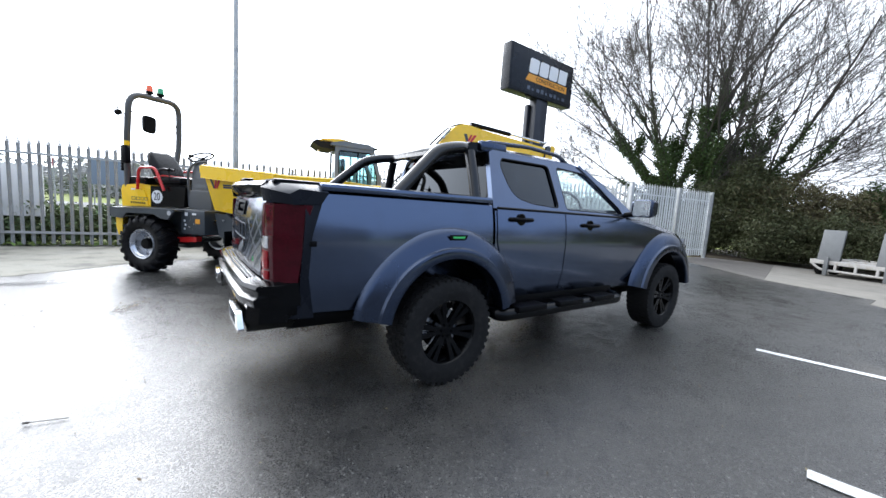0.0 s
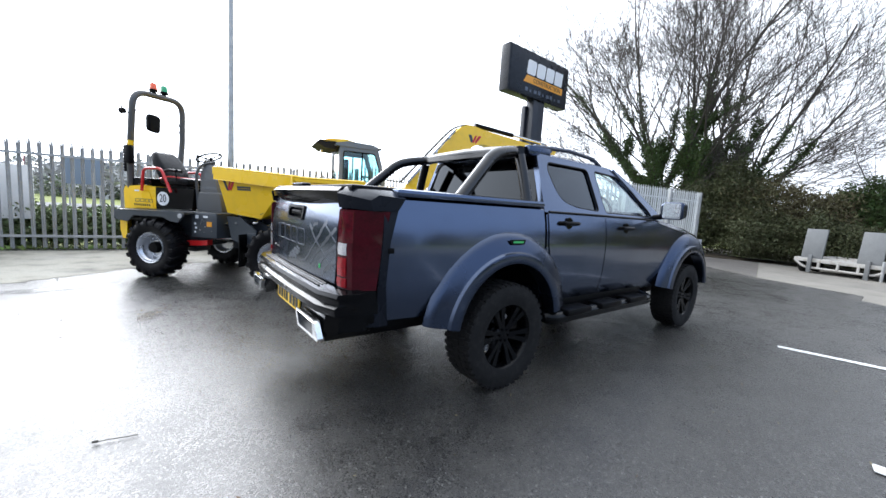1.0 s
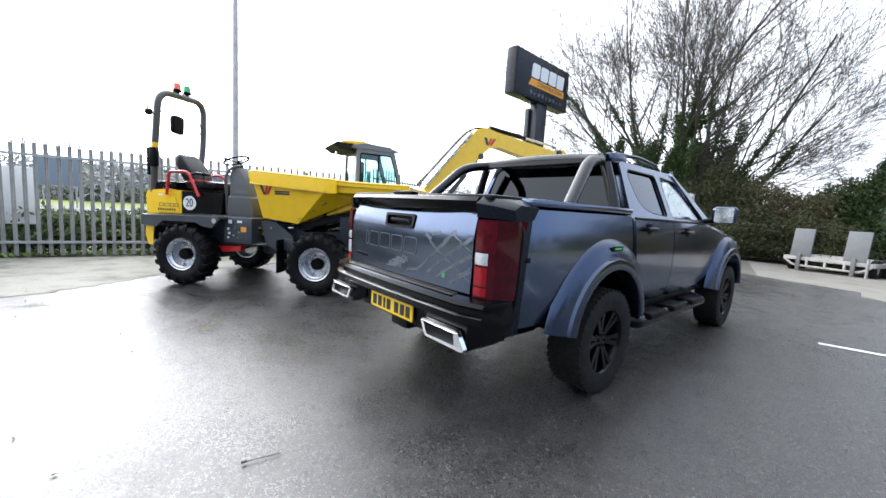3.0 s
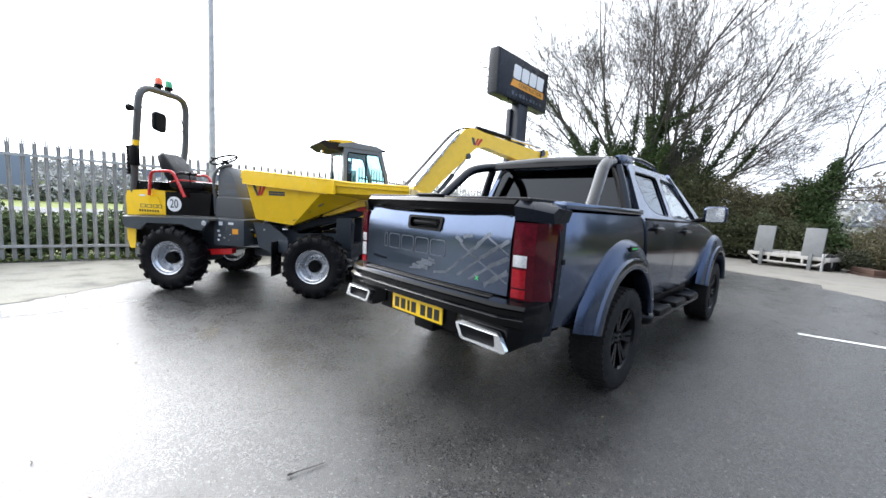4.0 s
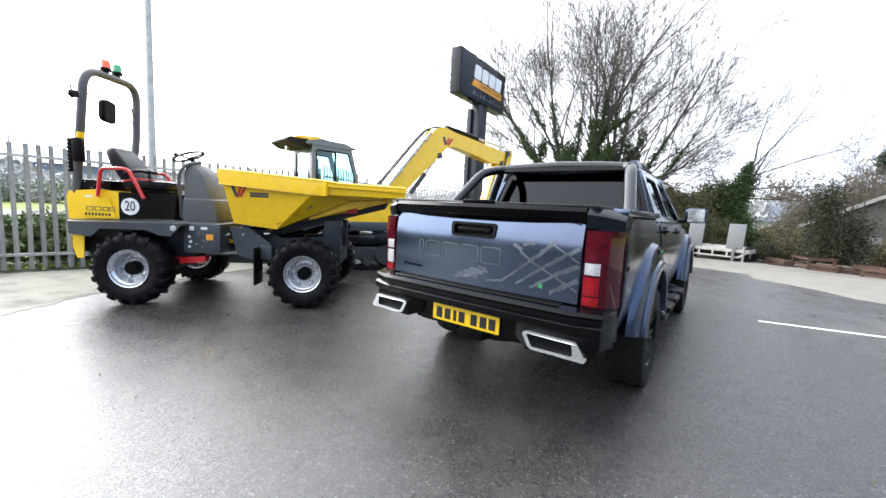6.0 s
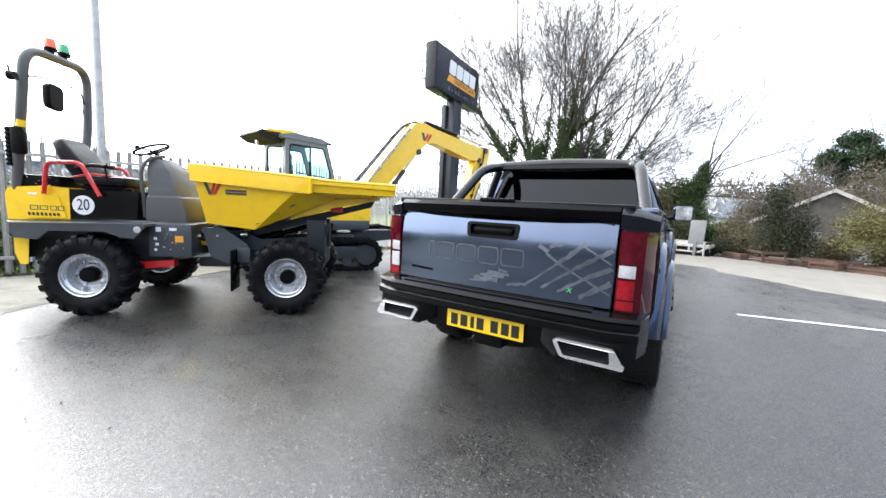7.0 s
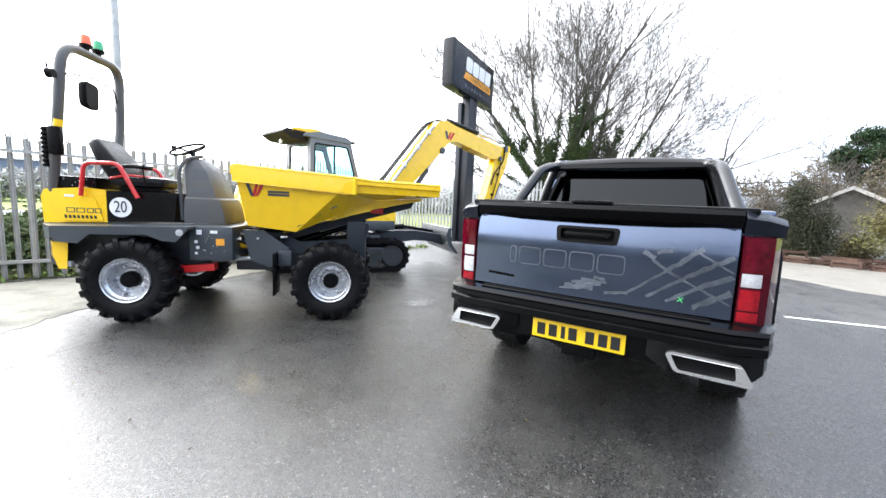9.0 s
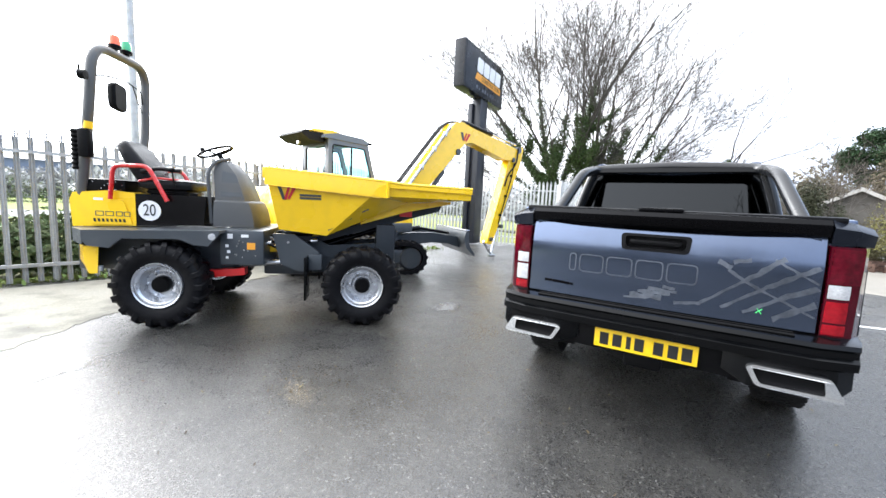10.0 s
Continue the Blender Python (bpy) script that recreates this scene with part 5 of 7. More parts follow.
for x, z, w, h, mt in ((0.60, 0.90, 0.05, 0.05, WHITE), (0.74, 0.905, 0.07, 0.03, WHITE), (0.80, 0.80, 0.08, 0.07, ORANGE), (0.57, 0.80, 0.03, 0.03, WHITE), (0.585, 0.74, 0.03, 0.03, WHITE), (0.57, 0.68, 0.025, 0.025, WHITE)):
    part("decal", box(B(), x - w / 2, x + w / 2, -0.624, -0.620, z - h / 2, z + h / 2), mt, dumper, "small sticker")
rng = random.Random(8)
bolts = B()
for i in range(12):
    lathe(bolts, [(0, 0.008), (0.006, 0.007)], 6, Matrix.Translation((0.64 + rng.random() * 0.2, -0.62, 0.66 + rng.random() * 0.2)) @ Matrix.Rotation(radians(-90), 4, "Z"))
part("bolts", bolts, STEEL, dumper)
part("light_roundel", lathe(B(), [(0, 0.032), (0.008, 0.034), (0.01, 0.02), (0.01, 0)], 20, Matrix.Translation((0.50, -0.805, 0.905)) @ Matrix.Rotation(radians(-90), 4, "Z")), CLEARL, dumper, "round clear lamp")
part("joint_lock", loft(B(), [[(x, -0.52 + y, z) for y, z in ((-0.05, 0.0 + z0), (-0.05, 0.075 + z0), (0.05, 0.075 + z0), (0.05, 0.0 + z0))] for x, z0 in ((0.28, 0.445), (0.36, 0.455), (0.70, 0.485), (0.72, 0.49))]), REDP, dumper, "red articulation lock bar")
part("ram", rod(rod(B(), (0.55, -0.36, 0.57), (1.05, -0.36, 0.60), 0.035), (1.05, -0.36, 0.60), (1.45, -0.36, 0.62), 0.018), STEEL, dumper, "steering ram")
part("hose", tube(B(), rounded([(0.85, -0.30, 0.75), (1.0, -0.34, 0.80), (1.1, -0.30, 0.70), (1.25, -0.25, 0.75)], 0.08), 0.02, 8), BLACKP, dumper)
part("coupling", rod(B(), (0.90, -0.33, 0.75), (1.08, -0.33, 0.75), 0.045, n=14), YEL, dumper, "yellow filter canister")
part("joint", box(B(), 0.80, 1.30, -0.16, 0.16, 0.42, 0.62, 0.03), DGREY, dumper)
# front frame
for s in (-1, 1):
    fr = prism(B(), [(1.0, 0.86), (1.28, 0.66), (2.25, 0.66), (2.34, 0.98), (2.22, 1.06), (2.10, 0.84), (1.55, 0.80), (1.30, 0.92), (1.05, 0.95)], (), 0.03, lambda u, v, d: (u, s * (0.34 - d), v))
    part("front_frame", fr, FRAMEB, dumper, "anthracite front frame side")
    part("mud_plate", box(B(), 1.335, 1.355, s * 0.58 - 0.13, s * 0.58 + 0.13, 0.24, 0.70, 0.006), BLACKM, dumper, "black mud plate")
    part("mud_bracket", box(B(), 1.36, 1.50, s * 0.55 - 0.02, s * 0.55 + 0.02, 0.55, 0.72, 0.01), DGREY, dumper)
part("front_cross_member", box(B(), 1.35, 2.30, -0.32, 0.32, 0.48, 0.68, 0.02), FRAMEB, dumper)
part("tip_ram", rod(rod(B(), (1.35, 0, 0.72), (1.75, 0, 0.86), 0.05), (1.75, 0, 0.86), (2.1, 0, 0.98), 0.03), BLACKM, dumper)
for y in (-0.28, 0.28):
    part("swivel_tower", box(B(), 2.08, 2.30, y - 0.08, y + 0.08, 0.62, 1.06, 0.02), FRAMEB, dumper)
part("swivel_arm", loft(B(), [[(1.35, s * 0.22, 0.90) for s in (-1, 1)] + [(1.35, s * 0.22, 0.80) for s in (1, -1)], [(2.9, s * 0.15, 1.33) for s in (-1, 1)] + [(2.85, s * 0.15, 1.24) for s in (1, -1)]]), FRAMEB, dumper)
# hydraulics round the articulation
for i, (y, z0, z1, dip) in enumerate(((-0.44, 0.82, 0.86, 0.10), (-0.34, 0.88, 0.90, -0.04), (-0.22, 0.84, 0.80, 0.12), (-0.10, 0.90, 0.88, -0.06), (0.08, 0.86, 0.84, 0.10), (0.26, 0.88, 0.86, 0.05))):
    part("hose", tube(B(), rounded([(0.90, y, z0), (1.00, y - 0.02, z0 - dip * 0.4), (1.12, y + 0.01, z0 - dip), (1.26, y, z1 - dip * 0.3), (1.40, y + 0.03, z1)], 0.08), 0.017, 8), BLACKP, dumper, "black hydraulic hose")
    part("hose_end", rod(B(), (0.88, y, z0), (0.95, y, z0 - 0.005), 0.024, n=8), STEEL, dumper, "bright steel hose fitting")
    part("hose_end", rod(B(), (1.36, y + 0.02, z1 - 0.01), (1.43, y + 0.03, z1), 0.024, n=8), STEEL, dumper, "bright steel hose fitting")
for s in (-1, 1):
    part("hitch_plate", prism(B(), [(0.98, 0.93), (1.20, 0.93), (1.46, 0.74), (1.46, 0.54), (1.24, 0.52), (1.06, 0.60)], (), 0.03, lambda u, v, d: (u, s * (0.50 - d), v)), DGREY, dumper, "anthracite articulation plate")
    for u, v in ((1.14, 0.84), (1.36, 0.66)):
        part("plate_bolt", lathe(B(), [(0, 0.016), (0.014, 0.014)], 6, Matrix.Translation((u, s * 0.50, v)) @ Matrix.Rotation(radians(90 * s), 4, "Z")), STEEL, dumper, "steel bolt head")
    part("number_label", box(B(), -0.60, -0.56, s * 0.60 - 0.02, s * 0.60 + 0.02, 0.52, 0.57, 0.004), WHITE, dumper, "small white label block")
    part("console_panel", prism(B(), soft([(0.39, 1.30), (0.62, 1.30), (0.54, 1.55), (0.40, 1.58)], 0.03), (), 0.008, lambda u, v, d: (u, s * (0.270 - (v - 1.26) * 0.15 - 0.004 + d), v)), DGREY, dumper, "dark moulded console panel")
part("fuel_cap", lathe(B(), [(0, 0.045), (0.03, 0.045), (0.036, 0.035), (0.036, 0)], 16, Matrix.Translation((0.10, -0.20, 1.285)) @ Matrix.Rotation(radians(-90), 4, "Y")), BLACKP, dumper, "black filler cap")
rng = random.Random(5)
studs = B()
for i in range(14):
    lathe(studs, [(0, 0.007), (0.006, 0.006)], 6, Matrix.Translation((-0.90 + 0.40 * rng.random(), -0.30, 1.30 + 0.10 * rng.random())) @ Matrix.Rotation(radians(-90), 4, "Z"))
part("tray_studs", studs, STEEL, dumper, "small bright studs on the tray")
# skip
V = {k: p for k, p in (("A", (0.955, 0.70, 1.600)), ("B", (2.18, 0.76, 1.525)), ("C", (3.13, 0.66, 1.505)), ("b", (2.02, 0.742, 1.385)), ("c", (3.12, 0.65, 1.385)), ("D", (1.06, 0.58, 0.985)), ("E", (1.54, 0.52, 0.925)), ("F", (2.42, 0.42, 1.325)))}
sk = B()
vv = {(k, s): sk.verts.new((x, s * y, z)) for k, (x, y, z) in V.items() for s in (-1, 1)}
for s in (-1, 1):
    for face in ("ABbED", "BCcb", "bcF", "bFE"):
        sk.faces.new([vv[k, s] for k in face])
for face in ((("A", -1), ("A", 1), ("D", 1), ("D", -1)), (("D", -1), ("D", 1), ("E", 1), ("E", -1)), (("E", -1), ("E", 1), ("F", 1), ("F", -1)), (("F", -1), ("F", 1), ("c", 1), ("c", -1)), (("c", -1), ("c", 1), ("C", 1), ("C", -1))):
    sk.faces.new([vv[k] for k in face])
bmesh.ops.recalc_face_normals(sk, faces=sk.faces)
bmesh.ops.solidify(sk, geom=sk.faces[:], thickness=0.02)
skip = part("skip", sk, YEL, dumper, "yellow steel swivel skip")
rimb = B()
for s in (-1, 1):
    loft(rimb, [[(V[k][0], s * (V[k][1] + 0.018), V[k][2] + 0.014), (V[k][0], s * (V[k][1] - 0.03), V[k][2] + 0.014), (V[k][0], s * (V[k][1] - 0.03), V[k][2] - 0.02), (V[k][0], s * (V[k][1] + 0.022), V[k][2] - h)] for k, h in (("A", 0.15), ("B", 0.16))])
    loft(rimb, [[(V[k][0], s * (V[k][1] + 0.016), V[k][2] + 0.008), (V[k][0], s * (V[k][1] - 0.03), V[k][2] + 0.008), (V[k][0], s * (V[k][1] - 0.03), V[k][2] - 0.02), (V[k][0], s * (V[k][1] + 0.016), V[k][2] - 0.05)] for k in "BC"])
    rod(rimb, (2.18, s * 0.77, 1.535), (2.18, s * 0.77, 1.37), 0.022, n=8)
box(rimb, 0.935, 0.975, -0.72, 0.72, 1.51, 1.612, 0.01)
part("skip_rim", rimb, YEL, skip, "folded yellow rim")
for s in (-1, 1):
    part("rim_bead", tube(B(), rounded([(0.95, s * 0.30, 1.612), (0.95, s * 0.705, 1.612), (2.18, s * 0.768, 1.538), (2.34, s * 0.752, 1.520), (3.13, s * 0.664, 1.512)], 0.06, 4), 0.016, 8), YEL, skip, "rolled yellow rim edge")
    part("rim_flange", loft(B(), [[(x, s * (y + 0.024), z), (x, s * (y + 0.004), z), (x, s * (y + 0.004), z - 0.02), (x, s * (y + 0.030), z - 0.02)] for x, y, z in ((0.96, 0.695, 1.462), (1.6, 0.722, 1.418), (2.10, 0.742, 1.382))]), YEL, skip, "pressed lower rim flange")
    part("skip_gusset", prism(B(), [(2.02, 1.39), (2.20, 1.37), (2.20, 1.50), (2.10, 1.50)], (), 0.025, lambda u, v, d: (u, s * (0.755 + d), v)), YEL, skip, "welded corner gusset")
ribs = B()
for y in (-0.36, -0.12, 0.12, 0.36):
    loft(ribs, [[(x, y - 0.02, z), (x, y + 0.02, z), (x, y + 0.02, z - h), (x, y - 0.02, z - h)] for x, z, h in ((1.9, 1.085, 0.03), (2.40, 1.315, 0.10), (2.95, 1.365, 0.03))])
part("skip_rib", ribs, YEL, skip)
for s in (-1, 1):
    yat = lambda u, v, d: (u, s * (0.70 - (1.60 - v) * 0.19 + (u - 0.955) * 0.045 + 0.004 + d), v)
    for k, pts in enumerate(([(1.07, 1.43), (1.105, 1.43), (1.145, 1.30), (1.115, 1.30)], [(1.125, 1.30), (1.17, 1.43), (1.195, 1.43), (1.155, 1.30)], [(1.165, 1.315), (1.22, 1.435), (1.26, 1.435), (1.18, 1.30)])):
        part("mark", prism(B(), pts, (), 0.003, yat), (DGREY, REDV, REDV)[k], skip, "small angular mark")
    for z in (1.365, 1.335):
        part("mark", prism(B(), [(1.285, z), (1.50, z), (1.50, z - 0.024), (1.285, z - 0.024)], (), 0.003, yat), DGREY, skip, "grey lettering bar")
    for i in range(3):
        part("slot", prism(B(), [(1.56 + i * 0.18, 0.985 + i * 0.105), (1.63 + i * 0.18, 1.02 + i * 0.105), (1.63 + i * 0.18, 1.035 + i * 0.105), (1.56 + i * 0.18, 1.0 + i * 0.105)], (), 0.003, lambda u, v, d: (u, s * (0.555 + (u - 1.56) * 0.12 + d), v)), DGREY, skip)
part("hook", box(B(), 2.35, 2.5, -0.30, -0.24, 1.16, 1.26, 0.01), REDP, skip, "red catch")

# ---- excavator ----
UNDER = Matrix.Translation((0.6, 0.05, 0)) @ Matrix.Rotation(radians(-28), 4, "Z") @ Matrix.Translation((-0.6, -0.05, 0))
EXC = Matrix.Translation((-2.755, 8.70, 0)) @ Matrix.Rotation(radians(26), 4, "Z")
exc = thing("excavator", "yellow tracked excavator with folded boom and grey cab", "excavator", EXC)


def track(y):
    o = B()
    pts = []
    for i in range(48):
        t = i / 48 * 2 * (2.0 + math.pi * 0.30)
        if t < 2.0:
            pts.append((-0.4 + t, 0.60))
        elif t < 2.0 + math.pi * 0.30:
            a = (t - 2.0) / 0.30
            pts.append((1.6 + 0.30 * math.sin(a), 0.30 + 0.30 * math.cos(a)))
        elif t < 4.0 + math.pi * 0.30:
            pts.append((1.6 - (t - 2.0 - math.pi * 0.30), 0.0))
        else:
            a = (t - 4.0 - math.pi * 0.30) / 0.30
            pts.append((-0.4 - 0.30 * math.sin(a), 0.30 - 0.30 * math.cos(a)))
    inner = [(0.6 + (x - 0.6) * 0.94, 0.30 + (z - 0.30) * 0.80) for x, z in pts]
    prism(o, pts, [inner[::-1]], 0.40, lambda u, v, d: (u, y - 0.2 + d, v))
    for i in range(0, 48):
        (x, z), (x2, z2) = pts[i], pts[(i + 1) % 48]
        a = math.atan2(z2 - z, x2 - x)
        box(o, -0.03, 0.03, -0.19, 0.19, -0.012, 0.018, 0, Matrix.Translation((x, y, z)) @ Matrix.Rotation(-a, 4, "Y"))
    w = B()
    for x in (-0.4, 1.6):
        lathe(w, [(-0.14, 0.0), (-0.14, 0.20), (-0.10, 0.235), (0.10, 0.235), (0.14, 0.20), (0.14, 0)], 20, Matrix.Translation((x, y, 0.30)) @ Matrix.Rotation(radians(90), 4, "Z"))
    for i in range(5):
        lathe(w, [(-0.12, 0.0), (-0.12, 0.09), (0.12, 0.09), (0.12, 0)], 14, Matrix.Translation((-0.05 + 0.32 * i, y, 0.16)) @ Matrix.Rotation(radians(90), 4, "Z"))
    box(w, -0.35, 1.55, y - 0.12, y + 0.12, 0.20, 0.46, 0.04)
    return o, w


for y in (-0.75, 0.85):
    o, w = track(y)
    tk = part("track", o, RUBBERC, exc, "black rubber track", m=UNDER)
    part("track_frame", w, DGREY, tk)
part("undercarriage", box(B(), 0.0, 1.4, -0.6, 0.7, 0.35, 0.68, 0.05), DGREY, exc, m=UNDER)
part("turntable", lathe(B(), [(0.66, 0.5), (0.78, 0.5)], 32, Matrix.Translation((0.6, 0.05, 0)) @ Matrix.Rotation(radians(-90), 4, "Y")), BLACKM, exc)
house = loft(B(), [[(x, y, z) for x, z in ((-1.0, 0.85), (-1.05, 1.15), (-0.95, 1.50), (-0.10, 1.58), (1.2, 1.45), (1.35, 1.2), (1.30, 0.80), (-0.8, 0.78))] for y in (-0.93, -0.88, 0.95, 1.0)])
part("engine_housing", house, YEL, exc, "yellow engine housing")
part("housing_skirt", box(B(), -0.98, 1.32, -0.95, 1.02, 0.76, 0.95, 0.03), DGREY, exc)
# cab
CABP = [(0.0, 1.45), (0.0, 2.47), (0.88, 2.47), (1.06, 1.85), (1.08, 1.45)]
cabside = soft([(0.09, 1.62), (0.09, 2.36), (0.80, 2.36), (0.965, 1.85), (0.97, 1.62)], 0.05)
for y in (0.0, 0.96):
    part("cab_frame", prism(B(), CABP, [cabside[::-1]], 0.04, lambda u, v, d: (u, y + d, v)), CABG, exc, "grey cab frame")
    part("cab_window", prism(B(), cabside, (), 0.006, lambda u, v, d: (u, y + 0.016 + d, v)), GLASSX, exc, "clear cab glass").visible_shadow = False
    part("window_bar", box(B(), 0.50, 0.53, y + 0.008, y + 0.032, 1.62, 2.36), BLACKP, exc)
    part("window_seal", tube(B(), [(u, y + 0.004, v) for u, v in cabside + cabside[:1]], 0.014, 6), BLACKP, exc)
part("cab_roof", loft(B(), [[(-0.10, y, 2.46), (-0.08, y, 2.52), (0.20, y, 2.58), (0.75, y, 2.56), (0.90, y, 2.50), (0.90, y, 2.45)] for y in (-0.02, 0.05, 0.95, 1.02)]), CABG, exc, "grey cab roof")
part("roof_panel", loft(B(), [[(-0.34, y, 2.54), (-0.26, y, 2.60), (0.15, y, 2.635), (0.40, y, 2.59), (0.40, y, 2.56), (-0.3, y, 2.53)] for y in (0.10, 0.18, 0.80, 0.90)]), YEL, exc, "yellow roof panel")
vis = loft(B(), [[(-0.48, y, 2.50), (-0.40, y, 2.565), (-0.05, y, 2.56), (-0.03, y, 2.38), (-0.32, y, 2.40)] for y in (0.10, 0.20, 0.95, 1.05)])
part("visor", vis, RUBBER, exc, "black overhanging cab visor")
for y in (0.55,):
    part("work_light", lathe(B(), [(0, 0.045), (0.04, 0.04)], 14, Matrix.Translation((-0.33, y, 2.385))), CLEARL, exc, "clear work light")
back = soft([(0.10, 1.62), (0.86, 1.62), (0.86, 2.34), (0.10, 2.34)], 0.05)
part("cab_back", prism(B(), [(0.0, 1.45), (0.96, 1.45), (0.96, 2.47), (0.0, 2.47)], [back[::-1]], 0.05, lambda u, v, d: (0.0 + d, u + 0.02, v)), DGREY, exc)
part("cab_back_window", prism(B(), back, (), 0.006, lambda u, v, d: (0.02 + d, u + 0.02, v)), GLASSX, exc, "clear rear cab glass").visible_shadow = False
part("cab_screen", prism(B(), [(0.04, 0.0), (0.92, 0.0), (0.92, 1.0), (0.04, 1.0)], (), 0.006, lambda u, v, d: (1.05 - 0.17 * v + d, u + 0.02, 1.82 + 0.62 * v)), GLASSX, exc, "clear windscreen").visible_shadow = False
part("operator_seat", box(box(B(), 0.20, 0.62, 0.25, 0.75, 1.50, 1.66, 0.05), 0.16, 0.28, 0.27, 0.73, 1.60, 2.22, 0.06), SEAT, exc, "black operator seat")
part("marker_lamp", box(B(), 0.88, 0.95, -0.05, 0.0, 2.455, 2.50, 0.01), BLACKP, exc, "small black marker lamp")
# boom
boom = prism(B(), soft([(1.30, 1.40), (1.25, 1.62), (2.28, 2.80), (2.58, 3.13), (2.82, 3.20), (3.20, 3.13), (5.15, 2.92), (5.25, 2.80), (5.10, 2.62), (4.65, 2.57), (3.22, 2.80), (2.95, 2.74), (2.56, 2.37), (1.77, 1.63), (1.52, 1.38)], 0.07, 3), (), 0.28, lambda u, v, d: (u, -0.82 + d, v))
part("boom", boom, YEL, exc, "yellow cranked boom")
bw = lambda u, v, d: (u, -0.822 - d, v)
for k, pts in enumerate(([(2.78, 2.97), (2.86, 2.97), (2.92, 2.80), (2.85, 2.80)], [(2.88, 2.80), (2.96, 2.97), (3.01, 2.97), (2.93, 2.80)], [(2.96, 2.83), (3.05, 2.97), (3.13, 2.97), (2.98, 2.78)])):
    part("mark", prism(B(), pts, (), 0.004, bw), (DGREY, REDV, REDV)[k], exc, "small angular mark")
part("boom_swing_post", box(B(), 1.05, 1.42, -0.86, -0.50, 0.85, 1.60, 0.05), YEL, exc)
stick = prism(B(), soft([(5.44, 3.02), (5.30, 2.98), (4.80, 2.55), (4.62, 2.0), (4.10, 0.60), (4.05, 0.40), (4.27, 0.38), (4.46, 0.75), (5.00, 1.85), (5.36, 2.45), (5.50, 2.95)], 0.07, 3), (), 0.22, lambda u, v, d: (u, -0.79 + d, v))
part("stick", stick, YEL, exc, "yellow dipper stick")
for a, b, mid, nm in (((2.02, -0.68, 1.62), (2.72, -0.68, 2.44), 0.55, "boom ram"), ((3.00, -0.68, 3.24), (5.25, -0.68, 3.06), 0.50, "stick ram"), ((5.20, -0.68, 2.0), (4.45, -0.68, 0.62), 0.55, "bucket ram")):
    a, b = Vector(a), Vector(b)
    c = a.lerp(b, mid)
    ram = part("ram", rod(B(), a, c, 0.055), BLACKM if nm == "stick ram" else DGREY, exc, nm + " cylinder")
    part("ram_rod", rod(B(), c, b, 0.03), STEEL, ram, "bright steel rod")
hs = B()
for off in (0.0, 0.05, 0.10):
    tube(hs, rounded([(1.25, -0.50 - off, 1.75), (2.20, -0.5 - off, 2.82), (2.50, -0.5 - off, 3.12), (2.80, -0.5 - off, 3.24), (3.4, -0.5 - off, 3.15), (4.6, -0.5 - off, 3.02), (5.1, -0.5 - off, 2.95), (5.25, -0.5 - off, 2.4)], 0.15), 0.018, 6)
part("hoses", hs, BLACKP, exc, "black hydraulic hoses along the boom")
pipes = B()
for off in (0.0, 0.05):
    tube(pipes, rounded([(1.30, -0.84 - off * 0.4, 1.70 + off), (2.24, -0.84 - off * 0.4, 2.80 + off), (2.42, -0.84 - off * 0.4, 2.99 + off)], 0.1), 0.019, 8)
for u, v in ((1.6, 2.07), (1.95, 2.48), (2.25, 2.83)):
    box(pipes, u - 0.03, u + 0.03, -0.88, -0.82, v - 0.05, v + 0.05, 0.008)
part("boom_pipe", pipes, STEEL, exc, "bright steel pipes clamped along the boom")
for u, v, r in ((2.72, 2.52, 0.07), (5.22, 2.90, 0.085), (4.98, 2.62, 0.06), (4.20, 0.52, 0.05), (4.62, 0.85, 0.05)):
    part("pivot_pin", lathe(B(), [(-0.17, r), (0.17, r)], 16, Matrix.Translation((u, -0.68, v)) @ Matrix.Rotation(radians(90), 4, "Z")), DGREY, exc, "dark pivot pin boss")
for i, (u, v) in enumerate(((4.95, 2.2), (4.75, 1.65), (4.55, 1.15))):
    part("hose_clip", box(B(), u - 0.05, u + 0.05, -0.82, -0.79, v - 0.03, v + 0.03, 0.006), BLACKP, exc, "black hose clip")
part("stick_hose", tube(B(), rounded([(5.05, -0.81, 2.55), (4.95, -0.83, 2.2), (4.75, -0.82, 1.65), (4.55, -0.82, 1.15), (4.50, -0.80, 0.9)], 0.2), 0.016, 6), BLACKP, exc, "black hose clipped to the stick")
part("hose_loop", tube(B(), rounded([(5.15, -0.84, 2.95), (5.10, -0.86, 2.55), (4.70, -0.86, 2.2), (4.62, -0.84, 1.9)], 0.2), 0.022, 6), BLACKP, exc, "black hose loop")
part("quick_hitch", rod(rod(rod(B(), (4.05, -0.68, 0.46), (4.40, -0.68, 0.10), 0.035), (4.62, -0.68, 0.72), (4.42, -0.68, 0.12), 0.03), (4.30, -0.68, 0.08), (4.55, -0.68, 0.06), 0.045), STEEL, exc, "bare steel bucket linkage")
# dozer blade
bl = loft(B(), [[(x, y, z) for x, z in ((2.70, 0.72), (2.66, 0.58), (2.72, 0.38), (2.88, 0.22), (2.91, 0.25), (2.79, 0.42), (2.76, 0.58), (2.76, 0.73))] for y in (-0.90, 0.98)])
blade = part("dozer_blade", bl, DGREY, exc, "anthracite dozer blade", m=UNDER @ Matrix.Translation((0, 0, 0.12)))
part("blade_edge", box(B(), 2.69, 2.77, -0.90, 0.98, 0.715, 0.745, 0.01), STEEL, blade)
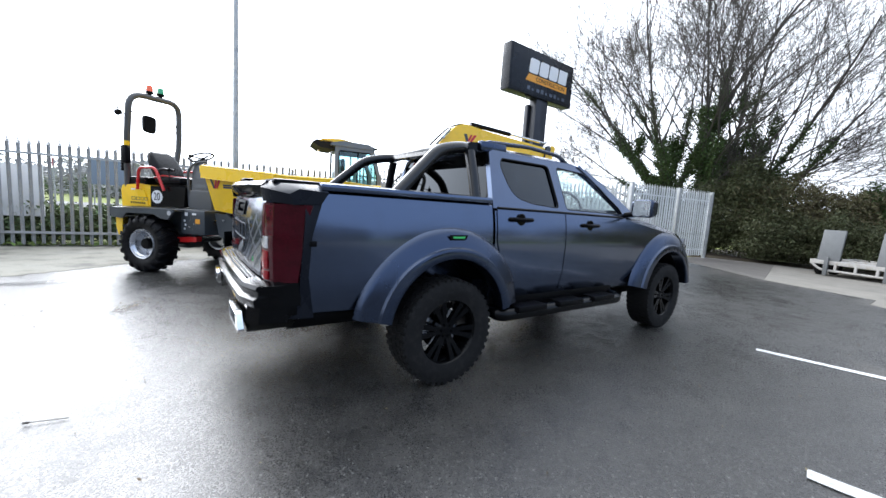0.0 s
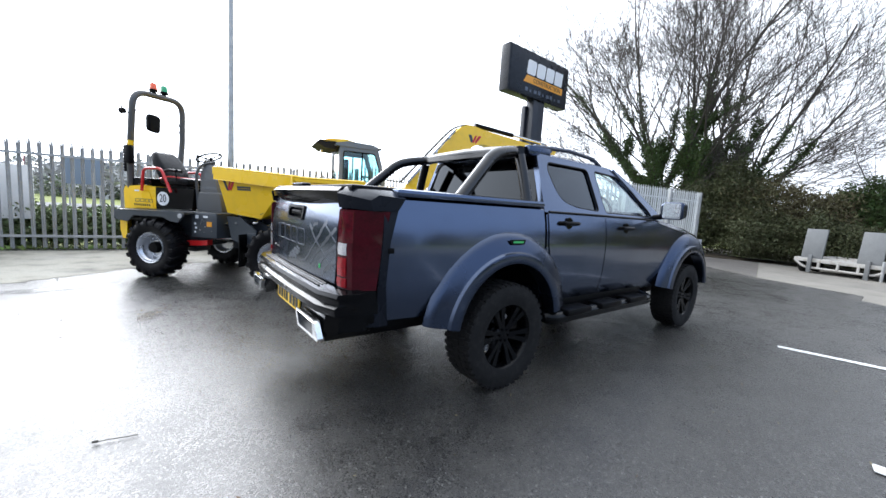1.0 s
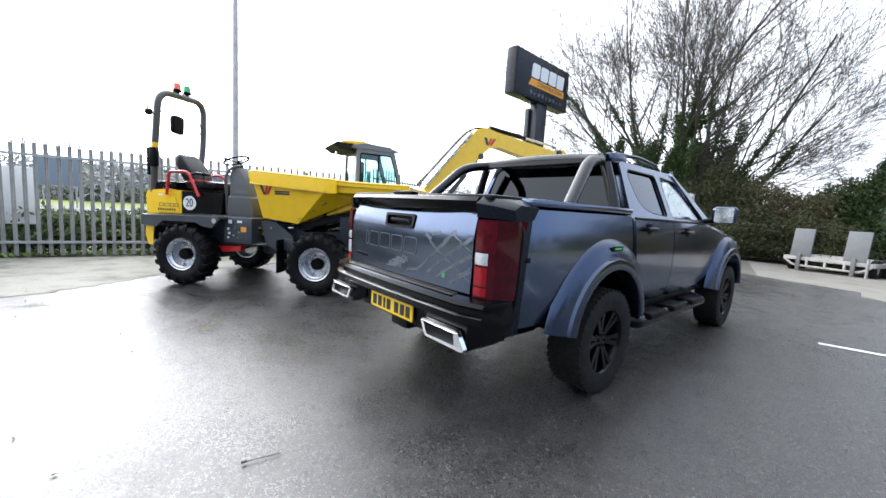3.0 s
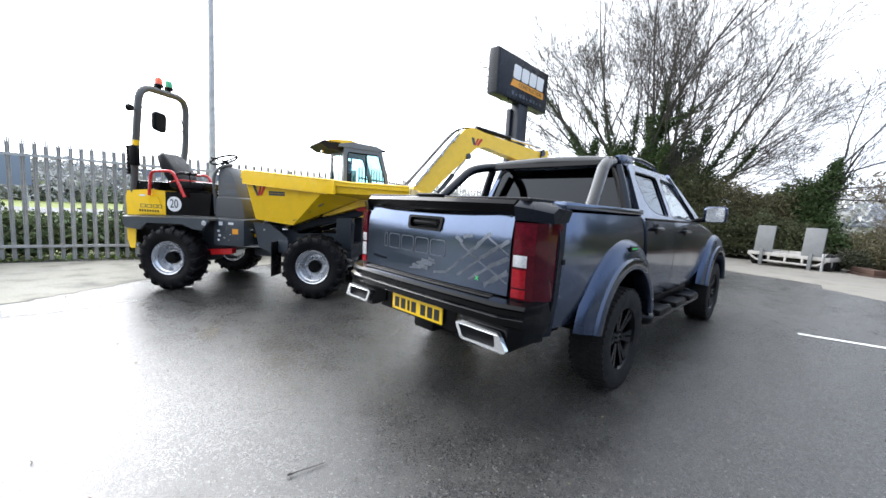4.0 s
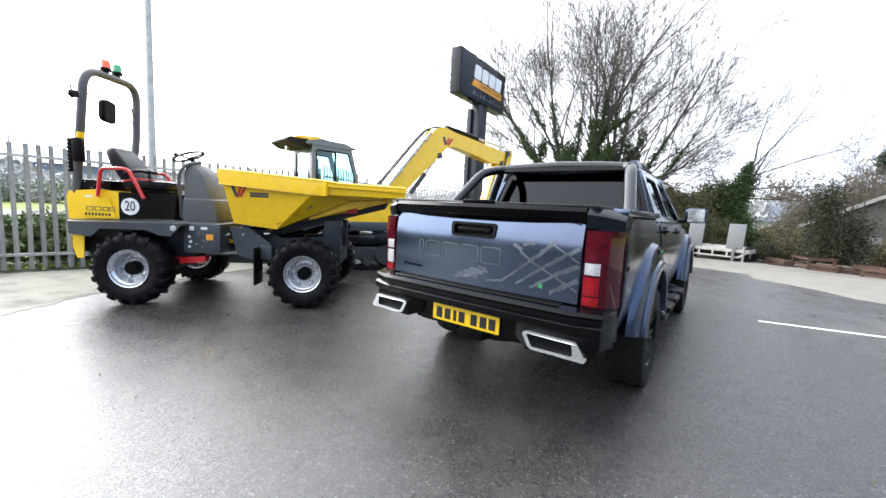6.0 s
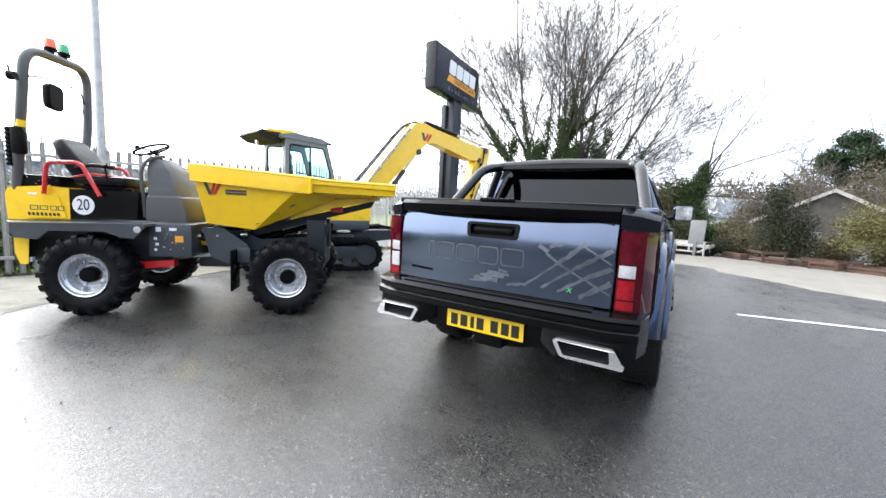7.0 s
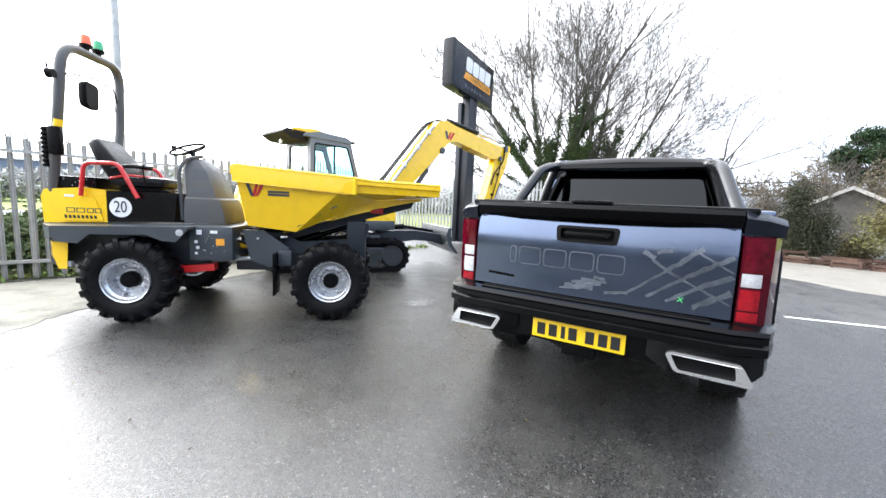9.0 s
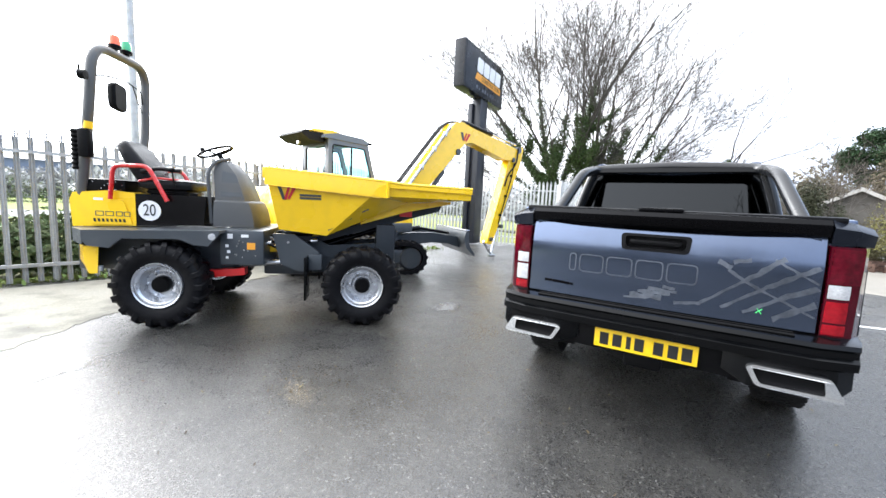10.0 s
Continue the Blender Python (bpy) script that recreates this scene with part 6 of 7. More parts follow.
for y in (-0.45, 0.55):
    part("blade_arm", loft(B(), [[(x, y - w, z + h), (x, y + w, z + h), (x, y + w, z - h), (x, y - w, z - h)] for x, z, w, h in ((1.3, 0.44, 0.10, 0.13), (1.7, 0.52, 0.09, 0.12), (2.1, 0.55, 0.08, 0.10), (2.45, 0.52, 0.075, 0.09), (2.72, 0.46, 0.07, 0.11))]), FRAMEB, blade, "dark curved blade arm")
part("blade_ram", rod(rod(B(), (1.35, 0.05, 0.62), (2.0, 0.05, 0.70), 0.055), (2.0, 0.05, 0.70), (2.70, 0.05, 0.60), 0.03), BLACKM, blade, "black blade ram")

# ---- totem sign ----
SIGN = Matrix.Translation((2.44, 13.18, 0.07)) @ Matrix.Rotation(radians(39), 4, "Z")
sign = thing("totem_sign", "black illuminated box sign on a navy square post", "sign", SIGN)
part("sign_box", box(B(), -1.56, 1.56, -0.19, 0.19, 4.86, 6.26, 0.05), SIGNB, sign, "black sign box")
part("sign_face", box(B(), -1.49, 1.49, -0.20, -0.185, 4.93, 6.19, 0.006), SIGNB, sign, "gloss black sign face")
for i in range(4):
    x = -0.50 + i * 0.485
    sh = [(x - 0.215, 5.54), (x + 0.215, 5.54), (x + 0.215, 5.98), (x - 0.215, 5.98)]
    part("logo_block", prism(B(), soft(sh, 0.08 if i != 3 else 0.02), [], 0.012, lambda u, v, d: (u + (v - 5.7) * 0.12, -0.201 - d, v)), WHITE, sign, "white logo block")
part("logo_band", prism(B(), [(-0.86, 5.28), (1.22, 5.28), (1.22, 5.50), (-0.72, 5.50)], (), 0.010, lambda u, v, d: (u, -0.201 - d, v)), ORANGE, sign, "orange slanted band")
cu = bpy.data.curves.new("tmp", "FONT")
cu.body, cu.size, cu.align_x, cu.align_y, cu.extrude = "CONSTRUCTION", 0.19, "CENTER", "CENTER", 0.002
tmp = new("tmp", cu)
bpy.context.view_layer.update()
me = bpy.data.meshes.new_from_object(tmp.evaluated_get(bpy.context.evaluated_depsgraph_get()))
bpy.data.objects.remove(tmp)
me.materials.clear(), me.materials.append(INKB)
part("lettering", me, None, sign, "black word construction", m=Matrix.Translation((0.36, -0.2145, 5.39)) @ Matrix.Rotation(radians(90), 4, "X"))
# row of grey marks: a few are print, the rest draw reflected trees
for i in range(9):
    part("small_mark", box(B(), -0.75 + i * 0.22, -0.75 + i * 0.22 + (0.13, 0.09, 0.15)[i % 3], -0.206, -0.199, 5.02, 5.02 + (0.12, 0.07, 0.1)[i % 3]), DECALG, sign, "faint grey mark along the sign foot, for print and reflected trees")
part("post", box(B(), -0.29, 0.29, -0.15, 0.15, 0.0, 4.88, 0.02), POSTB, sign, "navy black square post", m=Matrix.Translation((0.12, 0.02, 0)))
part("post_rear", box(B(), -0.40, -0.24, 0.10, 0.26, 0.0, 4.70, 0.02), POSTB, sign, m=Matrix.Translation((0.12, 0.02, 0)))
part("meter_box", box(B(), 0.30, 0.52, -0.14, 0.04, 0.42, 0.80, 0.01), WHITEM, sign, "small white meter box", m=Matrix.Translation((0.12, 0.02, 0)))

# ---- lamp post ----
lp = thing("lamp_post", "tall grey steel lighting column behind the fence", "lamp post", Matrix.Translation((-6.43, 11.0, 0)))
part("column", lathe(B(), [(0, 0.13), (1.4, 0.13), (1.45, 0.085), (11, 0.05)], 14, Matrix.Rotation(radians(-90), 4, "Y")), GALV, lp)
part("lantern", box(B(), -0.1, 0.7, -0.12, 0.12, 10.95, 11.1, 0.03), GALV, lp)

# ---- palisade fences ----


def pale_mesh(h, w=0.066, mt=GALV):
    sec = [(-w / 2, 0.0), (-w * 0.27, 0.014), (0.0, 0.002), (w * 0.27, 0.014), (w / 2, 0.0), (w / 2, -0.004), (w * 0.27, 0.010), (0.0, -0.002), (-w * 0.27, 0.010), (-w / 2, -0.004)]
    o = loft(B(), [[(x, y, 0.03) for x, y in sec], [(x, y, h - 0.13) for x, y in sec]])
    for cx, tx, tz, ty in ((0.0, 0.0, h, 0.0), (-w * 0.36, -w * 0.48, h - 0.06, -0.02), (w * 0.36, w * 0.48, h - 0.06, -0.02)):
        k = w * 0.16 if cx == 0 else w * 0.13
        base = [o.verts.new((cx + dx, 0.004 + dy, h - 0.131)) for dx, dy in ((-k, 0.006), (k, 0.006), (k, -0.004), (-k, -0.004))]
        mid = [o.verts.new((cx + (tx - cx) * 0.6 + dx, 0.004 + ty * 0.6 + dy, h - 0.131 + (tz - h + 0.131) * 0.75)) for dx, dy in ((-k * 0.9, 0.005), (k * 0.9, 0.005), (k * 0.9, -0.003), (-k * 0.9, -0.003))]
        tip = o.verts.new((tx, 0.004 + ty, tz))
        for i in range(4):
            o.faces.new((base[i], base[(i + 1) % 4], mid[(i + 1) % 4], mid[i]))
            o.faces.new((mid[i], mid[(i + 1) % 4], tip))
    return finish(o, "pale", mt)


def fence_run(a, b, h, pitch, mt, label, pw=0.066, lo=0.26, hi=0.85, rail_y=0.022):
    a, b = Vector((*a, 0)), Vector((*b, 0))
    length = (b - a).length
    ang = math.atan2(b.y - a.y, b.x - a.x)
    fz = thing("palisade_fence", label, "fence", Matrix.Translation(a) @ Matrix.Rotation(ang, 4, "Z"), group="palisade fence round the yard", kind="structure")
    for z in (lo, h * hi):
        part("rail", prism(B(), [(-0.02, z - 0.022), (-0.02, z + 0.022), (0.012, z + 0.022), (0.012, z + 0.016), (-0.014, z + 0.016), (-0.014, z - 0.022)], (), length, lambda u, v, d: (d, u + rail_y, v)), mt, fz, "angle-iron rail")
    x = 0.0
    while x < length + 0.1:
        post = prism(B(), [(-0.05, -0.028), (0.05, -0.028), (0.05, -0.02), (0.004, -0.02), (0.004, 0.02), (0.05, 0.02), (0.05, 0.028), (-0.05, 0.028), (-0.05, 0.02), (-0.004, 0.02), (-0.004, -0.02), (-0.05, -0.02)], (), h * 0.93, lambda u, v, d: (x + v, 0.09 + u, d))
        part("post", post, mt, fz, "steel I-section post")
        x += 2.75
    pm, rng = pale_mesh(h, pw, mt), random.Random(int(length * 100))
    n = int(length / pitch)
    for i in range(n):
        part("pale", pm, None, fz, m=Matrix.Translation((0.08 + i * pitch, -0.006, rng.uniform(-0.012, 0.012))) @ Matrix.Rotation(rng.uniform(-0.006, 0.006), 4, "Y"))
    return fz


P0, P1, P2, P3, P4 = (-11.2, 5.30), (-2.6, 10.05), (1.0, 16.6), (5.6, 12.6), (9.6, 14.9)
fence_run(P0, P1, 2.06, 0.142, GALV, "grey galvanised palisade fence beside the concrete strip", 0.058, rail_y=-0.030)
fence_run(P1, P2, 2.25, 0.142, GALV, "grey galvanised palisade fence behind the excavator", 0.058, rail_y=-0.030)
fence_run(P2, P3, 2.40, 0.142, GALVL, "pale galvanised palisade fence behind the sign post", 0.07)
fence_run(P3, P4, 2.45, 0.135, GALVL, "pale galvanised palisade gate closing the yard corner", 0.085)
for p in (P3, (7.8, 13.86), P4):
    gp = thing("gate_post", "thick pale galvanised gate post", "gate post", Matrix.Translation((*p, 0)) @ Matrix.Rotation(radians(30), 4, "Z"), group="gate posts")
    part("shaft", box(B(), -0.055, 0.055, -0.055, 0.055, -0.08, 2.40, 0.01), GALV, gp)
    part("cap", box(B(), -0.06, 0.06, -0.06, 0.06, 2.40, 2.425, 0.006), GALV, gp)
nb = solid("notice_board", box(B(), -0.42, 0.42, -0.01, 0.01, 0.55, 1.55, 0.004), WHITE, "white blank-backed notice board fixed to the fence", "notice board", Matrix.Translation((-8.45, 7.13, 0)) @ Matrix.Rotation(radians(29), 4, "Z"))


# ---- plants ----
def grow(rng, root, way, length, radius, levels, spread=0.5, lift=0.12, kids=(3, 5), bend=0.12, seg=5, min_r=0.006, taper=0.55):
    """Branches as (points, radii) lists, forking level by level."""
    out = []

    def limb(p, d, ln, r, lv):
        pts, rad = [p.copy()], [r]
        d = d.normalized()
        for i in range(seg):
            d = (d + Vector((rng.gauss(0, bend), rng.gauss(0, bend), rng.gauss(0, bend) + lift * 0.3))).normalized()
            p = p + d * ln / seg
            pts.append(p.copy())
            rad.append(max(min_r * 0.5, r * (1 - (1 - taper) * (i + 1) / seg)))
        out.append((pts, rad, lv))
        if lv <= 0:
            return
        for _ in range(rng.randint(*kids)):
            k = rng.randint(max(1, seg // 3), seg)
            q = pts[k]
            dd = (pts[k] - pts[k - 1]).normalized()
            side = dd.orthogonal().normalized()
            side.rotate(Matrix.Rotation(rng.uniform(0, 2 * math.pi), 3, dd))
            nd = (dd + side * rng.uniform(0.5, 1.3) * spread + Vector((0, 0, lift))).normalized()
            limb(q, nd, ln * rng.uniform(0.55, 0.82), max(min_r, rad[k] * rng.uniform(0.5, 0.72)), lv - 1)

    limb(Vector(root), Vector(way), length, radius, levels)
    return out


def limbs_mesh(name, limbs, material):
    verts, faces = [], []
    for pts, rad, lv in limbs:
        n = 8 if rad[0] > 0.08 else (5 if rad[0] > 0.02 else 3)
        start = len(verts)
        up = None
        for i, p in enumerate(pts):
            d = (pts[min(i + 1, len(pts) - 1)] - pts[max(i - 1, 0)]).normalized()
            up = d.orthogonal().normalized() if up is None else (up - d * up.dot(d)).normalized()
            side = d.cross(up)
            for k in range(n):
                a = 2 * math.pi * k / n
                verts.append(p + rad[i] * (math.cos(a) * up + math.sin(a) * side))
        for i in range(len(pts) - 1):
            for k in range(n):
                a, b = start + i * n + k, start + i * n + (k + 1) % n
                faces.append((a, b, b + n, a + n))
    return raw_mesh(name, verts, faces, material, True)


def ivy_on(rng, limbs, top, per, size, spread, max_r=0.042):
    """Leaf centres wrapped round the thicker limbs, up to a height."""
    c = []
    for pts, rad, lv in limbs:
        for (p, q), r in zip(zip(pts, pts[1:]), rad):
            if r < max_r * 1.3 or p.z > top * (0.75 + 0.5 * ((p.x * 7.3 + p.y * 3.1) % 1)):
                continue
            for _ in range(int(per * (q - p).length)):
                t = rng.random()
                o = Vector((rng.gauss(0, 1), rng.gauss(0, 1), rng.gauss(0, 0.7)))
                c.append(p.lerp(q, t) + o.normalized() * (r + spread * rng.random()))
    return c


def shrub(name, label, category, blobs, n, size, material, seed, kind="stuff", stretch=1.0, shell=0.5):
    rng = np.random.default_rng(seed)
    base = np.array([blobs[0][0], blobs[0][1], 0.0])
    v, f = leaves(rng, blob_points(rng, blobs, n, shell) - base, size, stretch=stretch)
    return solid(name, raw_mesh(name, v, f, material), None, label, category, Matrix.Translation(base), kind=kind)


def bough(rng, p, d, ln, r, lv, out, lift=0.10, droop=0.0, thin=0.0075):
    """One limb that bends gently upward and carries side shoots along its length, and so on down to twigs."""
    seg = 8 if lv >= 3 else (5 if lv == 2 else 4 if lv == 1 else 3)
    curve = Vector((rng.gauss(0, 1), rng.gauss(0, 1), rng.gauss(0, 0.5))) * 0.034
    pts, rad, d = [p.copy()], [r], d.normalized()
    for i in range(seg):
        d = (d + curve + Vector((rng.gauss(0, 0.05), rng.gauss(0, 0.05), rng.gauss(0, 0.04) + lift - droop * (1 - i / seg)))).normalized()
        p = p + d * ln / seg
        pts.append(p.copy())
        rad.append(max(thin * 0.6, r * (1 - 0.78 * ((i + 1) / seg) ** 0.9)))
    out.append((pts, rad, lv))
    if lv <= 0:
        return
    n = {4: 9, 3: 6, 2: 5, 1: 3}[lv] + rng.randint(-1, 1)
    spin = rng.uniform(0, 6.28)
    for j in range(n):
        f = (0.22 if lv >= 3 else 0.15) + (0.98 - 0.2) * (j + rng.uniform(0.1, 0.9)) / n
        k = min(seg - 1, int(f * seg))
        q = pts[k].lerp(pts[k + 1], f * seg - k)
        dd = (pts[k + 1] - pts[k]).normalized()
        side = dd.orthogonal().normalized()
        spin += 2.4 + rng.uniform(-0.5, 0.5)
        side.rotate(Matrix.Rotation(spin, 3, dd))
        nd = dd + side * rng.uniform(0.38, 0.78) + Vector((0, 0, 0.05))
        bough(rng, q, nd, ln * (0.74 - 0.40 * f) * rng.uniform(0.75, 1.2), max(thin, rad[k] * rng.uniform(0.44, 0.60)), lv - 1, out, lift * 0.9, 0.0, thin)


def bare_tree(name, label, at, right, stems, top_ivy, seed, levels=3, ivy_n=420, ivy_spread=0.26, leaf=0.05, thin=0.0082, mt=BARK, clumps=(), clump_n=2400):
    """stems: start (sideways, depth, height), lean (sideways, depth, up), length, radius; sideways runs along right."""
    rng, limbs = random.Random(seed), []
    sx, sy = Vector((right[0], right[1], 0)).normalized(), Vector((-right[1], right[0], 0)).normalized()
    for (u, w, z), (lu, lw, lz), ln, r in stems:
        bough(rng, sx * u + sy * w + Vector((0, 0, z)), sx * lu + sy * lw + Vector((0, 0, lz)), ln, r * 0.78, levels, limbs, 0.03 if lz > 0.5 else 0.045, 0.0 if lz > 0.2 else 0.04, thin)
    tr = thing(name, label, "tree", Matrix.Translation((*at, 0)))
    part("trunk", limbs_mesh("trunk", [b for b in limbs if b[2] >= levels], mt), None, tr, "dark trunk and limbs")
    part("crown", limbs_mesh("crown", [b for b in limbs if b[2] < levels], mt), None, tr, "bare winter twigs", kind="stuff")
    if top_ivy:
        c = [tuple(p) for p in ivy_on(rng, limbs, top_ivy, ivy_n, leaf, ivy_spread, 0.036)]
        nr = np.random.default_rng(seed)
        if clumps:
            bl = [tuple(sx * u + sy * w + Vector((0, 0, z))) + (ru, ru, rz) for u, w, z, ru, rz in clumps]
            c += blob_points(nr, bl, clump_n * len(bl), 0.35).tolist()
        v, f = leaves(nr, c, leaf)
        part("ivy", raw_mesh("ivy", v, f, IVY), None, tr, "green ivy climbing the trunks", kind="stuff")
    return tr


RIGHT = (0.83, -0.55)
bare_tree("ivy_clad_tree", "large bare multi-stemmed tree with ivy-covered trunks behind the gate", (11.75, 18.8), RIGHT, [
    ((-0.35, 0.1, 0), (-0.30, 0.1, 1), 11.0, 0.17), ((-0.2, -0.1, 1.5), (-0.14, -0.3, 1), 10.0, 0.13), ((-0.1, 0.0, 0), (-0.03, -0.1, 1), 11.0, 0.20), ((0.1, 0.1, 0), (0.14, 0.12, 1), 11.0, 0.18), ((0.3, -0.1, 0), (0.32, -0.05, 1), 10.5, 0.17),
    ((0.5, 0.1, 0.2), (0.52, 0.1, 1), 9.8, 0.15), ((0.8, 0.0, 0.3), (0.70, -0.1, 1), 7.6, 0.14), ((0.6, 0.0, 2.6), (1.0, -0.15, 0.30), 5.2, 0.075),
    ((0.9, 0.1, 3.4), (1.0, 0.2, 0.14), 4.6, 0.06), ((0.0, -0.1, 2.4), (0.25, -0.9, 1), 7.0, 0.09), ((0.1, 0.2, 2.4), (0.1, 0.9, 1), 7.0, 0.09)],
    5.6, 11, levels=4, ivy_n=560, clumps=[(0.2, 0, 3.2, 0.75, 1.3), (0.75, 0.1, 3.9, 0.7, 1.2), (1.25, 0, 3.2, 0.8, 1.3), (1.7, -0.1, 4.2, 0.55, 0.9), (2.4, 0, 3.0, 0.8, 1.1), (-0.5, 0, 2.0, 0.6, 1.4), (1.6, 0, 5.0, 0.35, 0.8), (2.2, 0, 5.7, 0.3, 0.6)])
bare_tree("ivy_clad_tree", "bare leaning tree with ivy-covered trunk behind the fence", (10.25, 19.3), RIGHT, [
    ((0.0, 0, 0), (0.05, 0.0, 1), 12.0, 0.21), ((-0.1, 0, 1.6), (-0.40, 0.1, 1), 10.0, 0.14), ((-0.05, 0, 2.4), (-0.18, -0.15, 1), 10.0, 0.12), ((-0.1, 0.1, 2.2), (-0.58, 0.2, 0.95), 8.6, 0.11), ((0.1, 0, 3.4), (0.26, 0.1, 1), 7.0, 0.09), ((-0.1, 0, 2.6), (-0.80, -0.2, 0.8), 7.4, 0.09),
    ((-0.1, 0, 2.0), (-1.0, 0.1, 0.50), 6.8, 0.08), ((-0.1, 0, 1.7), (-1.0, -0.15, 0.24), 6.0, 0.07), ((-0.1, 0, 1.5), (-1.0, 0.2, 0.06), 4.6, 0.055), ((0, -0.1, 3.0), (-0.1, -0.9, 1), 6.0, 0.08), ((0.1, 0, 2.2), (0.9, -0.2, 0.35), 3.4, 0.05)],
    7.2, 23, levels=4, ivy_n=560, clumps=[(0, 0, 2.2, 0.5, 1.2), (-0.5, 0, 3.0, 0.4, 0.6), (0.05, 0, 4.6, 0.4, 1.0), (-1.4, 0, 5.0, 0.3, 0.7)])
bare_tree("small_ivy_tree", "small bare tree leaning over a dark ivy mass", (16.9, 14.35), (0.62, -0.78), [
    ((-0.35, 0, 0), (0.16, 0, 1), 5.2, 0.15), ((0.3, 0, 4.3), (0.10, 0.1, 1), 2.9, 0.055), ((0.25, 0, 4.0), (0.55, 0, 0.85), 3.6, 0.055), ((0.2, 0, 3.6), (1.0, 0.1, 0.42), 4.2, 0.05), ((0.15, 0, 3.0), (1.0, -0.1, 0.12), 4.4, 0.05), ((0.1, 0, 2.6), (1.0, 0.1, 0.0), 4.0, 0.045)],
    4.6, 31, levels=3, ivy_n=900, ivy_spread=0.34, thin=0.009, clump_n=5200, clumps=[(-0.2, 0, 1.2, 0.9, 1.2), (-1.0, 0.2, 1.5, 1.0, 1.4), (-1.9, 0.3, 1.2, 1.0, 1.2), (-0.6, 0, 2.6, 0.7, 0.9), (-0.05, 0, 3.2, 0.45, 0.8), (0.1, 0, 3.9, 0.3, 0.5), (-1.4, 0.2, 2.5, 0.6, 0.7), (-0.1, -0.2, 0.6, 1.0, 0.7), (0.6, -0.3, 0.5, 0.7, 0.6)])
shrub("ivy_thicket", "dark ivy thicket round the tree foot behind the gate", "bush", [(11.6, 16.9, 1.5, 1.3, 0.9, 1.7), (12.6, 16.1, 1.5, 1.2, 0.9, 1.7), (10.6, 17.2, 1.2, 0.8, 0.7, 1.5), (12.1, 16.5, 2.8, 0.9, 0.7, 1.3)], 40000, 0.05, MIXEDH, 3)
shrub("hedge", "dense dark green hedge behind the trailer", "hedge", [(12.6, 15.2, 0.8, 1.6, 1.0, 1.1), (13.9, 14.3, 0.8, 1.2, 0.9, 1.1), (14.6, 13.4, 0.6, 0.9, 0.8, 0.9)], 52000, 0.042, MIXEDH, 5)
shrub("bramble_bank", "brownish tangled shrubs above the hedge", "bush", [(13.4, 16.2, 2.0, 1.8, 1.2, 1.5), (15.0, 15.6, 1.7, 1.8, 1.2, 1.3), (16.4, 16.6, 1.3, 1.6, 1.2, 1.0), (20.6, 14.8, 0.4, 1.5, 1.2, 1.0), (22.2, 13.4, 0.4, 1.5, 1.2, 1.1)], 44000, 0.034, HEDGEB, 6, stretch=2.4)
sb = [(68 * math.sin(radians(a)) - 1.5 + 2.5 * math.sin(a * 1.7), 68 * math.cos(radians(a)) + 2.5 * math.cos(a * 2.3), 2.4, 5.0, 5.0, 4.0 + 0.9 * math.sin(a * 0.9) + (1.4 if a > 60 else 0)) for a in range(50, 112, 4)]
shrub("scrub_bank", "brown winter scrub rising behind the houses", "scrub", sb, 90000, 0.17, SCRUB, 26, stretch=2.2, shell=0.25)
shrub("twiggy_thicket", "grey-brown leafless thicket behind the shed", "scrub", [(24.5, 13.6, 2.2, 1.6, 1.4, 2.4), (25.4, 11.4, 2.4, 1.6, 1.4, 2.2), (23.6, 15.6, 1.6, 1.5, 1.2, 1.8)], 44000, 0.030, SCRUB, 28, stretch=3.0, shell=0.15)
shrub("bramble_heap", "low dark brambles along the foot of the shed", "bush", [(15.2, 9.7, 0.3, 0.8, 0.6, 0.6), (15.9, 8.4, 0.4, 0.8, 0.7, 0.7), (16.3, 7.0, 0.4, 0.8, 0.7, 0.8), (14.6, 10.8, 0.3, 0.7, 0.5, 0.6), (16.6, 12.2, 0.4, 0.9, 0.8, 0.9)], 26000, 0.030, HEDGEB, 27, stretch=2.2, shell=0.2)
shrub("dark_evergreen_bush", "dark evergreen bush beside the old shed", "bush", [(13.6, 9.05, 0.9, 0.75, 0.65, 1.2), (13.55, 9.1, 2.0, 0.55, 0.5, 0.95), (14.0, 8.5, 0.9, 0.5, 0.5, 1.2), (13.3, 10.6, 0.3, 0.5, 0.5, 0.45)], 26000, 0.030, DARKB, 7, shell=0.25)
shrub("olive_shrub", "olive yellow shrub in front of the old shed", "bush", [(14.2, 6.9, 1.25, 0.9, 0.9, 0.9), (14.9, 5.7, 1.5, 1.1, 1.0, 1.1), (15.6, 4.4, 1.6, 1.1, 1.0, 1.2)], 30000, 0.024, OLIVE, 8, stretch=2.0, shell=0.1)
bare_tree("bare_bush", "bare twiggy shrub rising behind the dark bush", (13.9, 8.9), (0.5, -0.86), [((0, 0, 0), (0.1, 0, 1), 3.3, 0.05), ((-0.1, 0, 0), (-0.25, 0.1, 1), 3.2, 0.045), ((0.1, 0, 0), (0.35, -0.1, 1), 3.2, 0.045), ((0.3, 0, 0), (0.7, 0, 1), 3.0, 0.04), ((-0.3, 0, 0), (-0.6, 0, 1), 2.6, 0.04)], 0, 41, levels=3, mt=TWIG, thin=0.006)
bare_tree("bare_bush", "bare twiggy stems inside the olive shrub", (14.6, 6.2), (0.5, -0.86), [((0, 0, 0), (0.2, 0, 1), 2.3, 0.05), ((-0.2, 0, 0), (-0.4, 0, 1), 2.0, 0.045), ((0.3, 0, 0), (0.6, -0.1, 1), 2.2, 0.045)], 0, 43, levels=3, mt=TWIG, thin=0.006)
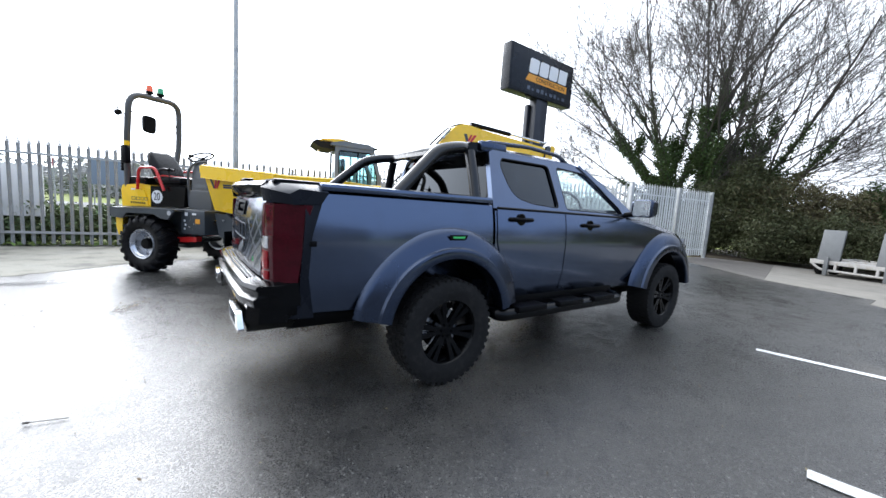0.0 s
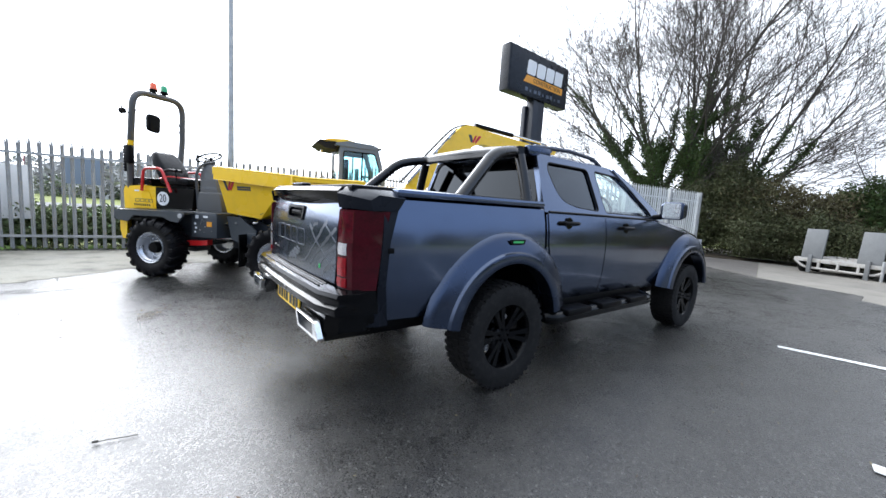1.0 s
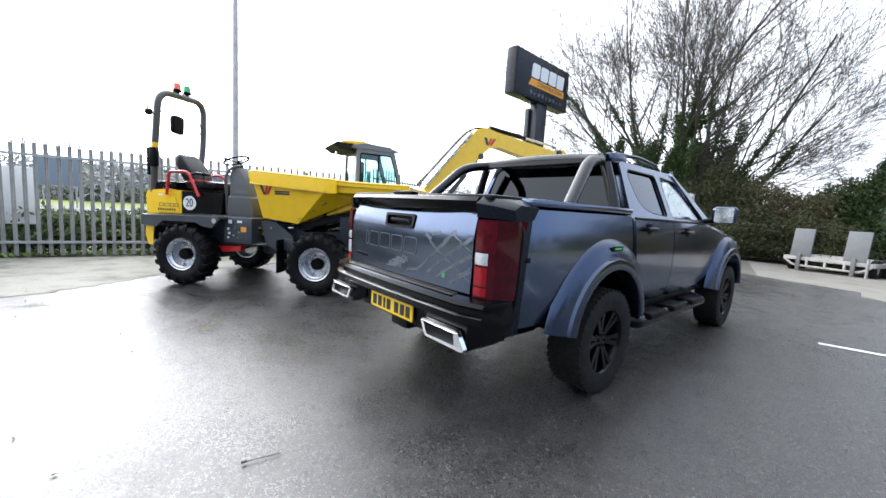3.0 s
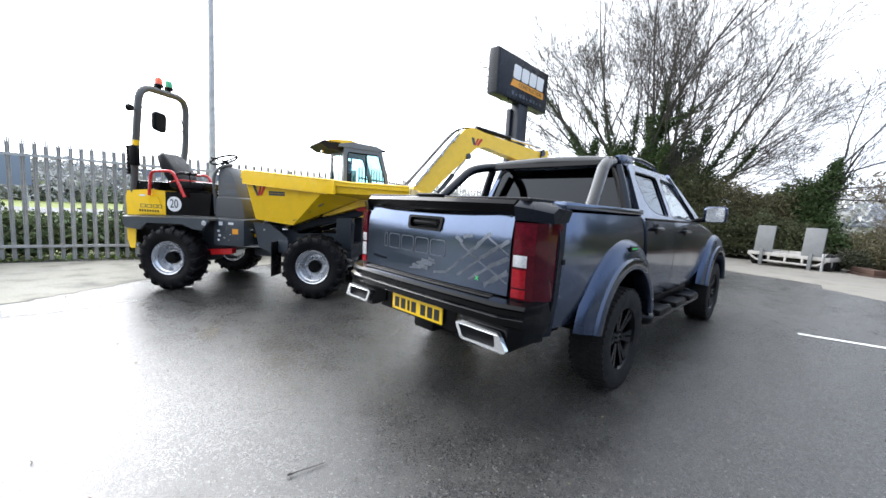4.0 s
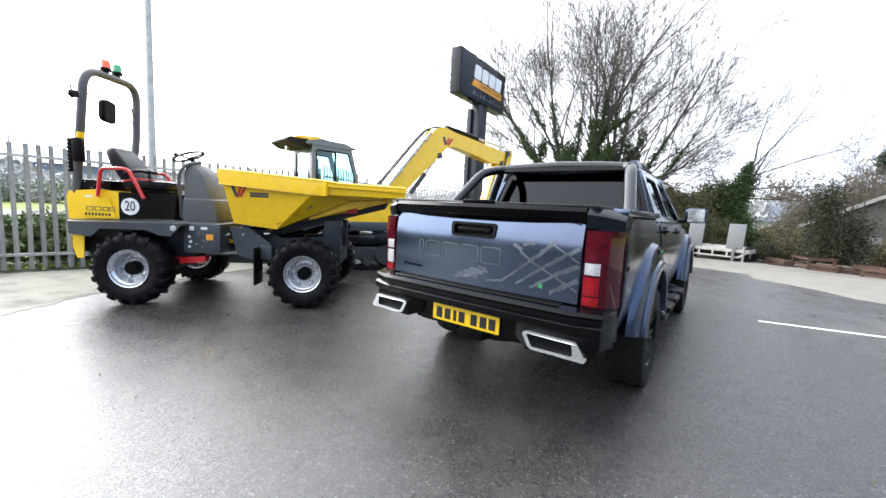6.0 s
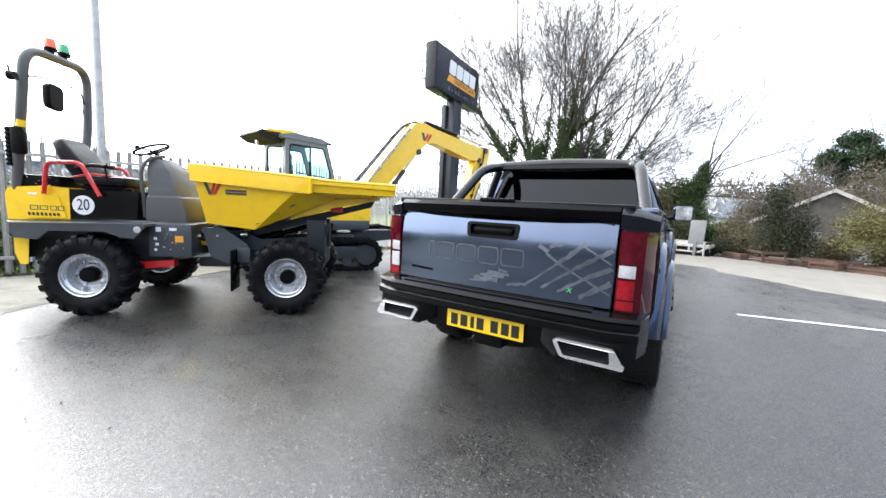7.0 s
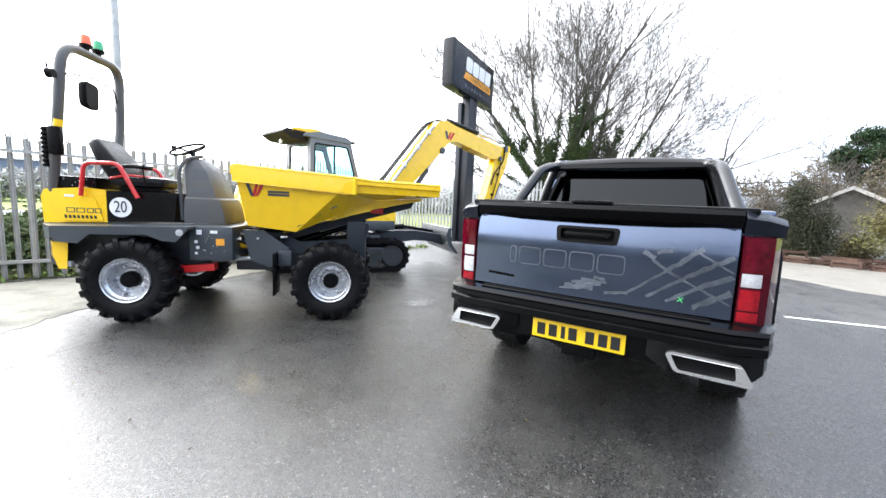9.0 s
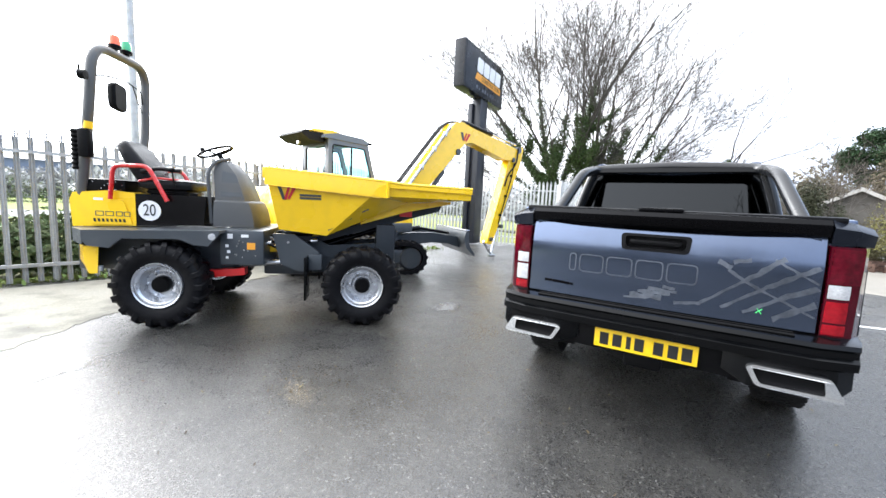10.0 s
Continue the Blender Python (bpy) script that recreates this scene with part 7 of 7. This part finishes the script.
for x, y, z, s, seed in ((27.2, 12.4, 5.0, 1.7, 51), (29.2, 10.0, 4.2, 2.0, 52), (27.4, 8.8, 4.6, 1.6, 53)):
    rngp = np.random.default_rng(seed)
    pt = thing("pine_tree", "dark green pine behind the houses", "tree", Matrix.Translation((x, y, 0)), group="pines")
    part("trunk", limbs_mesh("trunk", grow(random.Random(seed), (0, 0, 0), (0, 0, 1), z, 0.16, 2, spread=0.9, kids=(4, 6)), BARK), None, pt)
    bl = [(rngp.normal(0, s * 0.40), rngp.normal(0, s * 0.40), z + rngp.normal(0, s * 0.36), s * 0.46, s * 0.46, s * 0.34) for _ in range(14)]
    v, f = leaves(rngp, blob_points(rngp, bl, 30000, 0.15), 0.06, stretch=1.5)
    part("crown", raw_mesh("crown", v, f, PINE), None, pt, kind="stuff")

# hedge, verge and road behind the left fence
def along(t, off):
    a, b = Vector((-14.0, 3.75)), Vector((2.5, 12.87))
    d = (b - a).normalized()
    return a + d * t + Vector((-d.y, d.x)) * off


hb = [(*along(t, 1.0 + 0.25 * math.sin(t * 1.7)), 0.40, 0.75, 0.55, 0.48 + 0.08 * math.sin(t * 2.3)) for t in np.arange(0, 12.4, 0.8)]
shrub("low_hedge", "low dark green ivy hedge behind the palisade fence", "hedge", hb, 70000, 0.046, HEDGE, 9)
gr = np.random.default_rng(12)
gp_ = [(*along(t, o), 0.03) for t, o in zip(gr.uniform(0, 17, 1600), gr.uniform(-0.05, 0.35, 1600))]
v, f = leaves(gr, gp_, 0.04, stretch=1.4)
solid("fence_weeds", raw_mesh("fence_weeds", v, f, GRASSB), None, "sparse weeds along the fence foot", "weeds", kind="stuff")


# ---- flatbed trailer ----
TRL = Matrix.Translation((11.65, 11.35, -0.125)) @ Matrix.Rotation(radians(22), 4, "Z")
trailer = thing("plant_trailer", "dirty white flatbed plant trailer with two raised ramps", "trailer", TRL)
fr = B()
for y in (-1.05, 1.05):
    box(fr, 0.0, 2.6, y - 0.04, y + 0.04, 0.36, 0.50, 0.01)
for x in (0.0, 1.3, 2.6):
    box(fr, x - 0.04, x + 0.04, -1.05, 1.05, 0.38, 0.50, 0.01)
part("trailer_frame", fr, WHITEM, trailer, "chalky white frame")
low = tube(B(), rounded([(-0.02, -1.05, 0.40), (-0.02, -0.80, 0.20), (-0.02, 0.80, 0.20), (-0.02, 1.05, 0.40)], 0.12, 4), 0.035, 8)
for y in (-0.45, 0.0, 0.45):
    box(low, -0.05, 0.01, y - 0.03, y + 0.03, 0.20, 0.42, 0.005)
part("tail_bar", low, WHITEM, trailer, "white bent tail bar")
part("deck", box(B(), 0.0, 2.6, -1.0, 1.0, 0.40, 0.44, 0.005), GALV, trailer, "grey deck")
for y in (-0.65, 0.65):
    rm = part("ramp", box(B(), -0.04, 0.02, y - 0.26, y + 0.26, 0.0, 0.98, 0.01, Matrix.Translation((0, 0, 0.45)) @ Matrix.Rotation(radians(8), 4, "Y")), RAMPG, trailer, "upright grey steel ramp")
    part("ramp_leg", box(B(), -0.12, -0.06, y - 0.05, y + 0.05, 0.05, 0.60, 0.01), RAMPG, trailer, "grey prop leg")
for x in (0.45, 1.15):
    for s in (-1, 1):
        wh = part("wheel", lathe(B(), [(-0.05, 0.0), (-0.05, 0.15), (0.05, 0.15), (0.06, 0.0)], 20, Matrix.Translation((x, s * 0.98, 0.30)) @ Matrix.Rotation(radians(90 * s), 4, "Z")), WHITEM, trailer)
        part("tyre", lathe(B(), [(-0.08, 0.15), (-0.09, 0.25), (-0.06, 0.30), (0.06, 0.30), (0.09, 0.25), (0.08, 0.15)], 24, closed=True, m=Matrix.Translation((x, s * 0.98, 0.30)) @ Matrix.Rotation(radians(90 * s), 4, "Z")), RUBBER, wh)
part("jack", rod(B(), (-0.06, -0.95, 0.0), (-0.06, -0.95, 0.62), 0.035), GALV, trailer)

# ---- scrap pile along the apron ----
rj = random.Random(17)
for i in range(16):
    t = i / 15
    x, y = 12.9 + 1.3 * t, 9.9 - 4.6 * t
    kind_ = rj.choice(("pallet", "crate", "block"))
    m = Matrix.Translation((x + rj.uniform(-0.2, 0.2), y + rj.uniform(-0.1, 0.1), -0.19)) @ Matrix.Rotation(rj.uniform(0, 3), 4, "Z")
    if kind_ == "pallet":
        pb = B()
        for k in range(6):
            box(pb, -0.5, 0.5, -0.4 + k * 0.15, -0.30 + k * 0.15, 0.10, 0.125)
            box(pb, -0.5, 0.5, -0.4 + k * 0.15, -0.30 + k * 0.15, 0.0, 0.02)
        for k in (-0.45, 0, 0.45):
            box(pb, k - 0.05, k + 0.05, -0.4, 0.45, 0.02, 0.10)
        solid("pallet", pb, RUST, "weathered brown timber pallet lying by the bushes", "pallet", m, group="scrap by the bushes")
    elif kind_ == "crate":
        w, h = rj.uniform(0.3, 0.5), rj.uniform(0.3, 0.55)
        cr = thing("crate", "rusty brown open crate by the bushes", "crate", m, group="scrap by the bushes")
        for sx in (-w, w):
            for sy in (-w * 0.7, w * 0.7):
                part("corner_post", box(B(), sx - 0.03, sx + 0.03, sy - 0.03, sy + 0.03, 0, h), RUST, cr)
        for z in (0.06, h * 0.5, h - 0.05):
            for sg in (-1, 1):
                part("slat", box(B(), -w, w, sg * (w * 0.7 + 0.04) - 0.008, sg * (w * 0.7 + 0.04) + 0.008, z - 0.04, z + 0.04), RUST, cr)
                part("slat", box(B(), sg * (w + 0.04) - 0.008, sg * (w + 0.04) + 0.008, -w * 0.7, w * 0.7, z - 0.04, z + 0.04), RUST, cr)
    else:
        wood = (RUST, OLDW, RUST, RAMPG)[i % 4]
        ts = thing("timber_stack", "weathered stack of two old timbers", "timber", m, group="scrap by the bushes")
        part("beam", box(B(), -0.6, 0.6, -0.2, 0.2, 0, 0.18, 0.02), wood, ts)
        part("beam", box(B(), -0.5, 0.55, -0.15, 0.15, 0.18, 0.34, 0.02), wood, ts)

# ---- old shed and houses ----
def house_thing(name, label, m, w, d, eave, ridge, wall_mt, roof_mt, openings, over=0.25, verge=None, frame_mt=None):
    """Gable-ended building: the gable faces -x, ridge along x."""
    h = thing(name, label, "house" if name == "house" else "shed", m)
    part("wall", prism(B(), [(-w / 2, 0), (w / 2, 0), (w / 2, eave), (0, ridge), (-w / 2, eave)], (), d, lambda u, v, k: (k, u, v)), wall_mt, h)
    for s in (-1, 1):
        dy, dz = w / 2 + over, (ridge - eave) * (w / 2 + over) / (w / 2)
        part("roof", loft(B(), [[(x, 0, ridge + 0.12), (x, s * dy, ridge + 0.12 - dz), (x, s * dy, ridge - dz), (x, 0, ridge)] for x in (-over, d + over)]), roof_mt, h, "pitched roof slope")
        if verge:
            part("verge_board", loft(B(), [[(x, 0, ridge + 0.13), (x, s * dy, ridge + 0.13 - dz), (x, s * dy, ridge - 0.03 - dz), (x, 0, ridge - 0.03)] for x in (-over - 0.03, -over)]), verge, h, "white verge board")
    for k, u0, u1, v0, v1 in openings:
        wd = part("window", box(B(), -0.03 if k == "g" else u0, 0.02 if k == "g" else u1, u0 if k == "g" else -w / 2 - 0.03, u1 if k == "g" else -w / 2 + 0.02, v0, v1, 0.01), frame_mt or WHITE, h, "window with its pale reflection painted on" if frame_mt else "white framed window")
        part("pane", box(B(), -0.034 if k == "g" else u0 + 0.07, -0.028 if k == "g" else u1 - 0.07, u0 + 0.07 if k == "g" else -w / 2 - 0.034, u1 - 0.07 if k == "g" else -w / 2 - 0.028, v0 + 0.07, v1 - 0.07), frame_mt or DARKW, wd)
    return h


# the shed's frames and panes share one colour, painting the window reflections
house_thing("shed", "old grey rendered shed with mossy roof and white verge", Matrix.Translation((19.2, 10.0, -0.2)) @ Matrix.Rotation(radians(24), 4, "Z"), 5.0, 5.0, 1.62, 3.02, SHEDW, BROOF, [("g", -1.9, -0.3, 0.15, 1.25), ("g", 0.2, 1.7, 0.15, 1.25)], verge=WHITEM, frame_mt=SHEDP)
hs1 = house_thing("house", "white bungalow with blue-grey slate roof beyond the hedge", Matrix.Translation((43.6, 32.8, -0.2)) @ Matrix.Rotation(radians(-54), 4, "Z"), 7.0, 9.0, 2.0, 4.1, RENDERW, SLATE, [("s", 1.0, 2.2, 0.5, 1.4), ("s", 3.5, 4.7, 0.5, 1.4), ("s", 6.0, 7.2, 0.5, 1.4)])
house_thing("house", "pale house with brown roof in the distance", Matrix.Translation((62, 52, 0)) @ Matrix.Rotation(radians(-40), 4, "Z"), 7.0, 10.0, 2.2, 4.0, RENDERW, BROOF, [("s", 1.0, 2.2, 0.8, 1.8), ("s", 4.0, 5.2, 0.8, 1.8)])

# ---- distance beyond the left fence ----
def band(name, label, category, x0, y0, x1, y1, w, z, material):
    d = Vector((x1 - x0, y1 - y0)).normalized()
    s = Vector((-d.y, d.x)) * w / 2
    return sheet(name, [(x0 - s.x, y0 - s.y), (x1 - s.x, y1 - s.y), (x1 + s.x, y1 + s.y), (x0 + s.x, y0 + s.y)], z, material, label, category)


band("road", "pale grey public road beyond the verge", "road", -60, 2, 30, 52, 7.0, -0.045, ROADG)
rb = np.random.default_rng(77)
far = []
for i in range(46):
    a = radians(-100 + i * 4.6)
    r = 62 + 10 * math.sin(i * 1.3)
    far.append((r * math.sin(a), r * math.cos(a), 1.4 + 0.6 * rb.random(), 4.2, 4.2, 1.9 + 1.3 * rb.random()))
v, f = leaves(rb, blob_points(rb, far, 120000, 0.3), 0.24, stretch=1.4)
solid("far_tree_line", raw_mesh("far_tree_line", v, f, FARTREE), None, "grey-brown line of distant bare trees, colour lightened for haze", "trees", kind="backdrop")
hd = [(-62 + i * 3.6, 14 + i * 2.0 + 8.5, 0.5, 2.4, 1.2, 1.3 + 0.5 * math.sin(i * 2.1)) for i in range(24)]
shrub("roadside_hedge", "dark clipped hedge on the far side of the road", "hedge", hd, 16000, 0.10, HEDGE, 19)
wh_ = thing("warehouse", "long blue-grey clad warehouse far beyond the road", "building", Matrix.Translation((-52, 56, 0)) @ Matrix.Rotation(radians(24), 4, "Z"))
part("wall", box(B(), 0, 44, 0, 14, 0, 4.6), CLADB, wh_)
part("roof", loft(B(), [[(x, -0.4, 4.5), (x, 7, 5.6), (x, 14.4, 4.5), (x, 7, 5.3)] for x in (-0.4, 44.4)]), CLAD, wh_)
for i in range(9):
    part("door", box(B(), 2 + i * 4.7, 4.6 + i * 4.7, -0.06, 0.02, 0, 3.0), CLAD, wh_, "grey roller door")

rs = thing("road_sign", "red round road sign with white bar on a grey post", "road sign", Matrix.Translation((-24.6, 22.4, -0.05)) @ Matrix.Rotation(radians(-43 + 90), 4, "Z"))
part("post", rod(B(), (0, 0, 0), (0, 0, 2.75), 0.04), GALV, rs)
FACE = Matrix.Rotation(radians(180), 4, "Z")
part("disc", lathe(B(), [(0.045, 0.40), (0.06, 0.40), (0.06, 0.0), (0.045, 0.0)], 28, Matrix.Translation((0, 0, 2.6)) @ FACE), REDV, rs, "red disc")
part("bar", box(B(), -0.068, -0.062, -0.28, 0.28, 2.54, 2.66), WHITE, rs, "white bar")
rb2 = thing("information_board", "blue-grey roadside board on two posts", "sign", Matrix.Translation((-22.9, 24.2, -0.05)) @ Matrix.Rotation(radians(43), 4, "Z"))
part("board", box(B(), -0.9, 0.9, -0.03, 0.03, 1.3, 3.0, 0.01), CLADB, rb2, "plain blue-grey board back")
for x in (-0.7, 0.7):
    part("post", rod(B(), (x, 0.05, 0), (x, 0.05, 2.9), 0.04), GALV, rb2)

# ---- unseen walls and trees behind the camera, added to shape reflections ----
solid("reflection_wall_south", box(B(), -7.0, 32, -16.7, -16.4, 0, 4.6), CLADD, "unseen dark grey wall added behind the camera to darken reflections", "wall", kind="structure")
solid("reflection_wall_west", box(B(), -12.2, 12.2, -0.15, 0.15, 0, 3.0), CLAD, "unseen grey wall added facing the tailgate to shape its reflection", "wall", Matrix.Translation((-14.2, -6.8, 0)) @ Matrix.Rotation(math.atan2(0.8, -0.6), 4, "Z"), kind="structure")
bare_tree("bare_tree", "unseen bare tree added behind the camera for reflections", (-17.0, -14.5), (1, 0), [((0, 0, 0), (0.1, 0, 1), 7.0, 0.24), ((-0.2, 0, 1.5), (-0.5, 0.2, 1), 5.6, 0.14), ((0.2, 0, 1.5), (0.6, 0.2, 1), 5.6, 0.14)], 3.0, 61, thin=0.02)
bare_tree("bare_tree", "unseen bare tree added behind the camera for reflections", (-3.0, -19.5), (1, 0), [((0, 0, 0), (0.0, 0, 1), 7.0, 0.24), ((-0.2, 0, 1.5), (-0.5, 0.2, 1), 5.6, 0.14), ((0.2, 0, 1.5), (0.6, 0.2, 1), 5.6, 0.14)], 3.0, 62, thin=0.02)


# ---- marks and litter on the asphalt ----
def soften(m, amount):
    """Lets a film on the ground thin out towards its ragged rim; the mesh is a unit disc."""
    n, l = m.node_tree.nodes, m.node_tree.links
    co, ln, ns = n.new("ShaderNodeTexCoord"), n.new("ShaderNodeVectorMath"), n.new("ShaderNodeTexNoise")
    ln.operation = "LENGTH"
    ns.inputs["Scale"].default_value, ns.inputs["Detail"].default_value = 3.0, 6
    l.new(co.outputs["Object"], ln.inputs[0]), l.new(co.outputs["Object"], ns.inputs["Vector"])
    mix, rng = n.new("ShaderNodeMath"), n.new("ShaderNodeMapRange")
    mix.operation = "MULTIPLY_ADD"
    mix.inputs[1].default_value = 1.6
    l.new(ns.outputs["Fac"], mix.inputs[0]), l.new(ln.outputs["Value"], mix.inputs[2])
    rng.interpolation_type = "SMOOTHSTEP"
    rng.inputs["From Min"].default_value, rng.inputs["From Max"].default_value = 1.65, 1.0
    rng.inputs["To Max"].default_value = amount
    l.new(mix.outputs[0], rng.inputs["Value"])
    tr, ms = n.new("ShaderNodeBsdfTransparent"), n.new("ShaderNodeMixShader")
    l.new(rng.outputs["Result"], ms.inputs["Fac"]), l.new(tr.outputs["BSDF"], ms.inputs[1]), l.new(n["Principled BSDF"].outputs["BSDF"], ms.inputs[2])
    l.new(ms.outputs["Shader"], n["Material Output"].inputs["Surface"])
    return m


def ground_patch(name, x, y, rx, ry, ang, material, label, category, z=0.003):
    o = [(math.cos(2 * math.pi * i / 40), math.sin(2 * math.pi * i / 40)) for i in range(40)]
    return solid(name, prism(B(), o, (), 0.002, lambda u, v, d: (u, v, -d)), material, label, category, Matrix.Translation((x, y, z)) @ Matrix.Rotation(ang, 4, "Z") @ Matrix.Diagonal((rx, ry, 1, 1)), kind="structure")


PUDDLE = soften(mat("thin_water_film", (0.17, 0.168, 0.16), 0.25, 0, spec=0.7, var=0.25, size=0.15, bump=0.12, fine=70, rvar=0.08), 0.8)
SILT = soften(mat("brown_washed_silt", (0.19, 0.165, 0.125), 0.5, 0, spec=0.6, var=0.35, size=0.06, bump=0.5, fine=180, rvar=0.15), 0.24)
ground_patch("puddle", -1.44, 5.71, 0.36, 0.22, 0.5, PUDDLE, "thin pale film of water on asphalt", "puddle")
ground_patch("puddle", -5.0, 4.55, 0.75, 0.16, 0.75, PUDDLE, "thin film of water beside the concrete strip", "puddle")
ground_patch("silt_patch", -3.27, 3.83, 0.14, 0.26, 0.3, SILT, "pale brown silt with leaf crumbs", "silt")
tw = B()
tube(tw, [(-2.06, 1.905, 0.008), (-2.01, 1.935, 0.007), (-1.97, 1.955, 0.006), (-1.91, 1.99, 0.003)], 0.0026, 6)
rod(tw, (-2.065, 1.902, 0.01), (-2.045, 1.915, 0.008), 0.006, n=6)
solid("twig", tw, BARK, "short dark broken twig lying on asphalt", "twig")
lr = np.random.default_rng(5)
lc = np.concatenate([np.stack([lr.uniform(-6, 5, 420), lr.uniform(1.0, 7, 420), np.full(420, 0.004)], 1), np.stack([lr.normal(-3.3, 0.09, 60), lr.normal(3.98, 0.13, 60), np.full(60, 0.005)], 1),
                     np.stack([lr.normal(-2.6, 0.5, 50), lr.normal(4.2, 0.35, 50), np.full(50, 0.005)], 1)])
v, f = leaves(lr, lc, 0.0075, stretch=1.6)
solid("leaf_litter", raw_mesh("leaf_litter", v, f, WEED), None, "scattered bits of dead leaf and grit on the asphalt", "litter", kind="stuff")
